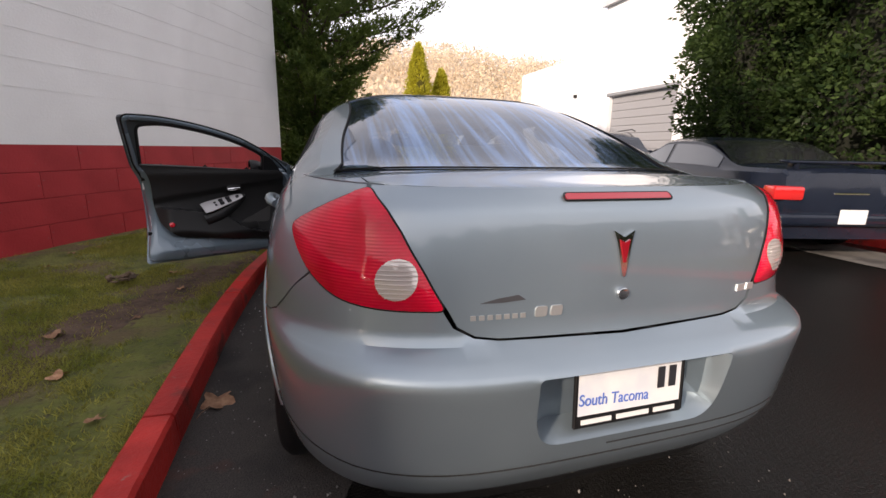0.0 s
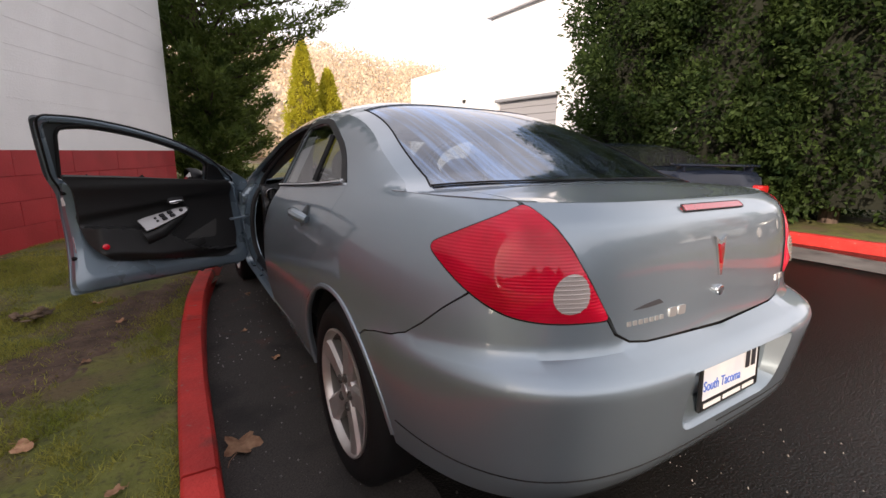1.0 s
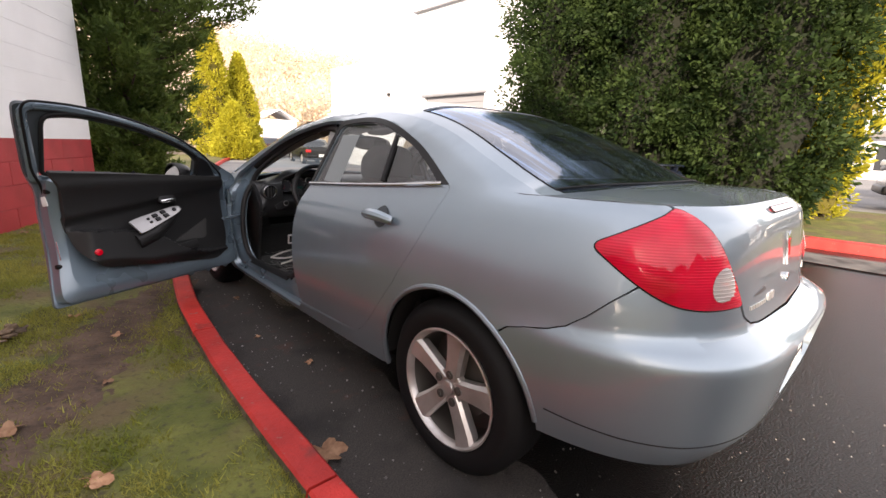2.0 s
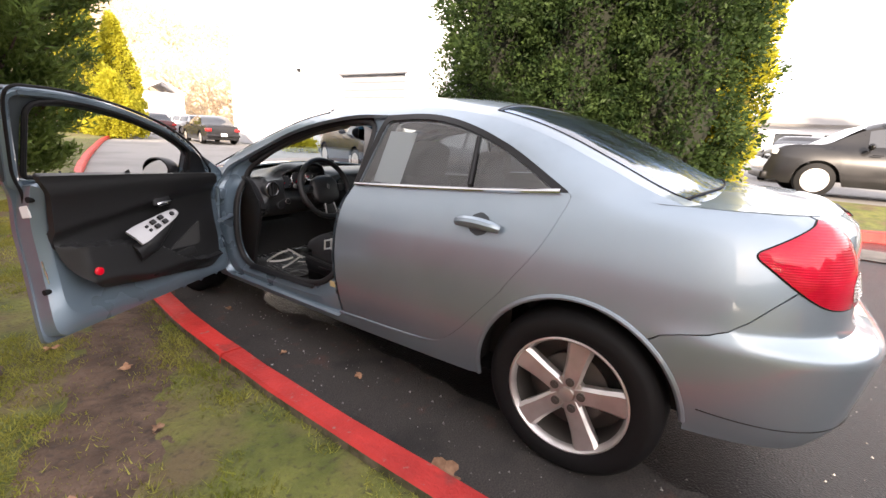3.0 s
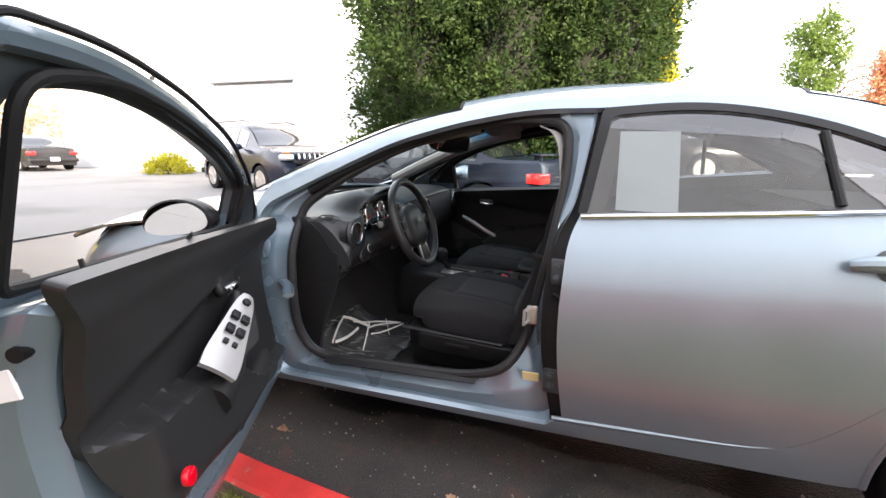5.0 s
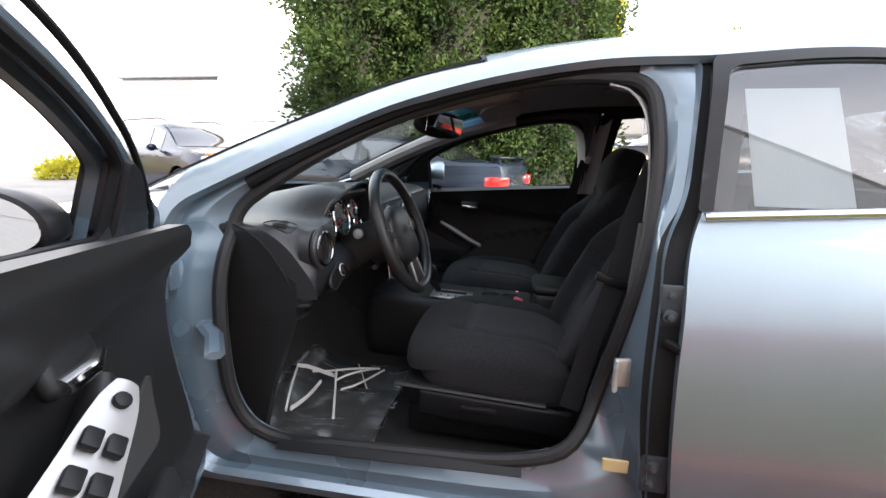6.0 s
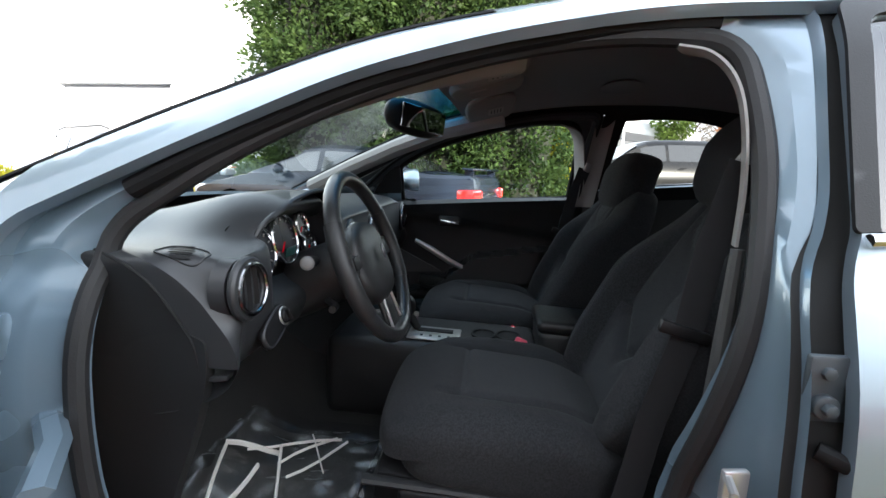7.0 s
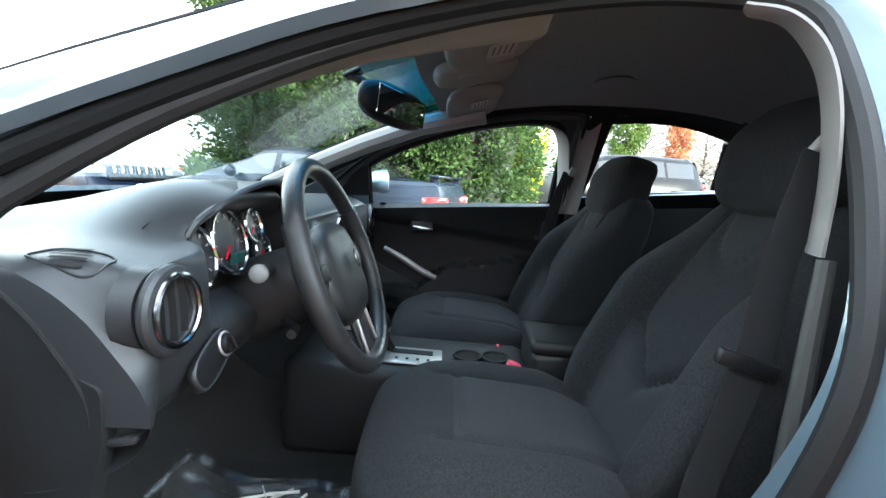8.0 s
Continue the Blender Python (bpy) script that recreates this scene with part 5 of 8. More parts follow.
def front_door(flip, swing):
    fl = (lambda b: flipped(b)) if flip else (lambda b: b.copy())

    def add(name, bm, mat, parent, label="", sharp=35):
        o = fl(bm)
        bm.free()
        if swing is not None:
            turned(o, swing)
        return part(name, o, mat, parent, label, sharp)

    sink = 0.055 if flip else 0.0

    def lower(pts):
        """The window line let down on the far side."""
        return [(y, z - (sink if 0.90 < z < 1.0 else 0), r) for y, z, r in pts]
    hole = fillet(side_poly(lower(FGLASS)))
    o = fillet(side_poly(gap(DOORSKIN, 0.005)))
    bm = face_out(sheet([o, hole], 0.026, skin), MID)
    slab(bm, 0.022)
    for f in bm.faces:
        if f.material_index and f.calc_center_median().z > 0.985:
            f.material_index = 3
    dr = add("front_door", bm, [M_PAINT, M_JAMB, M_JAMB, M_FRAMEDARK], car, "open driver's door with black trim" if swing is not None else "closed front door")
    # black frame outside the window
    fr = fillet(side_poly(lower([(2.212, 0.975, 0.01), (2.150, 1.296, 0.03), (2.35, 1.294, 0.1), (2.60, 1.249, 0.1), (2.85, 1.178, 0.1), (3.08, 1.070, 0.1), (3.33, 0.945, 0.03), (3.33, 0.928, 0.01)])))
    bm = face_out(sheet([fr, hole], 0.02, lifted(0.004)), MID)
    slab(bm, 0.006)
    add("window_frame", bm, [M_BLACK] * 3, dr, "black window frame")
    # inner shell: edge faces and inner skin
    low = [(2.215, 0.318, 0.05), (2.262, 0.60, 0.2), (2.245, 0.90, 0.05), (2.235, 0.962, 0.02), (3.215, 0.925, 0.03), (3.258, 0.80, 0.05), (3.292, 0.60, 0.1), (3.275, 0.318, 0.06)]
    inn = [(2.275, 0.385, 0.10), (2.30, 0.62, 0.2), (2.282, 0.90, 0.05), (2.275, 0.962, 0.02), (3.170, 0.920, 0.03), (3.222, 0.80, 0.05), (3.254, 0.60, 0.1), (3.235, 0.375, 0.08)]
    a, b = cut_up(fillet(side_poly(lower(low))), 0.03), cut_up(fillet(side_poly(lower(inn))), 0.03)
    n = 150

    def along(loop, t):
        s = [0.0]
        for p, q in zip(loop, loop[1:] + loop[:1]):
            s.append(s[-1] + math.dist(p, q))
        v = t * s[-1]
        x = np.interp(v, s, [p[0] for p in loop] + [loop[0][0]])
        z = np.interp(v, s, [p[1] for p in loop] + [loop[0][1]])
        return float(x), float(z)

    bm = bmesh.new()
    depth = ((0.015, 0.0), (0.035, 0.02), (0.09, 0.08), (0.112, 0.6), (0.118, 1.0))
    rows = []
    for i in range(n):
        pa, pb = along(a, i / n), along(b, i / n)
        rows.append([bm.verts.new(inward(d)(pa[0] + (pb[0] - pa[0]) * k, pa[1] + (pb[1] - pa[1]) * k)) for d, k in depth])
    for i in range(n):
        p, q = rows[i], rows[(i + 1) % n]
        for k in range(len(depth) - 1):
            bm.faces.new((p[k], p[k + 1], q[k + 1], q[k]))
    bmesh.ops.recalc_face_normals(bm, faces=bm.faces[:])
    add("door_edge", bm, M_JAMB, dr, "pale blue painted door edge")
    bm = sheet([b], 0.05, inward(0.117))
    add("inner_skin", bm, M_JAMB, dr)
    # frame bars inside the window
    bm = bmesh.new()
    ring = fillet(side_poly([(2.225, 0.96, 0.02), (2.168, 1.286, 0.05), (2.36, 1.284, 0.1), (2.60, 1.241, 0.1), (2.85, 1.170, 0.1), (3.06, 1.068, 0.08), (3.22, 0.945, 0.02)]))
    pts = [inward(0.030)(p, z) for p, z in cut_up(ring, 0.03)]
    pts = pts[:max(i for i, q in enumerate(pts) if q.z > 0.93 and q.y > 3.12) + 1] if not flip else pts[:-30]
    tube(bm, pts, 0.020, 8)
    add("inner_frame", bm, M_JAMB if swing is not None else M_FRAMEDARK, dr)
    bm = bmesh.new()
    tube(bm, [inward(0.048)(p, z) for p, z in cut_up(hole, 0.03)], 0.010, 8, True)
    add("window_seal", bm, M_RUBBER, dr, "black rubber window channel")
    bm = bmesh.new()
    tube(bm, [inward(0.055)(p, z) for p, z in cut_up(fillet(side_poly([(2.235, 0.36, 0.08), (2.272, 0.6, 0.2), (2.255, 0.9, 0.05), (2.205, 1.0, 0.03), (2.158, 1.298, 0.05), (2.35, 1.296, 0.1), (2.60, 1.255, 0.1), (2.85, 1.185, 0.1), (3.07, 1.070, 0.08), (3.215, 0.945, 0.02), (3.215, 0.6, 0.1), (3.15, 0.345, 0.08)])), 0.03)], 0.006, 8, True)
    add("door_seal", bm, M_RUBBER, dr, "black rubber door seal")
    # trim panel
    trim = [(2.395, 0.478, 0.06), (2.318, 0.565, 0.07), (2.290, 0.70, 0.1), (2.284, 0.86, 0.05), (2.262, 0.93, 0.03), (2.226, 0.984, 0.02), (2.6, 0.962, 0.1), (3.05, 0.932, 0.1), (3.145, 0.925, 0.03), (3.185, 0.76, 0.1), (3.205, 0.50, 0.1), (3.12, 0.375, 0.08)]

    def swell(p, z):
        q = inward(0.135)(p, z)
        line = spl([(2.25, 0.715), (2.6, 0.762), (2.85, 0.800), (3.2, 0.835)], p)
        arm = spl([(2.25, 0.706), (2.60, 0.648), (2.68, 0.634), (2.76, 0.575), (2.86, 0.50), (3.0, 0.455), (3.2, 0.44)], p)
        low = 0.074 * step01(arm + 0.008, arm - 0.006, z) * step01(0.40 + 0.05 * step01(2.7, 2.4, p), 0.48 + 0.04 * step01(2.7, 2.4, p), z) * step01(2.285, 2.37, p)
        q.x += (0.026 * step01(line, line + 0.045, z) * (1 - 0.55 * step01(0.90, 0.962, z)) + low) * (1 if q.x < 0 else -1)
        return q
    bm = sheet([fillet(side_poly(lower(trim)))], 0.013, swell, rim_step=0.02)
    face_out(bm, (-3, 2.8, 0.6))
    slab(bm, 0.03)
    add("trim_panel", bm, [M_TRIM] * 3, dr, "black grained door trim panel")
    # sail behind the mirror
    bm = sheet([fillet(side_poly([(3.03, 0.930, 0.01), (3.03, 1.055, 0.02), (3.09, 1.03, 0.05), (3.17, 0.925, 0.02)]))], 0.03, inward(0.07))
    face_out(bm, (-3, 3.2, 0.9))
    slab(bm, 0.07)
    add("sail_panel", bm, [M_BLACK] * 3, dr)
    # arm rest, switch plate, pull, pocket
    X = -0.715

    q = bmesh.new()
    tube(q, [(-0.712, 2.58, 0.590), (-0.704, 2.68, 0.622), (-0.702, 2.79, 0.695), (-0.712, 2.87, 0.755)], [0.054, 0.050, 0.036, 0.016], 12)
    if not flip:
        add("pull_handle", q, M_TRIM, dr, sharp=60)
    # switch plate: wide at its foot, narrow at its head, facing in and up
    pa, pb = Vector((-0.664, 2.838, 0.752)), Vector((-0.660, 2.566, 0.668))
    ax = (pb - pa).normalized()
    nn = Vector((0.80, 0.0, 0.60))
    nn = (nn - ax * nn.dot(ax)).normalized()
    wd = nn.cross(ax).normalized()
    plate_m = Matrix((( *wd, 0), (*ax, 0), (*nn, 0), (0, 0, 0, 1))).transposed()
    plate_m.translation = pa
    ln = (pb - pa).length

    def half(t):
        return spl([(0, 0.015), (0.12, 0.026), (0.5, 0.038), (0.85, 0.047), (1.0, 0.045)], t)
    if flip:
        q = bmesh.new()
        tube(q, [(-0.672, 2.955, 0.712), (-0.672, 2.88, 0.672), (-0.682, 2.79, 0.615), (-0.695, 2.70, 0.572)], [0.010, 0.015, 0.015, 0.010], 10, flat=0.6)
        add("pull_trim", q, M_SATIN, dr, "satin silver pull handle trim")
    q = bmesh.new()
    grid(q, lambda u, v: ((2 * v - 1) * half(u), ln * u, 0.004 * (1 - (2 * v - 1) ** 2)), 16, 6)
    q.normal_update()
    if sum(f.normal.z for f in q.faces) < 0:
        bmesh.ops.reverse_faces(q, faces=q.faces[:])
    slab(q, 0.012)
    turned(q, plate_m)
    if not flip:
        sw = add("switch_plate", q, [mat_new("plate_silver", (0.42, 0.41, 0.405), 0.38, 0.55)] * 3, dr, "satin silver window switch plate")
        for i in range(4):
            q = bmesh.new()
            bx(q, 0.023, 0.030, 0.012, (-0.014 + 0.028 * (i % 2), ln * (0.36 + 0.18 * (i // 2)), 0.008), (8, 0, 0), 0.004, 2)
            turned(q, plate_m)
            add("window_switch", q, M_BLACK, sw)
        for i in range(2):
            q = bmesh.new()
            bx(q, 0.014, 0.016, 0.008, (-0.012 + 0.024 * i, ln * 0.69, 0.006), (0, 0, 0), 0.003, 2)
            turned(q, plate_m)
            add("lock_switch", q, M_BLACK, sw)
        q = bmesh.new()
        cyl(q, 0.012, 0.010, (0, ln * 0.13, 0.007), (0, 0, 0), 18, bevel=0.003)
        turned(q, plate_m)
        add("mirror_switch", q, M_BLACK, sw)
    q = bmesh.new()
    bx(q, 0.03, 0.105, 0.062, (-0.700, 2.795, 0.812), (-6, -14, 0), 0.014, 3)
    hb = add("handle_bezel", q, M_BLACK, dr)
    q = bmesh.new()
    tube(q, [(-0.684, 2.752, 0.800), (-0.672, 2.79, 0.803), (-0.682, 2.835, 0.808)], [0.012, 0.013, 0.008], 10)
    add("inner_handle", q, M_CHROME, hb, "chrome inner door handle")
    q = face_out(sheet([fillet(side_poly([(2.83, 0.545, 0.015), (3.065, 0.665, 0.015), (3.045, 0.535, 0.03)]))], 0.02, lambda a, z: swell(a, z) + Vector((0.006, 0, 0))), (-3, 3, 0.6))
    slab(q, 0.008)
    add("speaker_grille", q, [mat_new("grille_grey", (0.055, 0.054, 0.053), 0.4)] * 3, dr)
    q = bmesh.new()
    cyl(q, 0.018, 0.014, (-0.657, 2.366, 0.568), (0, 90, 0), 20, bevel=0.004)
    add("door_reflector", q, M_REDPLASTIC, dr, "round red reflector")
    # solid black bar stands for the shade in the pocket's hollow
    q = bmesh.new()
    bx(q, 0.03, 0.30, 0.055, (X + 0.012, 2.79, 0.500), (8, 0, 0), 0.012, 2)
    add("door_pocket", q, M_DARK, dr, "black bar painted as the shade in the door pocket")
    # mirror
    q = bmesh.new()
    tube(q, [(-0.74, 3.16, 0.945), (-0.79, 3.10, 0.95), (-0.84, 3.06, 0.965)], [0.03, 0.032, 0.03], 10)
    oval = []
    for t in range(36):
        a = t / 36 * 2 * math.pi
        oval.append((0.108 * math.cos(a) * (1 - 0.10 * math.sin(a)), 0.058 * math.sin(a) if math.sin(a) > 0 else 0.046 * -abs(math.sin(a)) ** 0.55))
    mm = pose(-0.868, 3.0, 0.985, 0, 3, -12)
    rows = []
    for k, (dy, sc) in enumerate(((-0.022, 0.96), (-0.018, 1.05), (0.0, 1.08), (0.035, 0.98), (0.065, 0.72), (0.08, 0.3))):
        rows.append([q.verts.new(mm @ Vector((x * sc, dy, z * sc))) for x, z in oval])
    for a, b in zip(rows, rows[1:]):
        for t in range(36):
            q.faces.new((a[t], a[(t + 1) % 36], b[(t + 1) % 36], b[t]))
    q.faces.new(rows[-1])
    bmesh.ops.recalc_face_normals(q, faces=q.faces[:])
    mi = add("side_mirror", q, M_BLACK if swing is not None else M_PAINT, dr, "oval black side mirror")
    q = bmesh.new()
    q.faces.new([q.verts.new(mm @ Vector((x * 0.97, -0.019 + 0.30 * z, z * 0.97))) for x, z in oval])
    face_out(q, (-0.86, 3.3, 0.98))
    add("mirror_glass", q, M_MIRROR, mi)
    if swing is not None:
        # latch, labels and stops on the rear edge
        for z, sy, sz, m, nm in ((0.855, 0.044, 0.05, M_WHITE, "edge_label"), (0.72, 0.02, 0.05, M_WHITE, "edge_label"), (0.60, 0.06, 0.10, M_CHROME, "door_latch")):
            e = inward(0.07)(2.245, z)
            q = bmesh.new()
            bx(q, sy, 0.006, sz, (e.x, spl([(0.318, 2.215), (0.6, 2.262), (0.9, 2.245)], z) + 0.002, z), (0, 0, 0), 0.002, 1)
            add(nm, q, m, dr)
        for z in (0.52, 0.90):
            q = bmesh.new()
            cyl(q, 0.012, 0.03, (inward(0.09)(2.25, z).x, 2.255, z), (90, 0, 0), 12)
            add("rubber_stop", q, M_RUBBER, dr)
        q = bmesh.new()
        cyl(q, 0.004, 0.05, (-0.70, 2.36, 0.975), (0, 0, 0), 8)
        add("lock_pin", q, M_BLACK, dr)
        handle(2.36, 2.55, 0.855, dr, False)
        for o in dr.children:
            if o.name.startswith(("door_handle", "handle_cup")):
                o.data.transform(swing)
    else:
        g = face_out(sheet([hole], 0.03, lifted(-0.006)), MID)
        pane = add("window_pane", g, M_GLASS, dr)
        pane.visible_shadow = False
    return dr


fdoor = front_door(False, SWING)
fdoor_r = front_door(True, None)

# door opening: painted jamb, rubber seal, sill plate
o = cut_up(fillet(side_poly(FDOOR)), 0.03)
i_ = cut_up(fillet(side_poly(FINNER)), 0.03)


def jamb_loop(loop, t):
    s = [0.0]
    for p, q in zip(loop, loop[1:] + loop[:1]):
        s.append(s[-1] + math.dist(p, q))
    return (float(np.interp(t * s[-1], s, [p[0] for p in loop] + [loop[0][0]])), float(np.interp(t * s[-1], s, [p[1] for p in loop] + [loop[0][1]])))


def start_at(loop, p):
    k = min(range(len(loop)), key=lambda i: math.dist(loop[i], p))
    return loop[k:] + loop[:k]


def ccw(loop):
    s = sum(p[0] * q[1] - q[0] * p[1] for p, q in zip(loop, loop[1:] + loop[:1]))
    return loop if s > 0 else loop[::-1]


o, i_ = start_at(ccw(o), (3.3, 0.3)), start_at(ccw(i_), (3.2, 0.36))
bm = bmesh.new()
rows = []
N = 220
def shallow(y, z):
    """How deep the opening's step lies, against its usual depth: less under the roof, more on the middle pillar."""
    return 1 - 0.22 * step01(0.85, 1.1, z) + 0.9 * min(1, max(0, (0.93 - z) / 0.33)) * step01(0.40, 0.54, z) * step01(2.7, 2.5, y)


SHAPE = ((0.018, 0.0), (0.045, 0.06), (0.052, 0.45), (0.062, 0.55), (0.085, 0.85), (0.092, 1.0), (0.112, 1.03))
for q in range(N):
    pa, pb = jamb_loop(o, q / N), jamb_loop(i_, q / N)
    rows.append([bm.verts.new(inward(d * (shallow(*pb) if d > 0.02 else 1))(pa[0] + (pb[0] - pa[0]) * k, pa[1] + (pb[1] - pa[1]) * k)) for d, k in SHAPE])
for q in range(N):
    p, r = rows[q], rows[(q + 1) % N]
    for k in range(len(SHAPE) - 1):
        bm.faces.new((p[k], r[k], r[k + 1], p[k + 1]))
bmesh.ops.recalc_face_normals(bm, faces=bm.faces[:])
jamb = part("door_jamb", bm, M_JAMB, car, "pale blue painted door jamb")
bm = bmesh.new()
tube(bm, [inward(0.088 * shallow(*p))(*p) for p in cut_up(i_, 0.03)], 0.017, 10, True)
part("jamb_seal", bm, bumpy(mat_new("grey_rubber", (0.022, 0.0215, 0.022), 0.5, Specular_IOR_Level=0.3), 300, 0.2, 0.002), jamb, "black rubber seal round the opening")
mid = [(p[0] * 0.5 + q[0] * 0.5, p[1] * 0.5 + q[1] * 0.5) for p, q in ((jamb_loop(o, k / 160), jamb_loop(i_, k / 160)) for k in range(160))]
mid = [p for p in mid if p[1] > 0.985 and p[0] > 2.26]
bm = bmesh.new()
tube(bm, [inward(0.050)(*p) for p in mid], 0.017, 10)
part("roof_rail_seal", bm, M_RUBBER, jamb, "black rubber strip along the roof rail")
bm = bmesh.new()
grid(bm, lambda u, v: inward(0.054 + 0.034 * v)(3.10 - 0.62 * u, 0.333 + 0.022 * v + 0.024 * u), 12, 2)
slab(face_out(bm, (0, 2.7, 0)), 0.006)
part("sill_plate", bm, [M_BLACK] * 3, jamb, "black sill scuff plate")
bm = bmesh.new()
bx(bm, 0.006, 0.055, 0.030, inward(0.052)(2.285, 0.43), (0, 0, 0), 0.002, 1)
part("tyre_label", bm, mat_new("faded_label", (0.55, 0.44, 0.22), 0.5), jamb, "faded yellow and white label on the pillar")
bm = bmesh.new()
bx(bm, 0.010, 0.034, 0.062, inward(0.066)(2.292, 0.645), (0, 0, 8), 0.003, 2)
tube(bm, [inward(0.064)(2.302, 0.668), inward(0.028)(2.312, 0.668), inward(0.028)(2.312, 0.624), inward(0.064)(2.302, 0.624)], 0.0055, 8)
part("door_striker", bm, M_SATIN, jamb, "chrome striker")
for z in (0.45, 0.78):
    bm = bmesh.new()
    bx(bm, 0.05, 0.05, 0.07, inward(0.035)(3.345, z), (0, 0, 0), 0.008, 2)
    cyl(bm, 0.012, 0.10, inward(0.0)(3.335, z), (0, 0, 0), 12)
    part("door_hinge", bm, M_JAMB, jamb)
bm = bmesh.new()
tube(bm, [(-0.79, 3.30, 0.655), (-0.87, 3.20, 0.655), (-0.96, 3.13, 0.655)], 0.010, 6, flat=2.0)
part("check_strap", bm, M_JAMB, jamb)
# black sheet paints the shade in the hollow between middle pillar and rear door
def pillar_y(z):
    return spl([(0.295, 2.212), (0.60, 2.258), (0.90, 2.242), (1.0, 2.192), (1.305, 2.146)], z)


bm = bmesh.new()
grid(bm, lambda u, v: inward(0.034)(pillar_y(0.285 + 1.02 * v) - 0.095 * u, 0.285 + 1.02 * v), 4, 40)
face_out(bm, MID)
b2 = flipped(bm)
hollow = part("hinge_hollow", bm, M_DARK, jamb, "black sheet for the shade behind the rear door's hinges")
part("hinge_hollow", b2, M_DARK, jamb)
for zc in (0.80, 0.44):
    bm = bmesh.new()
    for z in (zc - 0.018, zc + 0.022):
        cyl(bm, 0.015, 0.012, inward(0.026)(2.222, z), (0, 90, 0), 14, bevel=0.003)
        cyl(bm, 0.008, 0.020, inward(0.022)(2.222, z), (0, 90, 0), 6, bevel=0.001)
    bx(bm, 0.012, 0.055, 0.085, inward(0.031)(2.214, zc), (0, 0, 0), 0.005, 2)
    part("rear_door_hinge", bm, M_FRAMEDARK, hollow)
bm = bmesh.new()
tube(bm, [inward(0.03)(2.225, 0.73), inward(0.012)(2.200, 0.722), inward(0.03)(2.165, 0.73)], 0.011, 10)
part("wiring_boot", bm, M_RUBBER, hollow)

# ==== inside of the sedan ====
def cabin_floor(x, y):
    t = max(0.0, 1 - abs(x) / 0.16)
    return 0.25 + 0.16 * t + 0.25 * step01(3.15, 3.5, y)


bm = bmesh.new()
grid(bm, lambda u, v: (-0.76 + 1.52 * u, 1.2 + 2.5 * v, cabin_floor(-0.76 + 1.52 * u, 1.2 + 2.5 * v)), 30, 40)
part("cabin_carpet", face_out(bm, (0, 2.4, -2)), M_CARPET, car)
for y in (3.62,):
    bm = bmesh.new()
    bx(bm, 1.5, 0.03, 0.7, (0, y, 0.55))
    part("bulkhead", bm, M_DARK, car)
# headliner
bm = bmesh.new()
grid(bm, lambda u, v: canopy(1.30 + 1.42 * u, -0.93 + 1.86 * v) + Vector((0, 0, -0.045)), 20, 20)
part("headliner", face_out(bm, (0, 2.2, 3)), M_LINER, car, "grey cloth headliner")
bm = bmesh.new()
cyl(bm, 0.075, 0.012, canopy(2.15, 0.62) + Vector((0.0, 0, -0.052)), (0, 8, 0), 24, 0.06, 0.004)
part("headliner_cover", bm, M_LINER, car)
# pillars' inner trim, far side and near side
for s in (-1, 1):
    bm = bmesh.new()
    tube(bm, [(s * (cabin_x(y, roof_edge(y)) - 0.075), y + 0.02, roof_edge(y) - 0.05) for y in (2.55, 2.62, 2.8, 3.0, 3.2, 3.42)], 0.036, 10, flat=1.5)
    part("front_pillar_trim", bm, M_GREYTRIM, car)
    bm = bmesh.new()
    edge_line = [(0.585, 2.330, 1.246), (0.612, 2.290, 1.228), (0.638, 2.263, 1.185), (0.655, 2.250, 1.12), (0.660, 2.242, 1.03), (0.660, 2.242, 0.937)]

    def band(u, v):
        x, y, z = (spl([(k, p[a]) for k, p in enumerate(edge_line)], u * 5) for a in range(3))
        w = 0.35 + 0.65 * step01(0.0, 0.4, u)
        return (s * (x - 0.062 * v * w), y - 0.030 * v * w - 0.010 * v * (1 - w) + 0.005 * math.sin(math.pi * v), z - 0.012 * v * (1 - w))
    grid(bm, band, 24, 5)
    slab(face_out(bm, (s * 0.70, 2.10, 1.1)), 0.004)
    part("middle_pillar_trim", bm, [M_GREYTRIM] * 3, car, "pale grey pillar trim")
    if s > 0:
        bm = bmesh.new()
        grid(bm, lambda u, v: (s * (0.60 + 0.02 * math.sin(math.pi * u)), 2.165 + 0.075 * u - 0.068 * v, 0.90 + 0.395 * v), 6, 4)
        part("middle_pillar_trim", bm, M_GREYTRIM, car)
    bm = bmesh.new()
    tube(bm, [(s * 0.668, 2.242, 0.935), (s * 0.685, 2.258, 0.6), (s * 0.69, 2.28, 0.36)], [0.010, 0.016, 0.02], 10)
    part("middle_pillar_trim", bm, M_LOWTRIM, car, "dark grey lower pillar trim")
    bm = bmesh.new()
    tube(bm, [(s * (cabin_x(y, roof_edge(y)) - 0.105), y + 0.02, roof_edge(y) - 0.075) for y in (1.05, 1.15, 1.25, 1.4, 1.55)], 0.050, 10)
    part("rear_pillar_trim", bm, M_LINER, car)
    # rear door's inner panel
    bm = bmesh.new()
    grid(bm, lambda u, v: (s * 0.735, 1.30 + 0.88 * u, 0.32 + (0.62 - 0.06 * u + 0.03) * v), 6, 6)
    part("rear_door_trim", bm, M_TRIM, car)
# parcel shelf, rear bench
bm = bmesh.new()
bx(bm, 1.24, 0.5, 0.03, (0, 1.02, 0.955), (0, 0, 0), 0.01, 2)
part("parcel_shelf", bm, M_LINER, car)


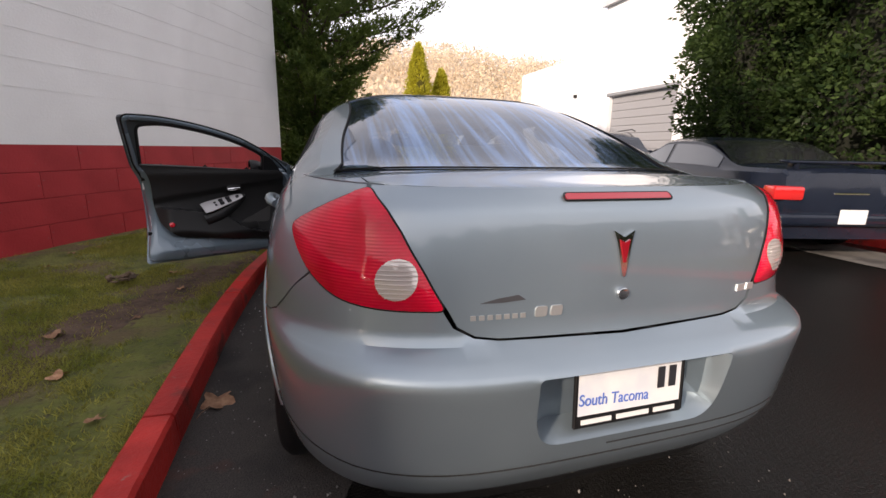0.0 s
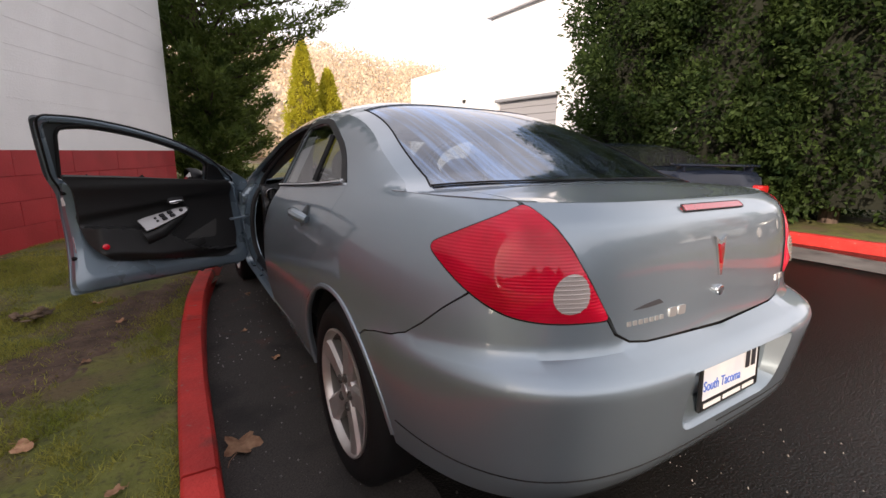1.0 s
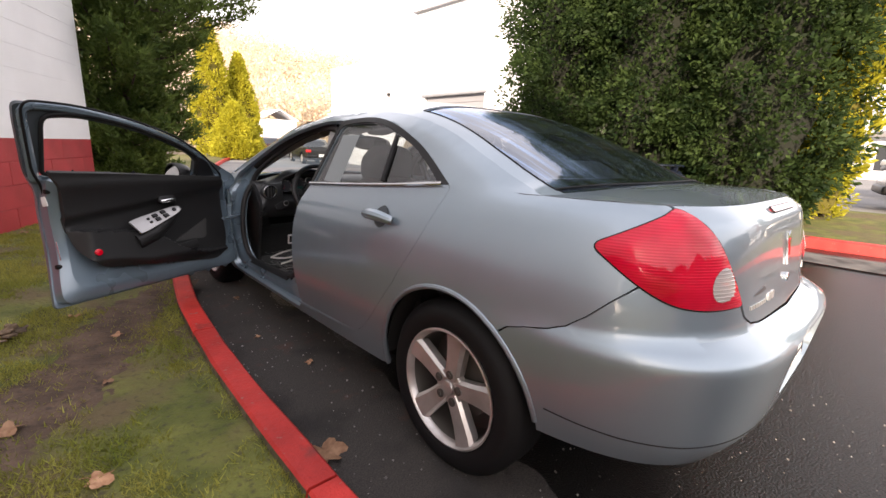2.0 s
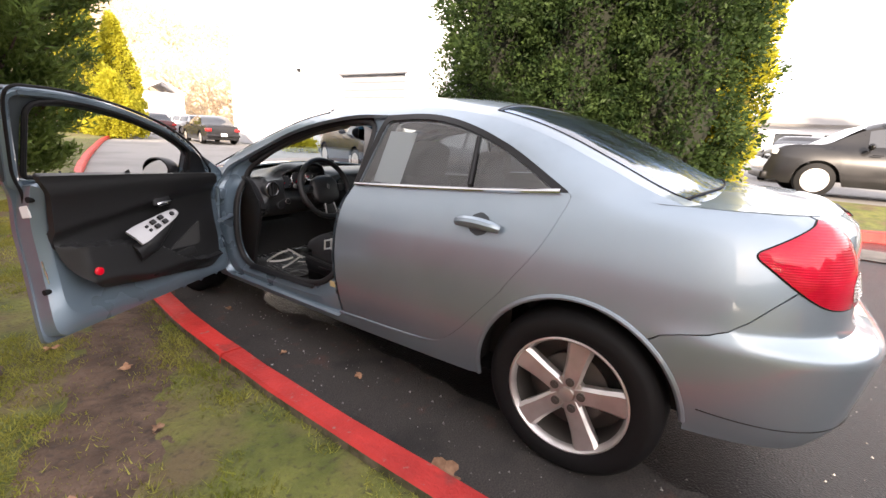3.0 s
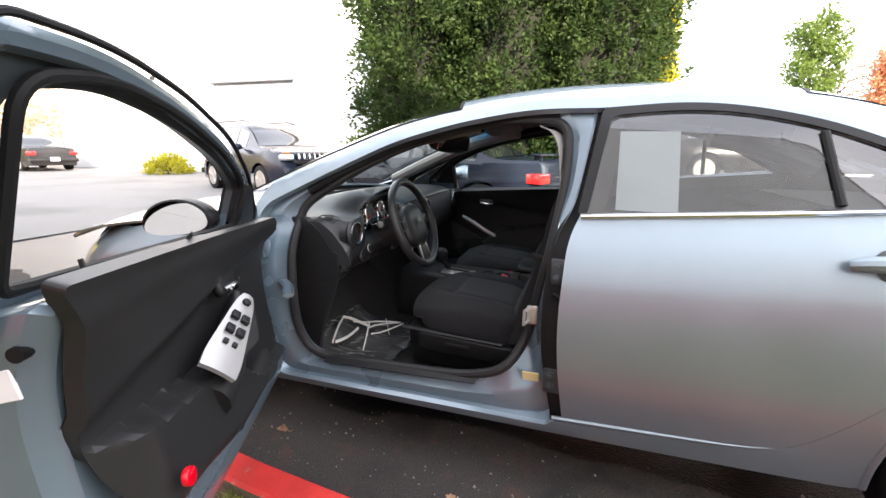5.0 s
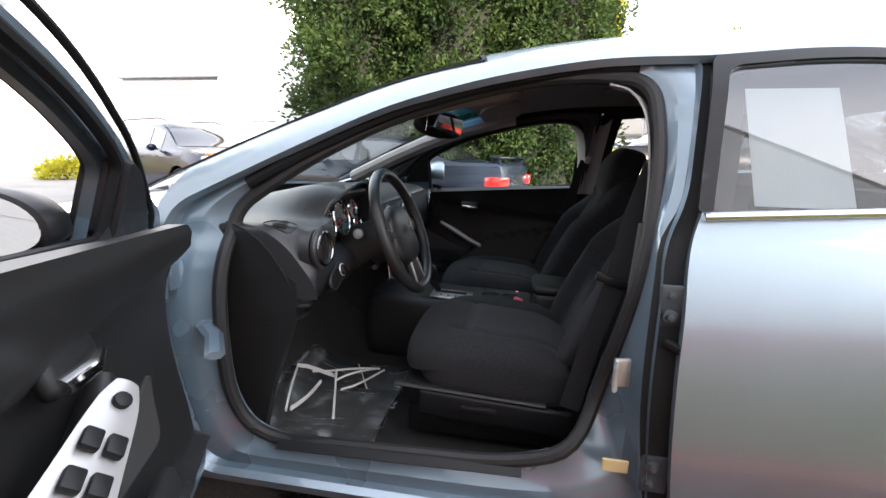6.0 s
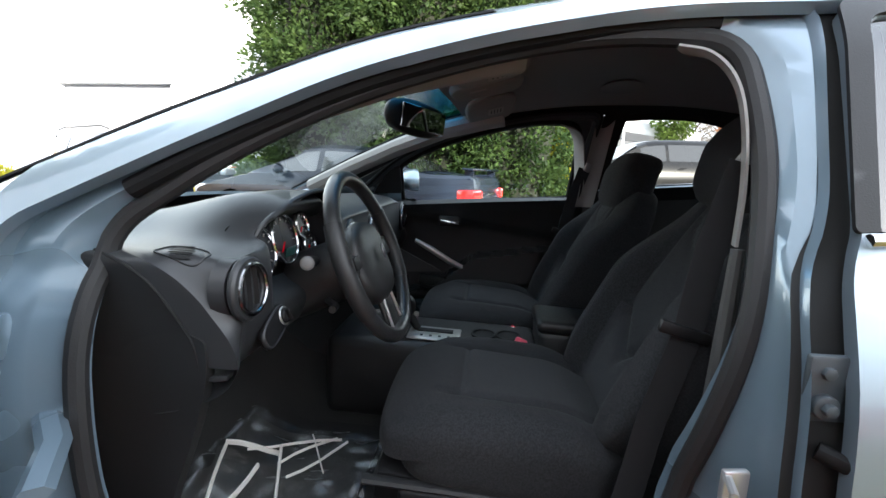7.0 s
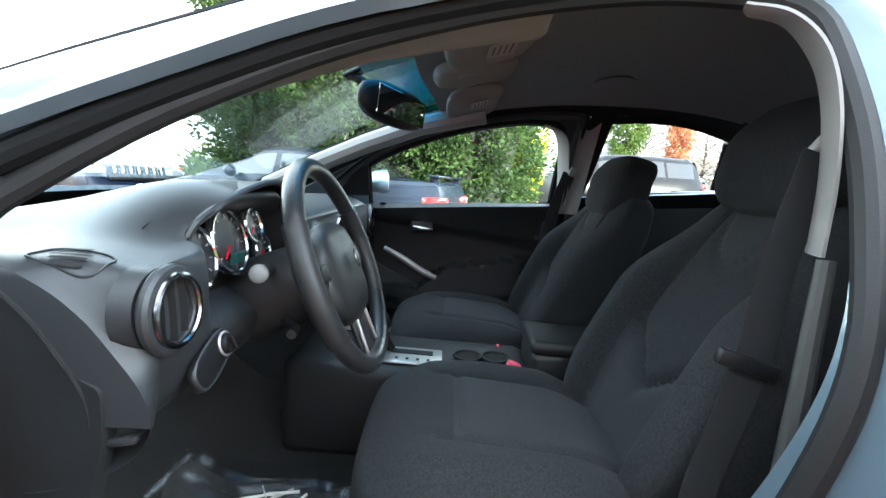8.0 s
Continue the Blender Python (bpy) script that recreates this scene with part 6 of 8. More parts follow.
bm = bmesh.new()
cushion(bm, 1.26, 0.52, 0.2, (0, 1.62, 0.47), (6, 0, 0), 0.1)
cushion(bm, 1.24, 0.16, 0.52, (0, 1.33, 0.72), (-22, 0, 0), 0.1)
part("rear_bench", bm, M_CLOTH, car, "black cloth rear bench")


def groove(d, w):
    return math.exp(-(d / w) ** 2)


def seat(x0, dy, dz, up):
    """A front seat: x0 its middle, dy and dz its shift, up the height to which its headrest is drawn."""
    def base_shape(c):
        if c.z > 0:
            side = step01(0.12, 0.19, abs(c.x))
            c.z += 0.022 * (1 - (c.x / 0.25) ** 2) + 0.018 * side * step01(0.2, 0.0, c.y) - 0.028 * step01(0.13, 0.25, c.y) - 0.03 * step01(-0.1, -0.26, c.y)
            c.z -= 0.010 * groove(abs(c.x) - 0.125, 0.008) * step01(0.16, 0.12, c.y)
            c.z -= 0.009 * groove(c.y - 0.085, 0.007) * step01(0.13, 0.11, abs(c.x))
        else:
            c.y -= 0.04 * step01(0.1, 0.25, c.y)
        return c

    def yoke(c):
        return (c.x / 0.088) ** 2 + ((c.z - 0.29) / 0.165) ** 2

    def back_shape(c):
        w = step01(0.105, 0.17, abs(c.x)) * step01(0.22, 0.0, c.z)
        if c.y > 0:
            vee = c.z + 0.155 - 0.85 * abs(c.x)
            flat = step01(0.13, 0.11, abs(c.x))
            c.y += 0.066 * w - 0.018 * groove(vee, 0.010) * flat
            c.y -= 0.010 * groove(abs(c.x) - 0.122 + 0.06 * max(0, c.z), 0.008) * step01(-0.05, -0.03, c.z)
            c.y += 0.010 * step01(0.0, -0.05, vee) * flat
            c.y -= 0.006 * groove(yoke(c) - 1, 0.11) * (c.z < 0.29)
        c.x *= 1 - 0.20 * step01(0.02, 0.30, c.z) ** 2
        return c

    def head_shape(c):
        c.x *= 1 - 0.14 * step01(0.0, 0.10, c.z) - 0.05 * step01(-0.04, -0.1, c.z)
        c.y -= 0.02 * step01(0.02, 0.10, c.z)
        return c
    b = bmesh.new()
    cushion(b, 0.49, 0.50, 0.14, (x0, 2.575 + dy, 0.480 + dz), (5, 0, 0), 0.05, 40, base_shape)
    for f in b.faces:
        c = f.calc_center_median()
        f.material_index = int(f.normal.z > 0.5 and abs(c.x - x0) < 0.122 and c.y < 2.665 + dy)
    s = part("front_seat", b, [M_CLOTH, M_CLOTH2], car, "black cloth bucket seat", 60)
    b = bmesh.new()
    at = pose(x0, 2.165 + dy, 0.735 + dz, 27, 0, 0)
    cushion(b, 0.48, 0.13, 0.60, (x0, 2.165 + dy, 0.735 + dz), (27, 0, 0), 0.06, 44, back_shape)
    b.normal_update()
    inv = at.inverted()
    for f in b.faces:
        c = inv @ f.calc_center_median()
        f.material_index = int(c.y > 0.02 and (c.z < 0.29 and yoke(c) < 0.95 or c.z + 0.155 - 0.85 * abs(c.x) < 0 and abs(c.x) < 0.125))
    part("backrest", b, [M_CLOTH, M_CLOTH2], s, sharp=60)
    b = bmesh.new()
    cushion(b, 0.285, 0.13, 0.205, (x0, 2.065 + dy, 1.03 + up + dz), (12, 0, 0), 0.12, 16, head_shape)
    hr = part("headrest", b, M_CLOTH, s, "black cloth headrest", 60)
    for sx in (-1, 1):
        b = bmesh.new()
        cyl(b, 0.007, 0.16, (x0 + sx * 0.06, 2.06 + dy, 0.95 + up * 0.6 + dz), (12, 0, 0), 10)
        part("headrest_post", b, M_CHROME, hr)
    b = bmesh.new()
    bx(b, 0.47, 0.46, 0.09, (x0, 2.60 + dy, 0.395 + dz), (4, 0, 0), 0.03, 2)
    part("seat_base", b, M_BLACK, s, "black plastic seat base")
    b = bmesh.new()
    bx(b, 0.02, 0.42, 0.075, (x0 - 0.248, 2.56 + dy, 0.385 + dz), (3, 0, 0), 0.009, 3)
    sd = part("seat_side_cover", b, M_BLACK, s)
    b = bmesh.new()
    bx(b, 0.012, 0.10, 0.018, (x0 - 0.262, 2.60 + dy, 0.395 + dz), (0, 0, 0), 0.005, 2)
    part("seat_lever", b, M_BLACK, sd)
    for sx in (-1, 1):
        b = bmesh.new()
        bx(b, 0.04, 0.46, 0.09, (x0 + sx * 0.2, 2.58 + dy, 0.32), (0, 0, 0), 0.01, 2)
        part("seat_rail", b, M_BLACK, s)
    b = bmesh.new()
    tube(b, [(x0 - 0.244, 2.84 - 0.42 * t + dy, 0.442 - 0.02 * t + dz) for t in (0, 0.3, 0.6, 1)], 0.008, 8, flat=1.6)
    part("seat_side_strip", b, M_TRIM, s)
    return s


seat(-0.37, 0.0, 0.0, 0.045)
seat(0.37, 0.035, -0.015, 0.0)

# seat belt on the near pillar
M_BELT = mat_new("belt_webbing", (0.021, 0.021, 0.022), 0.8, Specular_IOR_Level=0.12)
bumpy(M_BELT, 600, 0.5, 0.001, stretch=(1, 1, 6))


def ribbon(bm, pts, w, t=0.002):
    pts = [Vector(p) for p in pts]
    v = []
    for i, p in enumerate(pts):
        d = (pts[min(i + 1, len(pts) - 1)] - pts[max(0, i - 1)]).normalized()
        s = d.cross(Vector((1, 0, 0))).normalized() * w / 2
        v.append((bm.verts.new(p - s), bm.verts.new(p + s)))
    for a, b in zip(v, v[1:]):
        bm.faces.new((a[0], a[1], b[1], b[0]))
    slab(bm, t)


for s in (-1, 1):
    bm = bmesh.new()
    ribbon(bm, [(s * 0.596, 2.212, 1.065), (s * 0.610, 2.252, 0.93), (s * 0.626, 2.278, 0.785), (s * 0.635, 2.325, 0.62), (s * 0.66, 2.365, 0.45)], 0.050)
    belt = part("seat_belt", bm, [M_BELT] * 3, car, "black webbing seat belt")
    bm = bmesh.new()
    bx(bm, 0.014, 0.030, 0.038, (s * 0.582, 2.202, 1.070), (25, s * 20, 0), 0.006, 3)
    part("belt_guide", bm, M_GREYTRIM, belt)
    bm = bmesh.new()
    bx(bm, 0.014, 0.085, 0.022, (s * 0.628, 2.285, 0.785), (16, 0, 0), 0.004, 2)
    bx(bm, 0.006, 0.045, 0.05, (s * 0.626, 2.29, 0.755), (16, 0, 0), 0.003, 1)
    part("belt_tongue", bm, M_BLACK, belt)

# dashboard: one profile drawn across, with hood and vents
def dash_profile(x):
    """(y, z) outline of the dashboard at x, from the glass down to the knees."""
    d = abs(x + 0.418)
    hood = 0.052 * step01(0.215, 0.07, d)
    edge = step01(0.69, 0.738, abs(x))
    fall = 0.040 * step01(0.48, 0.70, abs(x))
    n = step01(0.176, 0.156, d)
    dip = 0.034 * math.exp(-((d - 0.172) / 0.05) ** 2)
    pts = [(3.52, 0.905), (3.36, 0.925 + hood * 0.2), (3.22, 0.935 + hood * 0.6), (3.12, 0.935 + hood * 0.95), (3.055 + dip * 0.6, 0.925 + hood * 1.05), (3.022 + dip, 0.905 + hood),
           (3.02 + 0.075 * n, 0.885 + 0.5 * hood), (3.015 + 0.068 * n, 0.812), (3.022, 0.765), (3.035, 0.715), (3.075, 0.672), (3.16, 0.635), (3.30, 0.61)]
    pts = [(y, z - fall * (1 if i < 5 else 0.5 if i == 5 else 0)) for i, (y, z) in enumerate(pts)]
    end = [(3.52, 0.87), (3.36, 0.88), (3.24, 0.896), (3.165, 0.890), (3.115, 0.868), (3.075, 0.835), (3.047, 0.800), (3.022, 0.765), (3.010, 0.735), (3.012, 0.705), (3.045, 0.665), (3.13, 0.63), (3.26, 0.60)]
    return [(y + (a - y) * edge, z + (b - z) * edge) for (y, z), (a, b) in zip(pts, end)]


def dash_pt(u, v):
    x = -0.738 + 1.476 * u
    p = dash_profile(x)
    k = v * (len(p) - 1)
    ky = [(i, q[0]) for i, q in enumerate(p)]
    kz = [(i, q[1]) for i, q in enumerate(p)]
    y = spl(ky, k)
    return Vector((x * (1 - 0.10 * step01(3.13, 3.34, y)), y, spl(kz, k)))


bm = bmesh.new()
grid(bm, dash_pt, 130, 60)
dash = part("dashboard", face_out(bm, (0, 3.6, 0.5)), M_DASH, car, "dark grey grained dashboard", 60)
# side end panel beside the opening
bm = bmesh.new()
face = [dash_pt(0, v / 40) for v in range(41)]
for k in range(29):
    p, q = face[k], face[k + 1]
    ends = [Vector((-0.69, 3.55, p.z)), Vector((-0.69, 3.55, q.z))]
    ring = [bm.verts.new(c) for c in (p, q, q + (ends[1] - q) * 0.12 + Vector((-0.008, 0, 0)), p + (ends[0] - p) * 0.12 + Vector((-0.008, 0, 0)))]
    far = [bm.verts.new(c) for c in ends]
    bm.faces.new(ring).material_index = 1
    bm.faces.new((ring[3], ring[2], far[1], far[0]))
bmesh.ops.remove_doubles(bm, verts=bm.verts[:], dist=0.0005)
b2 = flipped(bm)
part("dash_end", bm, [M_TRIM, M_DASH], dash)
part("dash_end", b2, [M_TRIM, M_DASH], dash)
bm = bmesh.new()
tube(bm, [p + (Vector((-0.69, 3.55, p.z)) - p) * 0.12 + Vector((-0.008, 0, 0)) for p in face[7:30]], 0.003, 6)
part("dash_end_seam", bm, M_DARK, dash)
# lower kick panel
bm = bmesh.new()
kick = fillet([(3.058, 0.76, 0.01), (3.058, 0.70, 0.03), (3.085, 0.61, 0.05), (3.15, 0.45, 0.05), (3.19, 0.29, 0.02), (3.58, 0.29, 0.02), (3.58, 0.82, 0.02), (3.16, 0.80, 0.05)])
sheet([kick], 0.05, lambda y, z: Vector((-0.744 + 0.12 * (y - 3.06), y, z)), bm)
slab(face_out(bm, (0, 3.3, 0.5)), 0.02)
part("kick_panel", bm, [M_TRIM] * 3, dash)
bm = bmesh.new()
bx(bm, 0.030, 0.036, 0.010, (-0.722, 3.046, 0.694), (-10, 0, 0), 0.004, 2)
part("bonnet_lever", bm, M_DASH, dash)


def round_vent(x, y, z, tilt, r=0.052):
    m = pose(x, y, z, 90 + tilt, 0, 0)
    bm = bmesh.new()
    tube(bm, [m @ Vector((r * 1.12 * math.cos(t / 32 * 6.2832), r * 1.12 * math.sin(t / 32 * 6.2832), -0.006)) for t in range(32)], 0.20 * r, 10, True)
    v = part("air_vent", bm, M_DASH, dash, "round air vent with a chrome ring")
    bm = bmesh.new()
    tube(bm, [m @ Vector((r * math.cos(t / 32 * 6.2832), r * math.sin(t / 32 * 6.2832), 0.004)) for t in range(32)], 0.004, 8, True)
    part("vent_ring", bm, mat_new("dark_chrome", (0.30, 0.30, 0.31), 0.22, 1.0), v)
    bm = bmesh.new()
    cyl(bm, r * 0.98, 0.006, (0, 0, -0.014), (0, 0, 0), 28)
    part("vent_back", turned(bm, m), M_DARK, v)
    bm = bmesh.new()
    cyl(bm, r * 1.26, 0.026, (0, 0, -0.031), (0, 0, 0), 32, r * 1.2)
    part("vent_collar", turned(bm, m), M_DASH, v)
    for k in range(-1, 2):
        bm = bmesh.new()
        w = math.sqrt(r * r - (k * 0.5 * r) ** 2) * 0.94
        bx(bm, 0.004, 2 * w, 0.014, (k * 0.5 * r, 0, -0.008), (0, 25, 0), 0.001, 1)
        part("vent_slat", turned(bm, m), M_BLACK, v)


round_vent(-0.685, 3.008, 0.836, -2, 0.042)
round_vent(-0.115, 3.015, 0.835, -2, 0.045)
round_vent(0.12, 3.015, 0.835, -2, 0.045)
round_vent(0.648, 3.012, 0.828, -2)
# demister slot
bm = bmesh.new()
def on_dash(x, y):
    """Height of the dashboard's top at (x, y)."""
    u = (x + 0.738) / 1.476
    line = sorted((p.y, p.z) for p in (dash_pt(u, v / 100) for v in range(10, 42)))
    return float(np.interp(y, [p[0] for p in line], [p[1] for p in line]))


def flush(u, v, d):
    """A spot of the outlet, u across and v along it, d over the dashboard."""
    x, y = -0.692 + u * 0.97 + v * 0.10, 3.122 + v - u * 0.10
    return Vector((x - d * 0.3, y, on_dash(x, y) + d))


ring_ = [(0.024 * math.copysign(abs(math.cos(t)) ** 0.6, math.cos(t)), 0.044 * math.copysign(abs(math.sin(t)) ** 0.6, math.sin(t))) for t in [k / 32 * 6.2832 for k in range(32)]]
tube(bm, [flush(u, v, 0.0005) for u, v in ring_], 0.0016, 6, True)
slot = part("demister", bm, M_TRIM, dash, "flush demister outlet")
# flat strips over the dashboard, dark as the shade in open slots
for k in range(5):
    bm = bmesh.new()
    hl = 0.021 - 0.003 * abs(k - 2)
    grid(bm, lambda a, b: flush(-0.0190 + 0.0095 * k + 0.0062 * (b - 0.5) - 0.010 * (a - 0.5), -0.010 + 0.005 * k + 2 * hl * (a - 0.5), 0.0030), 6, 1)
    part("demister_slot", face_out(bm, (-0.69, 3.12, 0.5)), M_DARK, slot)
# lamp switch
bm = bmesh.new()
m = pose(-0.603, 3.014, 0.740, 90 - 14, 0, 0)
cushion(bm, 0.100, 0.042, 0.014, (0, 0, 0), (0, 0, 20), 0.1, 8)
ls = part("lamp_switch", turned(bm, m), M_BLACK, dash)
bm = bmesh.new()
ring_ = [(0.050 * math.copysign(abs(math.cos(t)) ** 0.7, math.cos(t)), 0.023 * math.copysign(abs(math.sin(t)) ** 0.7, math.sin(t))) for t in [k / 36 * 6.2832 for k in range(36)]]
tube(bm, [m @ pose(0, 0, 0, 0, 0, 20) @ Vector((x, y, 0.004)) for x, y in ring_], 0.0025, 6, True)
part("switch_bezel", bm, M_DASH, ls)
bm = bmesh.new()
cyl(bm, 0.016, 0.012, (0.028, 0.010, 0.012), (0, 0, 0), 20, 0.014, 0.003)
bx(bm, 0.005, 0.026, 0.010, (0.028, 0.010, 0.020), (0, 0, 20), 0.002, 1)
kn = part("switch_knob", turned(bm, m), M_BLACK, ls)
bm = bmesh.new()
tube(bm, [m @ Vector((0.028 + 0.017 * math.cos(t / 20 * 6.2832), 0.010 + 0.017 * math.sin(t / 20 * 6.2832), 0.010)) for t in range(20)], 0.002, 6, True)
part("knob_ring", bm, M_SATIN, kn)
# instruments
bm = bmesh.new()
grid(bm, lambda u, v: (-0.600 + 0.35 * u, 3.084 - 0.010 * math.sin(math.pi * u) + 0.02 * v, 0.790 + 0.18 * v - 0.05 * v * (2 * u - 1) ** 2), 10, 6)
clus = part("instrument_panel", bm, M_BLACK, dash, "black instrument panel with round dials")
M_DIAL = mat_new("dial_face", (0.035, 0.037, 0.042), 0.25)
M_LCD = mat_new("display", (0.03, 0.10, 0.09), 0.2)
for x, r, z in ((-0.553, 0.047, 0.872), (-0.456, 0.055, 0.884), (-0.368, 0.031, 0.903), (-0.326, 0.030, 0.853)):
    m = pose(x, 3.060, z, 90 - 12, 0, 0)
    bm = bmesh.new()
    cyl(bm, r, 0.006, (0, 0, -0.004), (0, 0, 0), 28)
    dl = part("dial", turned(bm, m), M_DIAL, clus)
    bm = bmesh.new()
    tube(bm, [m @ Vector((r * math.cos(t / 28 * 6.2832), r * math.sin(t / 28 * 6.2832), 0.004)) for t in range(28)], 0.0035, 6, True)
    part("dial_ring", bm, M_CHROME, dl)
    bm = bmesh.new()
    for t in range(9):
        a = math.radians(-40 + t * 32)
        bx(bm, 0.006, 0.0018, 0.002, (r * 0.80 * math.cos(a), r * 0.78 * math.sin(a), 0.001), (0, 0, math.degrees(a)))
    part("dial_mark", turned(bm, m), M_GREYTRIM, dl)
    bm = bmesh.new()
    bx(bm, r * 0.5, 0.0014, 0.003, (-r * 0.3, -r * 0.3, 0.004), (0, 0, 45))
    part("dial_needle", turned(bm, m), M_REDPLASTIC, dl)
bm = bmesh.new()
bx(bm, 0.045, 0.004, 0.022, (-0.448, 3.049, 0.855), (12, 0, 0), 0.002, 1)
part("display", bm, M_LCD, clus)

HOOD = [(-0.578, 3.072, 0.815), (-0.588, 3.064, 0.870), (-0.574, 3.052, 0.918), (-0.536, 3.040, 0.945), (-0.480, 3.030, 0.967), (-0.405, 3.020, 0.983), (-0.335, 3.016, 0.984), (-0.288, 3.022, 0.964), (-0.264, 3.030, 0.920), (-0.259, 3.036, 0.850), (-0.259, 3.045, 0.770)]


def hood_pt(u, v):
    x, y, z = (spl([(k, p[a]) for k, p in enumerate(HOOD)], u * 10) for a in range(3))
    k = 1 - 0.05 * v
    return Vector((-0.42 + (x + 0.42) * k, y + (3.10 - y) * v, 0.86 + (z - 0.86) * k))


bm = bmesh.new()
grid(bm, hood_pt, 44, 5)
slab(face_out(bm, (-0.42, 3.05, 0.87)), -0.003)
hood_ = part("instrument_hood", bm, [M_BLACK] * 3, clus, "arched black hood over the dials", 60)
bm = bmesh.new()
tube(bm, [hood_pt(k / 44, 0) for k in range(45)], 0.006, 8)
part("hood_lip", bm, M_DASH, hood_)

# steering wheel and column
WC = Vector((-0.37, 2.885, 0.838))
WM = Matrix.Translation(WC) @ pose(0, 0, 0, 90 - 21, 0, 0)
bm = bmesh.new()
R = 0.191
tube(bm, [WM @ Vector((R * math.cos(t / 48 * 6.2832), R * math.sin(t / 48 * 6.2832), 0.0)) for t in range(48)], 0.0175, 14, True)
M_LEATHER = mat_new("wheel_leather", (0.022, 0.022, 0.023), 0.3)
bumpy(M_LEATHER, 260, 0.35, 0.002)
sw = part("steering_wheel", bm, M_LEATHER, car, "black leather three-spoke steering wheel")
for a0, a1 in ((-30, 30), (150, 210)):
    bm = bmesh.new()
    tube(bm, [WM @ Vector(((R + 0.0005) * math.cos(math.radians(a0 + (a1 - a0) * t / 10)), (R + 0.0005) * math.sin(math.radians(a0 + (a1 - a0) * t / 10)), 0.0)) for t in range(11)], 0.0195, 14)
    part("grip", bm, M_TRIM, sw, "perforated grip")
bm = bmesh.new()
cushion(bm, 0.185, 0.165, 0.055, (0, -0.012, -0.014), (0, 0, 0), 0.2, 10)
hub = part("horn_pad", turned(bm, WM), M_TRIM, sw, "black horn pad", 60)
bm = bmesh.new()
ball(bm, 0.011, 0.020, 0.004, (0, 0.004, 0.030), (0, 0, 0), 14, 8)
part("wheel_badge", turned(bm, WM), mat_new("badge_grey", (0.16, 0.16, 0.165), 0.3, 0.8), hub)
for ax, ay, w in ((-0.125, 0.002, 0.032), (0.125, 0.002, 0.032)):
    bm = bmesh.new()
    bx(bm, 0.12, 0.05, 0.018, (ax, ay, -0.012), (0, 0, 0), 0.008, 2)
    s_ = part("wheel_spoke", turned(bm, WM), M_TRIM, sw)
    bm = bmesh.new()
    bx(bm, 0.035, 0.03, 0.008, (ax * 0.92, ay + 0.004, -0.001), (0, 0, 0), 0.003, 2)
    part("spoke_switch", turned(bm, WM), M_BLACK, s_)
bm = bmesh.new()
bx(bm, 0.085, 0.11, 0.016, (0, -0.125, -0.010), (0, 0, 0), 0.008, 2)
s_ = part("wheel_spoke", turned(bm, WM), M_TRIM, sw)
for sx in (-1, 1):
    bm = bmesh.new()
    bx(bm, 0.008, 0.075, 0.006, (sx * 0.040, -0.135, 0.0), (0, 0, sx * 6), 0.002, 2)
    part("spoke_inlay", turned(bm, WM), M_SATIN, s_)
bm = bmesh.new()
tube(bm, [WM @ Vector((0, 0, -0.03)), WM @ Vector((0, -0.005, -0.09)), WM @ Vector((0, -0.01, -0.22))], [0.055, 0.072, 0.078], 18)
col = part("steering_column", bm, M_TRIM, car)
bm = bmesh.new()
tube(bm, [(-0.40, 3.01, 0.825), (-0.47, 2.99, 0.840), (-0.545, 2.970, 0.852)], [0.010, 0.012, 0.014], 12)
st = part("stalk", bm, M_BLACK, col)
bm = bmesh.new()
ball(bm, 0.0145, 0.0145, 0.006, (-0.547, 2.9695, 0.8525), (0, -80, 14), 16, 8)
part("stalk_cap", bm, mat_new("cap_grey", (0.15, 0.148, 0.145), 0.5), st, "pale grey cap of the stalk")
bm = bmesh.new()
tube(bm, [(-0.44, 2.97, 0.745), (-0.47, 2.94, 0.742), (-0.52, 2.93, 0.750)], 0.008, 8)
part("tilt_lever", bm, M_BLACK, col)

# centre console
bm = bmesh.new()
bx(bm, 0.27, 0.66, 0.26, (-0.005, 2.77, 0.395), (2, 0, 0), 0.03, 3)
con = part("centre_console", bm, M_TRIM, car, "black centre console")
bm = bmesh.new()
bx(bm, 0.105, 0.165, 0.008, (-0.055, 2.768, 0.5315), (2, 0, 0), 0.004, 2)
sp = part("shift_plate", bm, M_SATIN, con, "satin silver shift plate")
bm = bmesh.new()
bx(bm, 0.026, 0.115, 0.004, (-0.040, 2.768, 0.5365), (2, 0, 0), 0.001, 1)
part("shift_slot", bm, M_BLACK, sp)
bm = bmesh.new()
for k in range(4):
    bx(bm, 0.010, 0.008, 0.002, (-0.086, 2.722 + 0.028 * k, 0.5352 + 0.001 * k), (2, 0, 0))
part("shift_mark", bm, M_INK, sp)
bm = bmesh.new()
tube(bm, [(-0.036, 2.825, 0.54), (-0.038, 2.845, 0.57), (-0.04, 2.86, 0.59)], [0.012, 0.014, 0.018], 12)
cushion(bm, 0.05, 0.055, 0.06, (-0.04, 2.868, 0.612), (0, 0, 0), 0.3, 5)
part("gear_lever", bm, M_BLACK, con, "black gear lever")
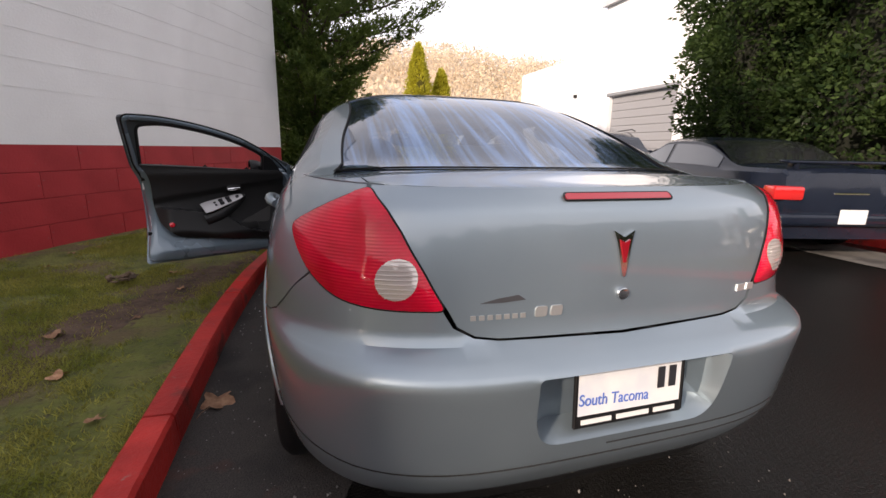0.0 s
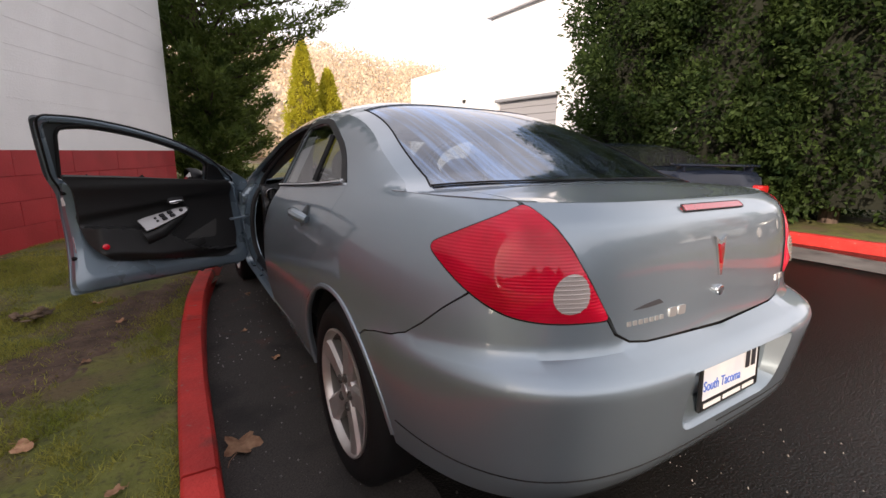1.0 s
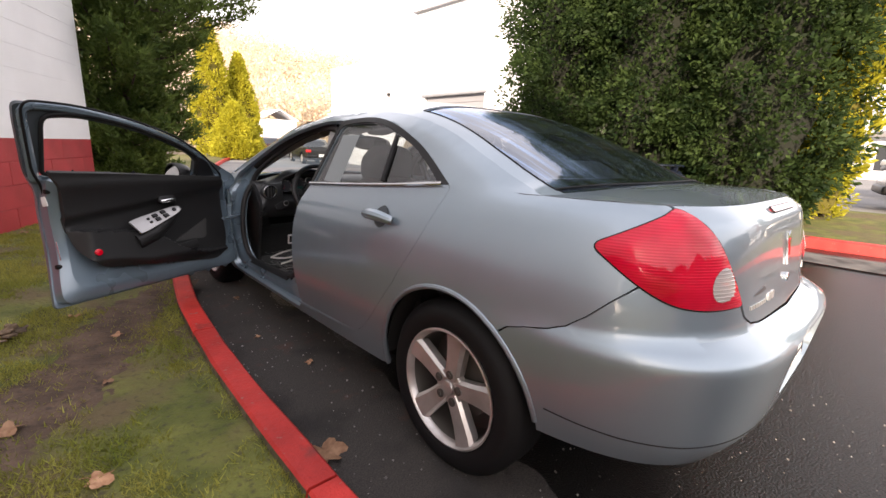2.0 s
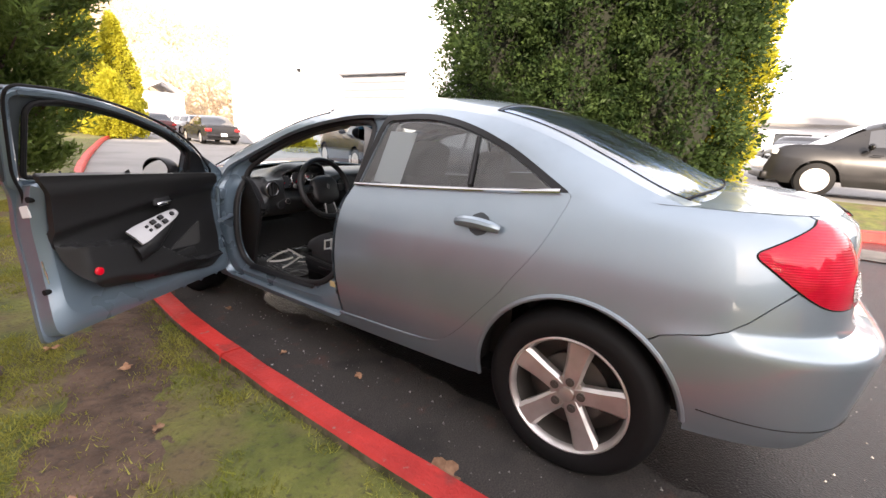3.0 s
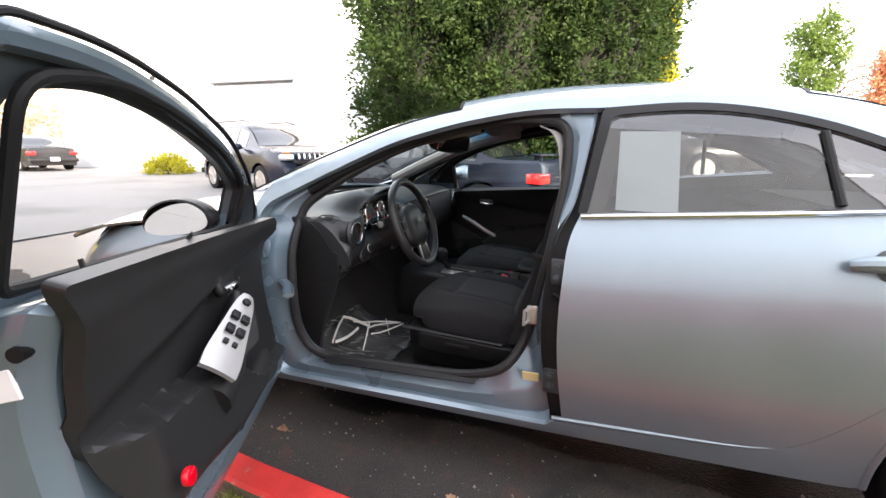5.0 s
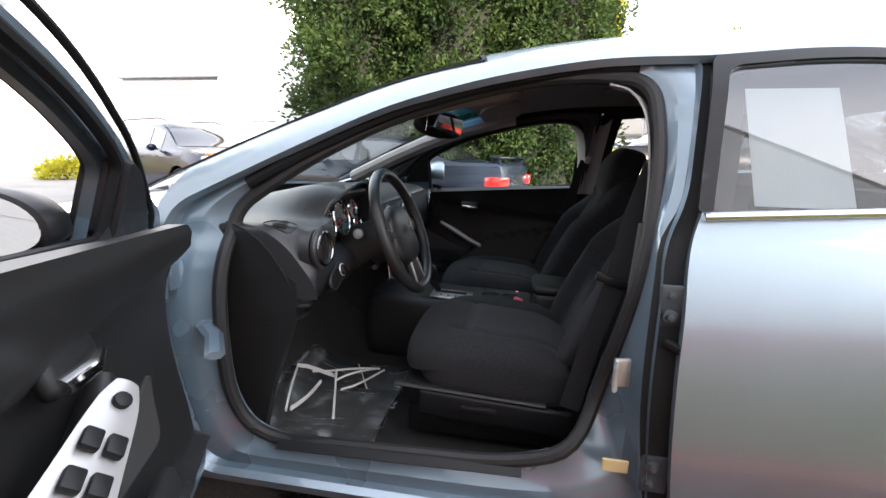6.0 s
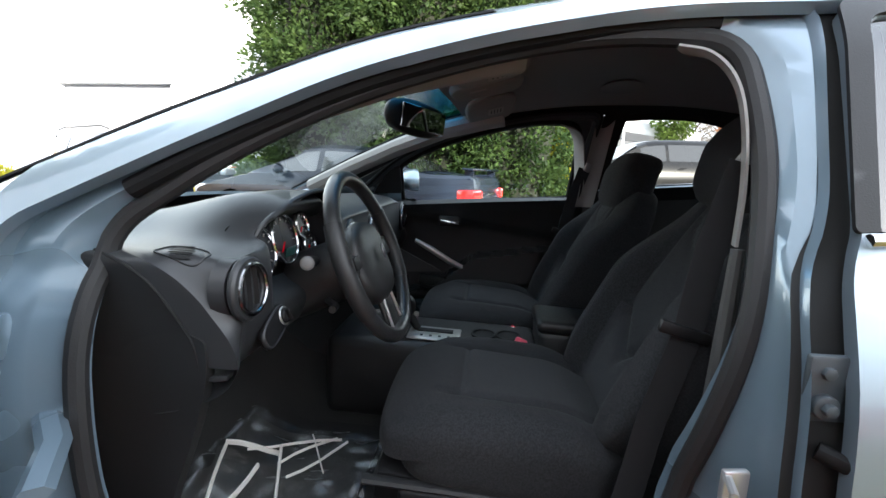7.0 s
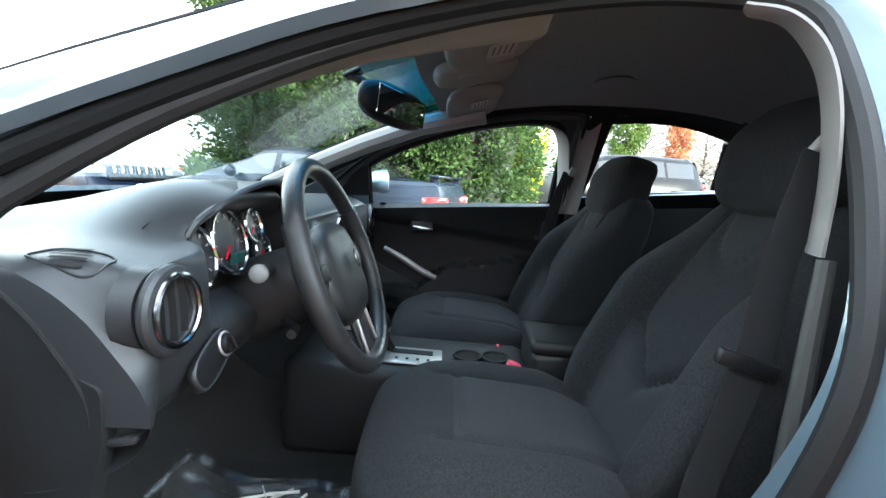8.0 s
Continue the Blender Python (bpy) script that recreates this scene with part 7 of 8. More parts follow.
# flat black discs paint the shade down in the cup holes
for y in (2.614, 2.537):
    bm = bmesh.new()
    cyl(bm, 0.036, 0.006, (-0.028, y, 0.526), (0, 0, 0), 26)
    cp = part("cup_holder", bm, M_DARK, con)
    bm = bmesh.new()
    tube(bm, [(-0.028 + 0.037 * math.cos(t / 26 * 6.2832), y + 0.037 * math.sin(t / 26 * 6.2832), 0.53) for t in range(26)], 0.004, 6, True)
    part("cup_rim", bm, M_BLACK, cp)
bm = bmesh.new()
bx(bm, 0.19, 0.25, 0.04, (0.0, 2.33, 0.580), (3, 0, 0), 0.016, 3)
bx(bm, 0.175, 0.24, 0.24, (0.0, 2.33, 0.45), (0, 0, 0), 0.02, 3)
part("arm_box", bm, M_TRIM, con, "black arm rest box", 60)
for x, m_ in ((-0.142, M_REDPLASTIC), (0.10, M_REDPLASTIC)):
    bm = bmesh.new()
    bx(bm, 0.022, 0.036, 0.022, (x, 2.506, 0.556 if x < 0 else 0.505), (20, 0, 0), 0.006, 2)
    bk = part("belt_buckle", bm, mat_new("pink_button", (0.75, 0.10, 0.16), 0.3) if x < 0 else m_, con, "pinkish red belt buckle button")
    bm = bmesh.new()
    bx(bm, 0.026, 0.045, 0.10, (x, 2.481, 0.499 if x < 0 else 0.448), (20, 0, 0), 0.008, 2)
    part("buckle_body", bm, M_BLACK, bk)

# mirror, sun visors and overhead lamp
bm = bmesh.new()
cushion(bm, 0.255, 0.05, 0.088, (0.03, 2.85, 1.195), (6, 3, -26), 0.2, 8)
rm = part("rear_view_mirror", bm, M_BLACK, car, "black rear view mirror", 60)
bm = bmesh.new()
tube(bm, [(0.045, 2.84, 1.20), (0, 2.92, 1.245), (0, 2.955, 1.262)], 0.012, 8)
bx(bm, 0.05, 0.05, 0.012, (0, 2.955, 1.268), (-25, 0, 0), 0.004, 1)
part("mirror_stalk", bm, M_BLACK, rm)
bm = bmesh.new()
bx(bm, 0.230, 0.004, 0.068, (0.0175, 2.8245, 1.192), (6, 3, -26), 0.001, 1)
part("mirror_glass", bm, M_MIRROR, rm)
for s in (-1, 1):
    bm = bmesh.new()
    cushion(bm, 0.40, 0.17, 0.022, (s * 0.34, 2.625, 1.268), (-14, s * 3, 0), 0.1, 6)
    vis = part("sun_visor", bm, M_LINER, car, "dark grey sun visor with a warning label")
    bm = bmesh.new()
    bx(bm, 0.11, 0.055, 0.001, (s * 0.30, 2.605, 1.2588), (-14, s * 3, 0))
    lb = part("visor_label", bm, M_GREYTRIM, vis)
    bm = bmesh.new()
    for k in range(4):
        bx(bm, 0.07 - 0.01 * (k % 2), 0.004, 0.0006, (s * 0.30, 2.588 + k * 0.011, 1.2578 - 0.0026 * (k - 1.5)), (-14, s * 3, 0))
    part("label_bar", bm, M_INK, lb)
bm = bmesh.new()
cushion(bm, 0.17, 0.20, 0.04, (0, 2.64, 1.290), (-12, 0, 0), 0.1, 6)
oh = part("overhead_lamp", bm, M_LINER, car, "dark grey overhead lamp unit")
for s in (-1, 1):
    bm = bmesh.new()
    bx(bm, 0.055, 0.05, 0.006, (s * 0.04, 2.66, 1.2675), (-12, 0, 0), 0.002, 1)
    part("lamp_lens", bm, M_GREYTRIM, oh)

# loose things on the floor
mat_ = thing("floor_mat", "dark floor mat under crumpled clear film", "floor mat", at=(0, 0, 0))
bm = bmesh.new()
grid(bm, lambda u, v: (-0.68 + 0.44 * u, 2.90 + 0.42 * v, 0.268 + 0.012 * step01(0.8, 1, v) + 0.004 * noise.noise((u * 9, v * 9, 1)) + 0.10 * step01(0.6, 1, v) * 0.6), 30, 30)
M_MAT = bumpy(mat_new("rubber_mat", (0.050, 0.049, 0.047), 0.6), 120, 0.5, 0.003)
part("mat", slab(face_out(bm, (-0.4, 3, -2)), 0.008), [M_MAT] * 3, mat_)
M_FILM = thin_glass("clear_film", (0.9, 0.9, 0.9), 0.30, 0.11)
bm = bmesh.new()
grid(bm, lambda u, v: (-0.70 + 0.46 * u, 2.88 + 0.40 * v, 0.284 + 0.06 * step01(0.6, 1, v) + 0.012 * noise.noise((u * 5, v * 6, 5)) + 0.010 * noise.noise((u * 14, v * 6 + u * 9, 8))), 44, 44)
part("film", bm, M_FILM, mat_, "crumpled clear plastic film", 20)
M_STRIP = mat_new("white_strip", (0.72, 0.69, 0.64), 0.6)
strips = thing("paper_strips", "tangle of white paper strips on the floor mat", "paper strips")
SP = [((-0.64, 3.17), (-0.42, 3.25)), ((-0.42, 3.25), (-0.39, 3.12)), ((-0.39, 3.12), (-0.62, 3.03)), ((-0.63, 3.16), (-0.45, 3.15)), ((-0.47, 3.07), (-0.34, 2.96)), ((-0.44, 2.99), (-0.33, 3.06)), ((-0.41, 3.20), (-0.33, 2.98)), ((-0.45, 3.10), (-0.31, 3.0))]
for k, (p, q) in enumerate(SP):
    bm = bmesh.new()
    tube(bm, [(p[0] + (q[0] - p[0]) * t, p[1] + (q[1] - p[1]) * t, 0.318 + 0.20 * max(0, p[1] + (q[1] - p[1]) * t - 3.13) + 0.012 * math.sin(3 * t + k)) for t in (0, 0.25, 0.5, 0.75, 1)], 0.0075 if k < 4 else 0.004, 6, flat=0.5)
    part("strip", bm, M_STRIP, strips)
# ==== plants ====
rs = np.random.RandomState(3)


def leaf_mat(name, a, b, rough=0.6, scale=1.3, amount=0.45):
    m = mat_new(name, a, rough, 0.0, Specular_IOR_Level=0.15)
    c = vary(m, a, b, scale, 3, 0.35, 0.65)
    tint_by_island(m, c, amount)
    n, l = m.node_tree.nodes, m.node_tree.links
    tl, ad = n.new("ShaderNodeBsdfTranslucent"), n.new("ShaderNodeMixShader")
    tl.inputs["Color"].default_value = (*[min(1, v * 2.2) for v in b], 1)
    ad.inputs["Fac"].default_value = 0.3
    l.new(n["Principled BSDF"].outputs["BSDF"], ad.inputs[1])
    l.new(tl.outputs["BSDF"], ad.inputs[2])
    l.new(ad.outputs["Shader"], n["Material Output"].inputs["Surface"])
    return m


def leaves(name, pos, out, size, mat, parent=None, wide=0.45, droop=0.3, spread=0.6, label=""):
    """Many small pointed leaves at pos, each pointing along out with some scatter."""
    n = len(pos)
    d = out + spread * rs.randn(n, 3)
    d[:, 2] -= droop
    d /= np.linalg.norm(d, axis=1)[:, None]
    s = np.cross(d, rs.randn(n, 3))
    s /= np.linalg.norm(s, axis=1)[:, None]
    L = size * (0.6 + 0.8 * rs.rand(n))[:, None]
    nrm = np.cross(d, s)
    a = pos
    b = pos + d * L * 0.5 + s * L * wide * 0.5 + nrm * L * 0.08
    c = pos + d * L
    e = pos + d * L * 0.5 - s * L * wide * 0.5 + nrm * L * 0.08
    v = np.stack([a, b, c, e], 1).reshape(-1, 3)
    f = np.arange(4 * n).reshape(-1, 4)
    return from_np(name, v, f, mat, parent, label)


M_BARK = mat_new("bark", (0.09, 0.06, 0.045), 0.95)
vary(M_BARK, (0.05, 0.035, 0.028), (0.13, 0.09, 0.07), 14, 6, stretch=(1, 1, 0.25))
bumpy(M_BARK, 22, 1.0, 0.03, stretch=(1, 1, 0.3))
M_ARBOR = leaf_mat("arborvitae_leaf", (0.008, 0.020, 0.007), (0.046, 0.074, 0.021), scale=2.6)
M_PINE = leaf_mat("pine_needles", (0.030, 0.058, 0.017), (0.105, 0.145, 0.034), scale=2.2)
M_GOLD = leaf_mat("golden_cypress_leaf", (0.23, 0.225, 0.022), (0.40, 0.37, 0.04), amount=0.3)
# autumn leaves of the far woods, paled to paint in the haze
M_AUTUMN = leaf_mat("hazed_autumn_leaf", (0.52, 0.39, 0.26), (0.72, 0.57, 0.41), amount=0.15)
M_BUSH = leaf_mat("bush_leaf", (0.05, 0.09, 0.02), (0.12, 0.17, 0.04))
# dim core colours that paint the shade inside the crowns
M_GOLDSHADE = mat_new("golden_crown_shade", (0.10, 0.085, 0.012), 1.0)
M_CROWNSHADE = mat_new("crown_shade", (0.012, 0.014, 0.008), 1.0)


def column_tree(name, label, x, y, rad, h, n, mat, size, z0=0.1, lumps=0.18, droop=0.1, wide=0.55, skirt=0.25, flat_top=False, trunk_r=0.14):
    """A dense upright evergreen: trunk, a dark core for the shade within, and a coat of sprays in lumpy bunches."""
    t = thing(name, label, "tree", at=(0, 0, 0))
    bm = bmesh.new()
    tube(bm, [(x, y, 0), (x + 0.03, y, h * 0.4), (x, y + 0.02, h * 0.92)], [trunk_r, trunk_r * 0.7, 0.03], 10)
    part("trunk", bm, M_BARK, t)
    m = 90 if rad > 1.2 and flat_top else 48
    k = n // m
    th, zz = rs.rand(k) * 2 * np.pi, rs.rand(k)

    def radius(zf):
        up = np.clip((1 - zf) / (0.12 if flat_top else 0.75), 0, 1) ** (0.5 if flat_top else 0.75)
        return rad * up * (0.80 + 0.20 * np.clip(zf / skirt, 0, 1))
    swell = np.array([noise.noise((x + 1.6 * math.cos(a), y + 1.6 * math.sin(a), 1.1 * q * h)) for a, q in zip(th, zz)])
    rr = radius(zz) * (1 + lumps * rs.randn(k)) * (0.86 + 0.14 * np.sqrt(rs.rand(k))) * (1 + 0.16 * swell)
    c = np.stack([x + rr * np.cos(th), y + rr * np.sin(th), z0 + zz * (h - z0)], 1)
    c = np.repeat(c, m, 0)
    th = np.repeat(th, m)
    q = rs.randn(len(c), 3)
    q /= np.linalg.norm(q, axis=1)[:, None]
    bunch = np.repeat((0.10 + 0.14 * rs.rand(k)) * (0.6 + (0.62 if m > 50 else 0.35) * rad), m)[:, None]
    c = c + q * bunch * (0.45 + 0.55 * rs.rand(len(c), 1)) * np.array([1, 1, 1.35])
    o = q * 0.8 + np.stack([0.5 * np.cos(th), 0.5 * np.sin(th), 0.45 + 0 * th], 1)
    leaves("crown", c, o, size, mat, t, wide, droop, 0.45)
    # closed core shell, coloured as the shade seen between the sprays
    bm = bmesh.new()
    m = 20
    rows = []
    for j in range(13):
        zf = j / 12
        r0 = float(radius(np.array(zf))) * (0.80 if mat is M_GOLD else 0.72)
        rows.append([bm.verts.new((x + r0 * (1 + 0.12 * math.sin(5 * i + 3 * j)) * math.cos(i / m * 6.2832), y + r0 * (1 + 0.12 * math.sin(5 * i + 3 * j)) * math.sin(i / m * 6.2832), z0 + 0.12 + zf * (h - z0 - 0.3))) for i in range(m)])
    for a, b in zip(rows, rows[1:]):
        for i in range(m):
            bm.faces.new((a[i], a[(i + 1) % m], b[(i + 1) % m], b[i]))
    part("heartwood", bm, M_GOLDSHADE if mat is M_GOLD else M_CROWNSHADE, t)
    return t


# evergreen screen beyond the car park aisle
for x, y, r, h, nn in ((7.75, 5.75, 1.45, 6.8, 66000), (7.7, 3.9, 1.45, 7.2, 66000), (7.85, 2.35, 1.3, 6.6, 60000), (10.2, 4.6, 1.6, 7.0, 12000)):
    tagged(column_tree("arborvitae", "broad dense dark green evergreen behind the parked cars", x, y, r, h, nn, M_ARBOR, 0.095, 0.35, 0.13, 0.35, 0.5, 0.2, True), group="evergreen screen")
tagged(column_tree("golden_cypress", "yellow-green cypress at the end of the evergreen screen", 8.7, 1.28, 0.50, 6.5, 24000, M_GOLD, 0.10, 0.2, 0.14, 0.1, 0.5, 0.2, True), group="golden cypresses")
for x, y, r, h in ((6.85, 31.0, 1.25, 8.0), (8.65, 31.4, 1.2, 6.5), (7.3, 28.6, 1.3, 3.2)):
    tagged(column_tree("golden_cypress", "bright yellow columnar cypress beside the drive", x, y, r, h, 30000, M_GOLD, 0.13, 0.2, 0.12, 0.1, 0.5), group="golden cypresses")


def conifer(x, y, h):
    """A pine with limbs in tiers and tufts of needles."""
    t = thing("pine_tree", "dark green pine tree with layered limbs beside the wall", "tree")
    bm = bmesh.new()
    tube(bm, [(x, y, 0), (x + 0.05, y, 1.2), (x - 0.06, y + 0.05, h * 0.5), (x, y, h)], [0.17, 0.14, 0.09, 0.02], 10)
    part("trunk", bm, M_BARK, t)
    pos, out = [], []
    limb = bmesh.new()
    r = random.Random(11)
    for k in range(116):
        z = 0.42 + (h - 0.87) * (k / 116) ** 0.95
        a = k * 2.399 + r.uniform(-0.3, 0.3)
        L = spl([(0.4, 0.75), (1.4, 1.05), (3.4, 1.55), (5.0, 1.3), (h, 0.25)], z) * r.uniform(0.55, 1.25)
        if z < 0.8:
            L *= 0.85
        if 2.3 < z < 4.3 and math.cos(a) > 0.35:
            L *= 1.4
        p0 = Vector((x, y, z))
        d = Vector((math.cos(a), math.sin(a), 0.12))
        pts = [p0 + d * (L * s) + Vector((0, 0, 0.16 * L * s * s - 0.12 * math.sin(3 * s))) for s in (0, 0.3, 0.6, 0.85, 1.0)]
        tube(limb, pts, [0.035, 0.026, 0.018, 0.011, 0.005], 5)
        for q in range(11):
            s = 0.28 + 0.76 * (q / 10)
            c = p0 + d * (L * s) + Vector((0, 0, 0.16 * L * s * s - 0.12 * math.sin(3 * s) + 0.04))
            w = 0.34 * (1.1 - s * 0.5)
            for _ in range(78):
                pos.append((c.x + r.gauss(0, w * 0.5), c.y + r.gauss(0, w * 0.5), c.z + r.gauss(0.02, w * 0.26)))
                out.append((d.x * 0.6 + r.gauss(0, 0.5), d.y * 0.6 + r.gauss(0, 0.5), 0.6))
    part("limb", limb, M_BARK, t)
    leaves("crown", np.array(pos), np.array(out), 0.115, M_PINE, t, 0.28, 0.0, 0.42)
    return t


conifer(-0.62, 9.6, 7.6)


def bush(x, y, z, r, h, n, mat, label, size=0.12):
    t = thing("bush", label, "bush")
    th, ph = rs.rand(n) * 6.2832, np.arccos(rs.rand(n))
    k = (0.6 + 0.4 * rs.rand(n)) * (1 + 0.15 * np.sin(5 * th + 3 * ph))
    o = np.stack([np.cos(th) * np.sin(ph), np.sin(th) * np.sin(ph), np.cos(ph)], 1)
    leaves("crown", np.array([x, y, z]) + o * k[:, None] * np.array([r, r, h]), o, size, mat, t, 0.5, 0.0, 0.6)
    bm = bmesh.new()
    for i in range(5):
        a = i * 1.3
        tube(bm, [(x, y, z - 0.05), (x + 0.3 * r * math.cos(a), y + 0.3 * r * math.sin(a), z + 0.6 * h)], [0.03, 0.012], 5)
    part("stem", bm, M_BARK, t)
    return t


bush(10.9, 17.9, 0.05, 0.8, 0.7, 2500, M_GOLD, "low yellow bush at the foot of the warehouse")
bush(8.6, 7.9, 0.1, 0.9, 1.3, 5000, M_BUSH, "light green bush at the end of the evergreen screen")

# wooded hillside far off, its haze painted in as pale colours
M_HILL = mat_new("hazed_undergrowth", (0.42, 0.34, 0.26), 1.0)
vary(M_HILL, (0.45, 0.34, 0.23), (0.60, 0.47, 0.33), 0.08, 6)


def hill_z(x, y):
    return 20 * step01(58, 130, y + 0.15 * x) * (0.75 + 0.25 * math.sin(x * 0.03 + 1)) * step01(-40, 0, x + 20) - 0.3


hill = thing("backdrop_hill", "wooded hillside in autumn colours, paled for haze, far behind the yard", "hill", kind="structure")
bm = bmesh.new()
grid(bm, lambda u, v: (-120 + 300 * u, 45 + 115 * v, hill_z(-120 + 300 * u, 45 + 115 * v)), 60, 30)
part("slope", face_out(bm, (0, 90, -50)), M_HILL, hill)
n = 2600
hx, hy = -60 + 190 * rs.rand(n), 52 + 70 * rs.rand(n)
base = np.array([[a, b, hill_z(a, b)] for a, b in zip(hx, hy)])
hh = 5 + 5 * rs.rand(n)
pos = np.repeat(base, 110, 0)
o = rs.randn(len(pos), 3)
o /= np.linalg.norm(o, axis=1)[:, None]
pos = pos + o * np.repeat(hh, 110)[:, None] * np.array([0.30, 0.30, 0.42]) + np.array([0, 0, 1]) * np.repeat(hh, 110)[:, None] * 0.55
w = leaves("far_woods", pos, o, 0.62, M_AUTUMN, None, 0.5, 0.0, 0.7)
tagged(w, "far leafless and orange autumn woods on the hillside, paled for haze", "woods", kind="stuff")

# short mossy grass near the kerb
M_GRASS = leaf_mat("grass_blade", (0.105, 0.135, 0.020), (0.260, 0.245, 0.060), 0.7, 3.0, 0.5)
n = 330000
gy = -1.5 + 9.5 * rs.rand(n) ** 1.0
edge = np.array([kerb_x(v) - KERB_W - 0.01 for v in gy])
gx = edge - 2.4 * rs.rand(n) ** 1.1
keep = np.array([noise.noise((a * 1.5, b * 1.5, 0)) + 0.5 * noise.noise((a * 5, b * 5, 4)) > -0.02 - 0.30 * (c < 0.25) for a, b, c in zip(gx, gy, rs.rand(n))])
path = (np.abs(gx - np.array([trodden_x(v) for v in gy])) < 0.17 + 0.05 * np.sin(gy * 9) + 0.06 * rs.randn(n)) & (gy > 1.75) & (gy < 3.6)
keep &= ~(path & (rs.rand(n) < 0.86))
gx, gy = gx[keep], gy[keep]
gz = np.array([verge_z(a, b) for a, b in zip(gx, gy)]) - 0.004
n = len(gx)
hgt, ang, lean = 0.010 + 0.022 * rs.rand(n), rs.rand(n) * 6.2832, 0.7 * rs.randn(n, 2)
wd = 0.0022 + 0.002 * rs.rand(n)
b0 = np.stack([gx - wd * np.cos(ang), gy - wd * np.sin(ang), gz], 1)
b1 = np.stack([gx + wd * np.cos(ang), gy + wd * np.sin(ang), gz], 1)
tp = np.stack([gx + lean[:, 0] * hgt, gy + lean[:, 1] * hgt, gz + hgt], 1)
g = from_np("grass", np.stack([b0, b1, tp], 1).reshape(-1, 3), np.arange(3 * n).reshape(-1, 3), M_GRASS)
tagged(g, "short mossy grass of the verge", "grass", kind="stuff")

# fallen leaves and a stump
M_DRY = mat_new("dry_leaf", (0.30, 0.15, 0.08), 0.8)
tint_by_object(M_DRY, vary(M_DRY, (0.22, 0.10, 0.05), (0.42, 0.24, 0.14), 30, 4), 0.35)


def fallen_leaf(x, y, z, s, turn, label="dry brown maple leaf lying on the ground"):
    bm = bmesh.new()
    c = bm.verts.new((0, 0, 0.006))
    rim = []
    m = 20
    for i in range(m):
        a = i / m * 6.2832
        q = s * (0.55 + 0.45 * abs(math.cos(2.5 * a)) ** 1.5 * (0.8 + 0.2 * math.cos(a)))
        rim.append(bm.verts.new((q * math.cos(a), q * math.sin(a), 0.004 + 0.014 * math.sin(3 * a + turn) * s / 0.08 + 0.006)))
    for i in range(m):
        bm.faces.new((c, rim[i], rim[(i + 1) % m]))
    tube(bm, [(-s * 0.5, 0, 0.008), (-s * 1.0, 0.01, 0.004), (-s * 1.4, 0.0, 0.006)], 0.0016, 4)
    turned(bm, pose(x, y, z, 4, -3, turn))
    lf = part("fallen_leaf", bm, M_DRY)
    return tagged(lf, label, "leaf", group="fallen leaves")


fallen_leaf(-1.17, 1.31, 0.018, 0.085, 60, "large dry pale brown leaf on the asphalt by the kerb")
r2 = random.Random(5)
for k in range(34):
    y = r2.uniform(0.2, 6.5)
    if k % 4 == 0:
        x = kerb_x(y) + r2.uniform(0.03, 0.35)
        fallen_leaf(x, y, 0.016, r2.uniform(0.02, 0.04), r2.uniform(0, 360))
    else:
        x = kerb_x(y) - KERB_W - r2.uniform(0.05, 2.0)
        fallen_leaf(x, y, verge_z(x, y) + 0.006, r2.uniform(0.022, 0.05), r2.uniform(0, 360), "small dry leaf on the mossy lawn")
fallen_leaf(-2.05, 1.98, verge_z(-2.05, 1.98) + 0.01, 0.05, 10, "large curled grey-brown leaf on the lawn")
M_OLDWOOD = mat_new("weathered_wood", (0.2, 0.16, 0.13), 0.9)
tint_by_object(M_OLDWOOD, vary(M_OLDWOOD, (0.06, 0.04, 0.025), (0.17, 0.115, 0.075), 40, 5), 0.5)
stump = thing("stump", "small low broken stump with loose chips in the lawn", "stump")
r3 = random.Random(9)
for k in range(16):
    bm = bmesh.new()
    a, q = r3.uniform(0, 6.28), r3.uniform(0.0, 0.10)
    bx(bm, r3.uniform(0.03, 0.09), r3.uniform(0.02, 0.05), r3.uniform(0.008, 0.022), (-2.07 + q * math.cos(a), 2.98 + 1.1 * q * math.sin(a), 0.165 + r3.uniform(-0.01, 0.02)), (r3.uniform(-25, 25), r3.uniform(-25, 25), r3.uniform(0, 180)), 0.005, 1)
    part("wood_chip", bm, M_OLDWOOD, stump)


# loose grit on the asphalt
n = 2600
py = -0.5 + 6.5 * rs.rand(n)
px = np.array([kerb_x(v) for v in py]) + 0.03 + 2.2 * rs.rand(n) ** 1.5
pr = 0.0018 + 0.0065 * rs.rand(n) ** 4
tet = np.array([[1, 0, -0.3], [-0.5, 0.87, -0.3], [-0.5, -0.87, -0.3], [0.1, 0.1, 0.9]])
v = np.stack([px, py, 0.012 + 0.4 * pr], 1)[:, None, :] + tet[None] * pr[:, None, None] * (0.7 + 0.6 * rs.rand(n, 4, 1))
f = (np.array([[0, 1, 2], [0, 3, 1], [1, 3, 2], [2, 3, 0]])[None] + 4 * np.arange(n)[:, None, None]).reshape(-1, 3)
M_GRIT = mat_new("grit", (0.2, 0.19, 0.18), 0.9)
tint_by_island(M_GRIT, vary(M_GRIT, (0.10, 0.09, 0.085), (0.34, 0.33, 0.31), 3, 2), 0.5)
tagged(from_np("grit", v.reshape(-1, 3), f, M_GRIT), "pale loose grit scattered on the asphalt", "grit", kind="stuff")


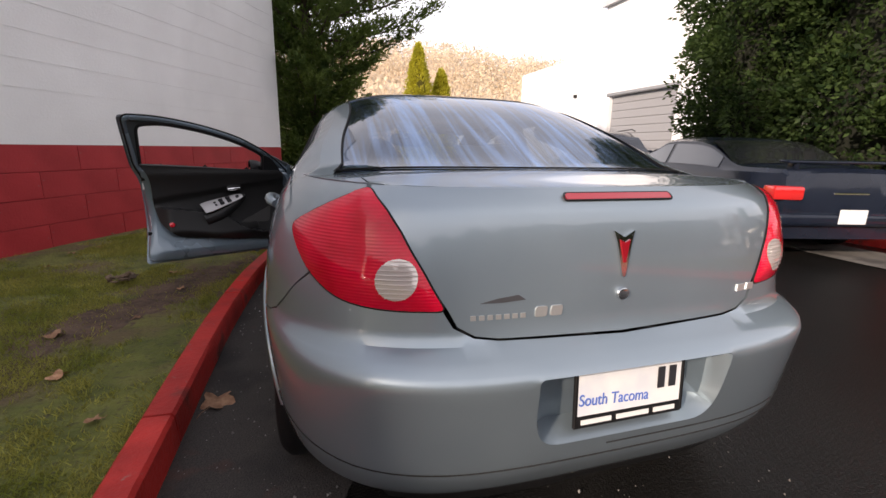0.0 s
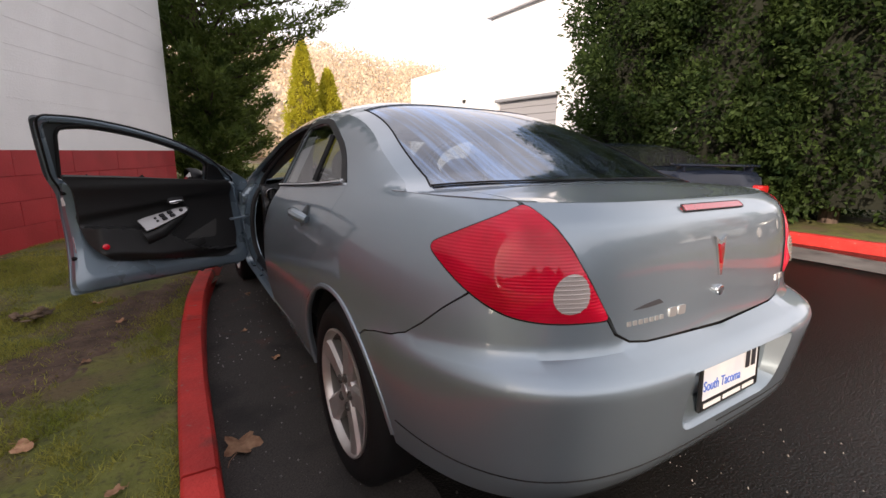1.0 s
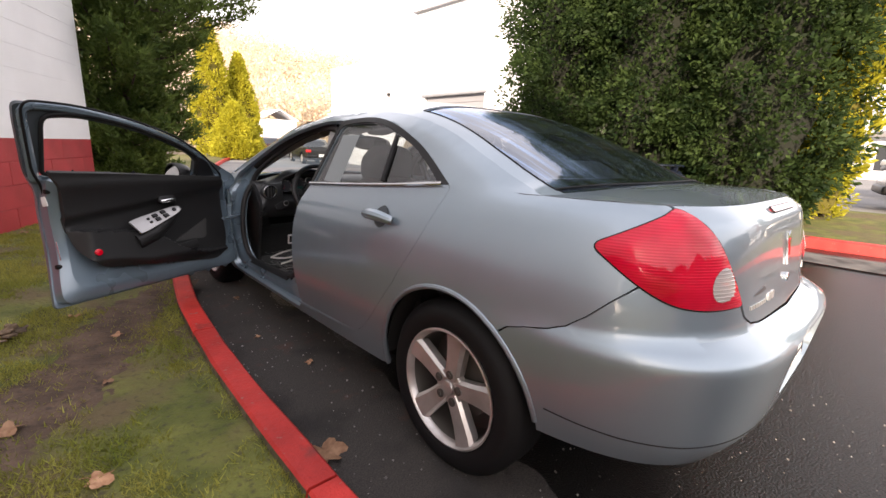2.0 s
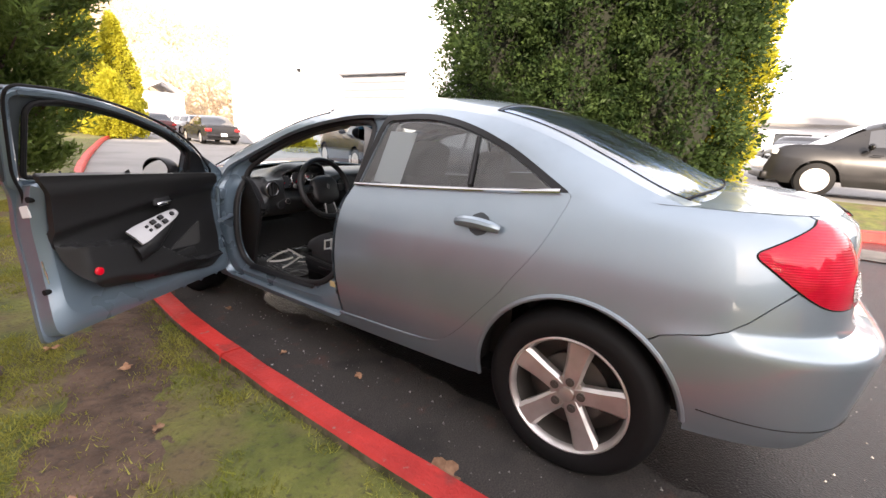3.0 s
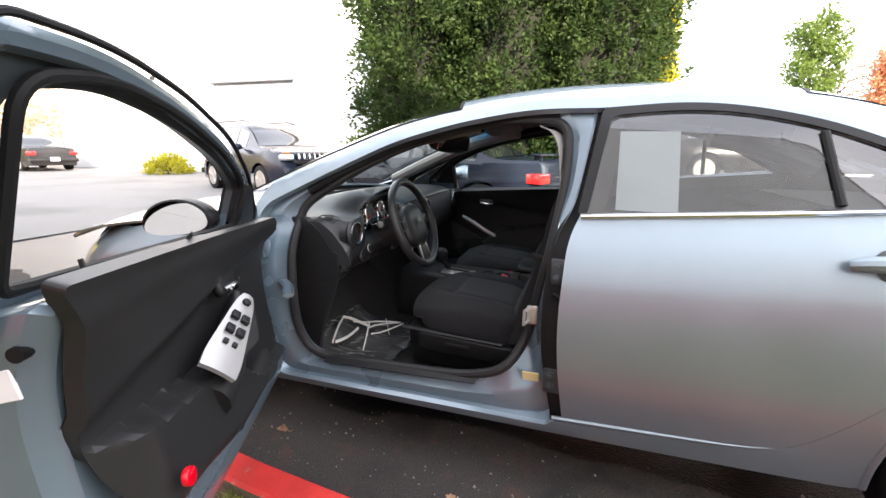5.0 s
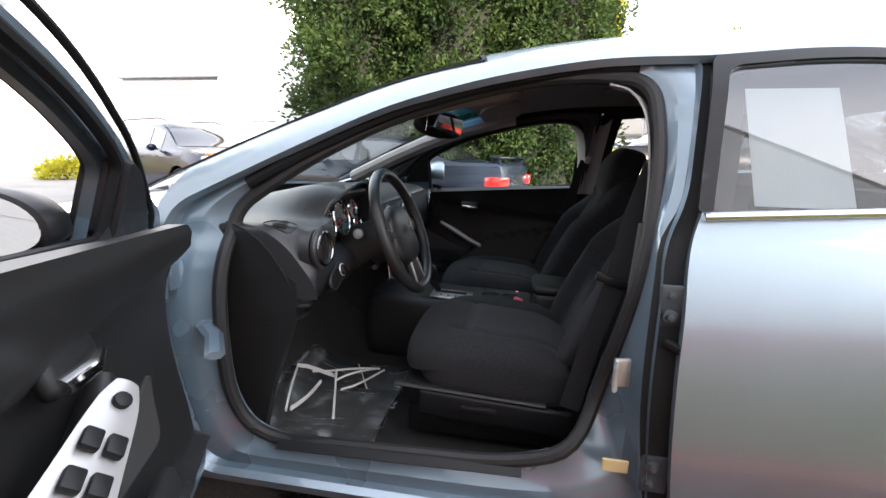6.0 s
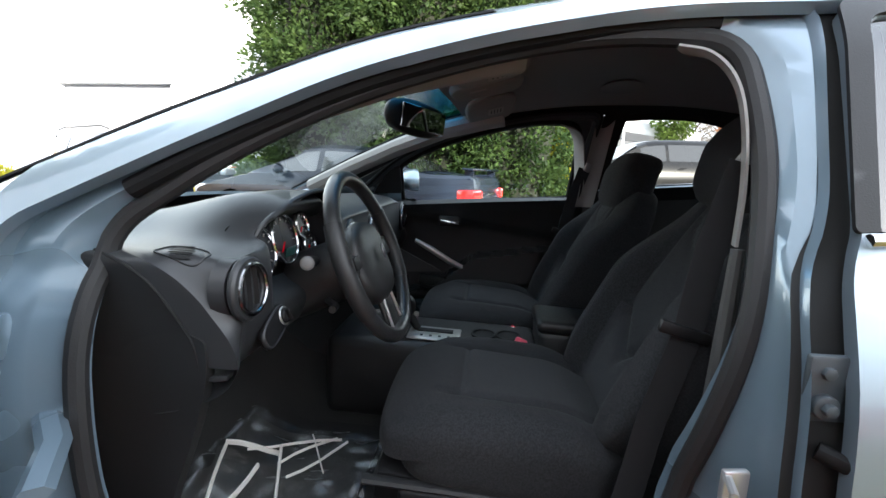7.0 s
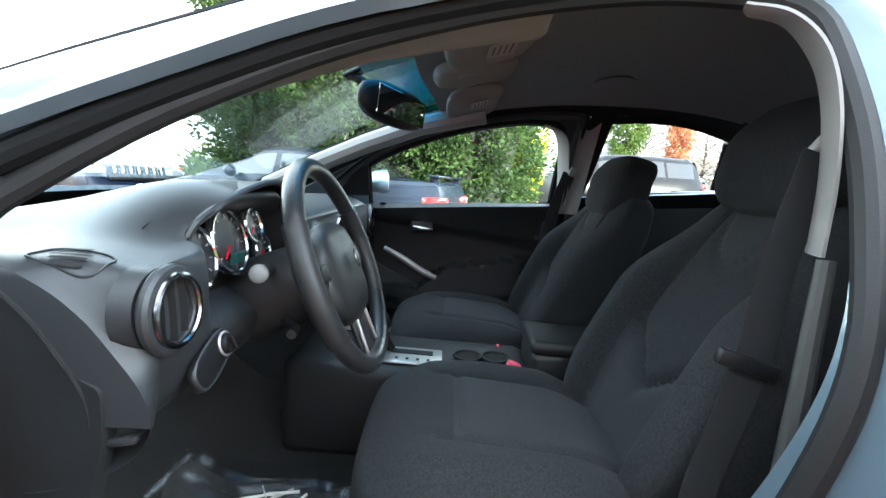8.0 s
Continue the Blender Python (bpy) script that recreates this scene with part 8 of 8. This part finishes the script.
def leafy_tree(x, y, z, r, h, n, mat, label, size, bare=0.35):
    """A broad-leaved tree: forked trunk, limbs and leaves in clumps at the limbs' ends."""
    t = thing("tree", label, "tree")
    q = random.Random(int(x * 10 + y))
    bm = bmesh.new()
    tube(bm, [(x, y, z - 0.1), (x + 0.05, y, z + h * bare), (x, y + 0.05, z + h * 0.93)], [0.05 + 0.016 * h, 0.04 + 0.01 * h, 0.02], 8)
    part("trunk", bm, M_BARK, t)
    bm = bmesh.new()
    ends = []
    for k in range(26):
        f = bare + (0.95 - bare) * k / 26
        a = k * 2.399
        w = r * (0.45 + 0.75 * math.sin(math.pi * min(1, (f - bare) / (1 - bare) * 0.8 + 0.18))) * q.uniform(0.6, 1.0)
        p = Vector((x, y, z + h * f))
        e = p + Vector((w * math.cos(a), w * math.sin(a), 0.10 * h * q.uniform(0.5, 1.3)))
        tube(bm, [p, p.lerp(e, 0.5) + Vector((0, 0, 0.03 * h)), e], [0.05, 0.03, 0.012], 5)
        ends += [p.lerp(e, 0.6), e]
    part("limb", bm, M_BARK, t)
    c = np.repeat(np.array([tuple(e) for e in ends]), n // len(ends), 0)
    o = rs.randn(len(c), 3)
    o /= np.linalg.norm(o, axis=1)[:, None]
    leaves("crown", c + o * (0.30 * r * rs.rand(len(c), 1) ** 0.5 + 0.08), o, size, mat, t, 0.5, 0.1, 0.6)
    return t


M_ORANGE = leaf_mat("orange_leaf", (0.34, 0.13, 0.07), (0.50, 0.24, 0.13), amount=0.3)
M_BARE = leaf_mat("bare_twig", (0.20, 0.17, 0.14), (0.32, 0.28, 0.23), amount=0.3)
leafy_tree(30, -9.5, 0.3, 1.35, 8.0, 9000, M_BUSH, "tall light green tree beyond the car park", 0.2)
leafy_tree(30, -13.2, 0.3, 0.75, 6.4, 5000, M_ORANGE, "slim tree with orange autumn leaves beyond the car park", 0.2, 0.25)
for k in range(5):
    tagged(leafy_tree(33 + 1.5 * (k % 2), -12.2 - 2.3 * k, 0.3, 1.9, 6.2 + 0.7 * (k % 3), 2600, M_BARE, "leafless grey-brown tree beyond the car park", 0.16, 0.2), group="leafless trees")
# white shelter roof beyond the car park
shelter = thing("shelter", "white open shelter with a sloping roof beyond the car park", "shelter")
bm = bmesh.new()
v = [bm.verts.new((x, y, z)) for x in (30.5, 35.5) for y, z in ((-6.2, 4.15), (-6.2, 4.95), (-11.5, 4.02), (-11.5, 3.2))]
for f in ((0, 1, 2, 3), (4, 5, 6, 7), (0, 1, 5, 4), (1, 2, 6, 5), (2, 3, 7, 6), (3, 0, 4, 7)):
    bm.faces.new([v[i] for i in f])
bmesh.ops.recalc_face_normals(bm, faces=bm.faces[:])
part("roof", bm, M_WARE, shelter)
for x in (30.7, 35.3):
    for y, z in ((-6.5, 4.2), (-11.2, 3.3)):
        bm = bmesh.new()
        bx(bm, 0.14, 0.14, z - 0.28, (x, y, 0.28 + (z - 0.28) / 2), (0, 0, 0), 0.01, 1)
        part("post", bm, M_WARE, shelter)
# white shed far down the drive
shed = thing("white_shed", "low white building far down the drive", "building")
bm = bmesh.new()
bx(bm, 4.0, 4.0, 3.6, (19.0, 52.0, 1.8))
part("wall", bm, M_WARE, shed)
bm = bmesh.new()
grid(bm, lambda u, v: (16.8 + 4.4 * u, 49.8 + 4.4 * v, 3.62 + 1.1 * (1 - abs(2 * u - 1))), 2, 1)
part("roof", slab(face_out(bm, (19, 52, 0)), 0.12), [M_WARE] * 3, shed)
# evergreens that close the car park behind the sedan's tail
n = 26000
bx_, bz_ = -26 + 56 * rs.rand(n), rs.rand(n)
top_ = np.array([4.6 + 1.6 * noise.noise((v * 0.35, 0, 0)) + 0.8 * noise.noise((v * 1.3, 2, 0)) for v in bx_])
pos = np.stack([bx_, -19 - 1.5 * rs.rand(n), 0.1 + bz_ ** 0.8 * top_], 1)
o = rs.randn(n, 3) * 0.5 + np.array([0, 0.6, 0.3])
tagged(leaves("tree_line", pos, o, 0.6, M_ARBOR, None, 0.6, 0.1, 0.5), "dark evergreen tree line closing the car park", "trees", kind="stuff")
# ==== other vehicles ====
def paint_plain(name, c, rough=0.25, metal=0.0):
    m = mat_new(name, c, rough, metal, Coat_Weight=0.3, Coat_Roughness=0.05, Specular_IOR_Level=0.25)
    vary(m, [v * 0.9 for v in c], [v * 1.1 + 0.002 for v in c], 2.5, 4)
    return m


M_LIGHTLENS = mat_new("headlamp_lens", (0.7, 0.72, 0.75), 0.08, 0.4, Coat_Weight=1.0)
M_AMBER = mat_new("amber_lens", (0.8, 0.25, 0.03), 0.15)
M_DGLASS = mat_new("dark_car_glass", (0.02, 0.022, 0.025), 0.05, 0.0, Coat_Weight=1.0, IOR=1.6)
TAIL_RED = mat_new("tail_red", (0.55, 0.02, 0.02), 0.12, 0.0, Coat_Weight=1.0)


def small_wheel(r, side):
    """Tyre and rim, centre at the origin; the rim looks to side."""
    ty, ri = bmesh.new(), bmesh.new()
    cyl(ty, r, 0.21, (0, 0, 0), (0, 90, 0), 32, bevel=0.03)
    cyl(ri, r * 0.68, 0.02, (side * 0.102, 0, 0), (0, 90, 0), 32, r * 0.66)
    for k in range(5):
        a = math.radians(90 + 72 * k)
        bx(ri, 0.02, r * 0.62, 0.07, (side * 0.112, r * 0.33 * math.cos(a), r * 0.33 * math.sin(a)), (math.degrees(a), 0, 0), 0.006, 1)
    cyl(ri, 0.06, 0.03, (side * 0.115, 0, 0), (0, 90, 0), 16)
    return ty, ri


def other_car(label, colour, at, yaw, L=4.6, W=1.78, H=1.45, belt=0.92, hood=0.86, deck=0.95, suv=False, name="parked_car", tail_m=None, plate=True, wheel_r=0.32, clear=0.2, spoiler=False, grille=False):
    """A parked car. Its nose is at +y of its own axes; the flank is one lofted skin, the glass lies in it."""
    t = thing(name, label, "car", group="parked cars")
    body_m = paint_plain("paint_" + name, colour)
    h = L / 2
    if suv:
        top = [(-h, 0.75), (-h + 0.05, belt), (-h + 0.25, H - 0.06), (-h + 0.55, H), (0.1, H), (h - 1.75, H - 0.12), (h - 1.05, hood + 0.10), (h - 0.75, hood + 0.07), (h - 0.18, hood - 0.06), (h, 0.62)]
    else:
        top = [(-h, 0.68), (-h + 0.06, deck - 0.04), (-h + 0.2, deck), (-h + 0.75, deck + 0.03), (-h + 1.35, H - 0.08), (-h + 1.75, H), (0.15, H), (h - 1.95, H - 0.13), (h - 1.2, hood + 0.10), (h - 1.0, hood + 0.06), (h - 0.2, hood - 0.13), (h, 0.58)]
    wb = 0.5 * L * 0.585
    axles = (-wb - 0.03, wb + 0.05)
    n, m = 84, 13

    def ztop(y):
        return spl(top, y)

    def half(y):
        e = abs(y) / h
        return W / 2 * (1 - 0.16 * max(0, (e - 0.62) / 0.38) ** 2.4)

    def section(y):
        zt, w = ztop(y), half(y)
        zb = min(belt, zt - 0.02)
        cab = max(0.0, zt - belt)
        bot = clear + 0.05 * (abs(y) > h - 0.3)
        for ya in axles:
            d = abs(y - ya)
            r = wheel_r + 0.055
            if d < r:
                bot = max(bot, wheel_r + math.sqrt(r * r - d * d))
        pts = []
        for k in range(7):
            z = bot + (zb - bot) * k / 6
            bulge = 1 - 0.07 * max(0, (0.45 - z) / 0.3) ** 2 - 0.09 * max(0, (z - 0.62) / 0.4) ** 2
            pts.append((w * bulge, z))
        x0 = pts[-1][0] - 0.015
        for k, f in enumerate((0.12, 0.5, 0.86, 1.0, 1.0, 1.0)):
            if k < 3:
                pts.append((x0 - (0.02 + cab * 0.36) * f, zb + cab * f * 0.95 + 0.01 * f))
            else:
                g = (0.82, 0.45, 0.0)[k - 3]
                xr = x0 - (0.02 + cab * 0.36) * 0.95
                pts.append((xr * g, zt + (0.02 if cab < 0.05 else 0.0) - 0.02 * g * g))
        return pts

    R = pose(at[0], at[1], at[2] if len(at) > 2 else 0, 0, 0, yaw)
    bm = bmesh.new()
    ys = [-h + L * i / n for i in range(n + 1)]
    rows = []
    for y in ys:
        s = section(y)
        full = [(-a, b) for a, b in s] + [(a, b) for a, b in reversed(s[:-1])]
        rows.append([bm.verts.new((a, y, b)) for a, b in full])
    for i in range(n):
        for k in range(len(rows[0]) - 1):
            bm.faces.new((rows[i][k], rows[i][k + 1], rows[i + 1][k + 1], rows[i + 1][k]))
    bm.faces.new(rows[0])
    bm.faces.new(rows[-1][::-1])
    bmesh.ops.recalc_face_normals(bm, faces=bm.faces[:])
    body = part("body", turned(bm, R), body_m, t)
    # glass: strips of the same section, a little proud
    def glass(y0, y1, k0, k1, nm, both=True, d=0.006):
        for s in ((-1, 1) if both else (1,)):
            b = bmesh.new()
            rr = []
            for i in range(11):
                y = y0 + (y1 - y0) * i / 10
                q = section(y)
                line = []
                for j in range(5):
                    f = k0 + (k1 - k0) * j / 4
                    a, c = int(f), f - int(f)
                    p0, p1 = q[a], q[min(a + 1, len(q) - 1)]
                    line.append(b.verts.new((s * (p0[0] + (p1[0] - p0[0]) * c + d), y, p0[1] + (p1[1] - p0[1]) * c + d * 0.5)))
                rr.append(line)
            for p, q in zip(rr, rr[1:]):
                for j in range(4):
                    b.faces.new((p[j], p[j + 1], q[j + 1], q[j]) if s < 0 else (p[j + 1], p[j], q[j], q[j + 1]))
            part(nm, turned(b, R), M_DGLASS, t)

    def across(y0, y1, nm, d=0.008):
        b = bmesh.new()
        rr = []
        for i in range(9):
            y = y0 + (y1 - y0) * i / 8
            q = section(y)
            xr = q[9][0]
            rr.append([b.verts.new((xr * 0.97 * (j / 8 * 2 - 1), y, ztop(y) - 0.02 * (abs(j / 8 * 2 - 1) ** 2) * 1.0 + d)) for j in range(9)])
        for p, q in zip(rr, rr[1:]):
            for j in range(8):
                b.faces.new((p[j], p[j + 1], q[j + 1], q[j]))
        face_out(b, (0, 0, 0.3))
        return part(nm, turned(b, R), M_DGLASS, t)

    if suv:
        glass(-h + 0.32, -h + 1.15, 6.9, 8.75, "window")
        glass(-h + 1.22, -0.05, 6.9, 8.8, "window")
        glass(0.03, h - 1.75, 6.9, 8.75, "window")
        across(h - 1.68, h - 1.12, "windscreen")
        across(-h + 0.07, -h + 0.24, "rear_window")
    else:
        glass(-h + 1.05, -0.12, 6.9, 8.75, "window")
        glass(-0.04, h - 1.75, 6.9, 8.75, "window")
        across(h - 1.88, h - 1.25, "windscreen")
        across(-h + 0.80, -h + 1.45, "rear_window")
    for ya in axles:
        for s in (-1, 1):
            ty, ri = small_wheel(wheel_r, s)
            m_ = R @ pose(s * (W / 2 - 0.13), ya, wheel_r)
            w_ = part("wheel", turned(ty, m_), M_RUBBER, t)
            part("rim", turned(ri, m_), M_ALLOY, w_)
    zl = 0.74 if not suv else 0.88
    for s in (-1, 1):
        b = bmesh.new()
        yy = -h + (0.045 if not spoiler else 0.10)
        bx(b, 0.30 if not suv else 0.16, 0.12 if not spoiler else 0.24, 0.15 if not suv else 0.28, (s * (W / 2 - (0.19 if not suv else 0.24)), yy, zl), (0, 0, s * 10), 0.03, 2)
        tl = part("tail_lamp", turned(b, R), TAIL_RED, t)
        b = bmesh.new()
        bx(b, 0.32, 0.16, 0.13, (s * (W / 2 - 0.26), h - 0.10, hood - 0.17 if not suv else hood - 0.12), (8, 0, -s * 22), 0.035, 2)
        part("headlamp", turned(b, R), M_LIGHTLENS, t)
        b = bmesh.new()
        ball(b, 0.10, 0.06, 0.075, (s * (W / 2 + 0.05), h - (1.85 if not suv else 1.75), belt + 0.07), (0, 0, 0), 14, 8)
        tube(b, [(s * (W / 2 - 0.09), h - 1.8, belt + 0.03), (s * (W / 2 + 0.02), h - 1.8, belt + 0.05)], 0.02, 6)
        part("side_mirror", turned(b, R), body_m, t)
        for k, y in enumerate((-0.45, -0.45 + 0.95) if not suv else (-0.35, 0.55)):
            b = bmesh.new()
            tube(b, [(s * (half(y) * 0.985 + 0.012), y - 0.09, belt - 0.10), (s * (half(y) * 0.985 + 0.03), y, belt - 0.10), (s * (half(y) * 0.985 + 0.012), y + 0.09, belt - 0.10)], 0.012, 6)
            part("door_handle", turned(b, R), body_m, t)
    b = bmesh.new()
    bx(b, W * 0.92, 0.16, 0.15, (0, -h + 0.02, 0.46), (0, 0, 0), 0.05, 3)
    part("rear_bumper", turned(b, R), body_m if not suv else M_BLACK, t)
    b = bmesh.new()
    bx(b, W * 0.90, 0.16, 0.18, (0, h - 0.03, 0.42), (0, 0, 0), 0.05, 3)
    part("front_bumper", turned(b, R), body_m if not suv else M_BLACK, t)
    b = bmesh.new()
    bx(b, W * 0.55, 0.03, 0.10, (0, h + 0.0, hood - 0.22), (8, 0, 0), 0.02, 2)
    part("grille", turned(b, R), M_BLACK, t)
    if grille:
        b0 = []
        for k in range(7):
            b = bmesh.new()
            bx(b, 0.085, 0.03, 0.15, (-0.39 + 0.13 * k, h + 0.0, hood - 0.10), (10, 0, 0), 0.02, 2)
            part("grille_slot", turned(b, R), M_CHROME, t)
        b = bmesh.new()
        bx(b, 0.30, 0.012, 0.11, (0, h + 0.06, 0.56), (0, 0, 0), 0.004, 1)
        part("front_plate", turned(b, R), M_YELLOW, t, "yellow plate")
        for s in (-1, 1):
            b = bmesh.new()
            bx(b, 0.16, 0.05, 0.03, (s * (W / 2 - 0.2), h - 0.0, hood - 0.02), (0, 0, -s * 22), 0.01, 1)
            part("turn_lamp", turned(b, R), M_AMBER, t)
            b = bmesh.new()
            tube(b, [(s * 0.58, -h + 0.5, H + 0.02), (s * 0.58, -h + 0.8, H + 0.06), (s * 0.58, 0.1, H + 0.06), (s * 0.58, 0.4, H + 0.0)], 0.016, 6)
            part("roof_rail", turned(b, R), M_BLACK, t)
    if spoiler:
        b = bmesh.new()
        bx(b, W * 0.80, 0.15, 0.03, (0, -h + 0.14, deck + 0.085), (4, 0, 0), 0.012, 2)
        for s in (-1, 1):
            bx(b, 0.05, 0.12, 0.09, (s * W * 0.33, -h + 0.15, deck + 0.04), (0, 0, 0), 0.01, 2)
        part("spoiler", turned(b, R), body_m, t)
        b = bmesh.new()
        bx(b, 0.40, 0.012, 0.02, (0, -h + 0.005, 0.74), (0, 0, 0), 0.004, 1)
        part("badge_bar", turned(b, R), M_CHROME, t)
    if plate:
        b = bmesh.new()
        bx(b, 0.31, 0.012, 0.155, (0, -h - 0.065, 0.50 if not suv else 0.62), (0, 0, 0), 0.004, 1)
        part("rear_plate", turned(b, R), M_PLATE, t, "white number plate")
    return t


other_car("dark blue and black sedan with a rear spoiler parked alongside", (0.008, 0.012, 0.023), (5.38, 4.86), -14, L=4.7, W=1.76, H=1.36, belt=0.94, deck=0.985, hood=0.84, spoiler=True)
other_car("dark grey compact off-roader with a slotted grille and yellow plate", (0.008, 0.014, 0.032), (7.36, 10.14), 156, L=4.6, W=1.85, H=1.68, belt=1.05, hood=1.02, suv=True, wheel_r=0.36, clear=0.26, grille=True)
other_car("dark sedan parked by the warehouse", (0.02, 0.02, 0.022), (10.6, 25.4), -12, L=4.7, H=1.44)
other_car("pale small car parked at the end of the drive", (0.5, 0.5, 0.52), (15.2, 38.5), 10, L=4.2, H=1.5, suv=True, belt=0.95, hood=0.9)
other_car("dark red car parked far down the drive", (0.10, 0.03, 0.03), (12.6, 37.0), -8, L=4.4, H=1.5)
other_car("white car parked far down the yard", (0.6, 0.6, 0.62), (17.5, 42), 20, L=4.5)
other_car("black off-roader with bright wheels beyond the evergreen screen", (0.012, 0.012, 0.013), (11.6, -1.9, 0.30), 8, L=4.9, W=1.95, H=1.72, belt=1.08, hood=1.08, suv=True, wheel_r=0.38, clear=0.28)
other_car("black car parked beyond the off-roader", (0.010, 0.010, 0.011), (17.6, -0.6, 0.30), 84, L=4.8, H=1.5)
other_car("silver estate car parked across beyond the screen", (0.42, 0.45, 0.48), (21.5, -8.6, 0.30), 30, L=4.8, H=1.62, suv=True, belt=1.0, hood=1.0)
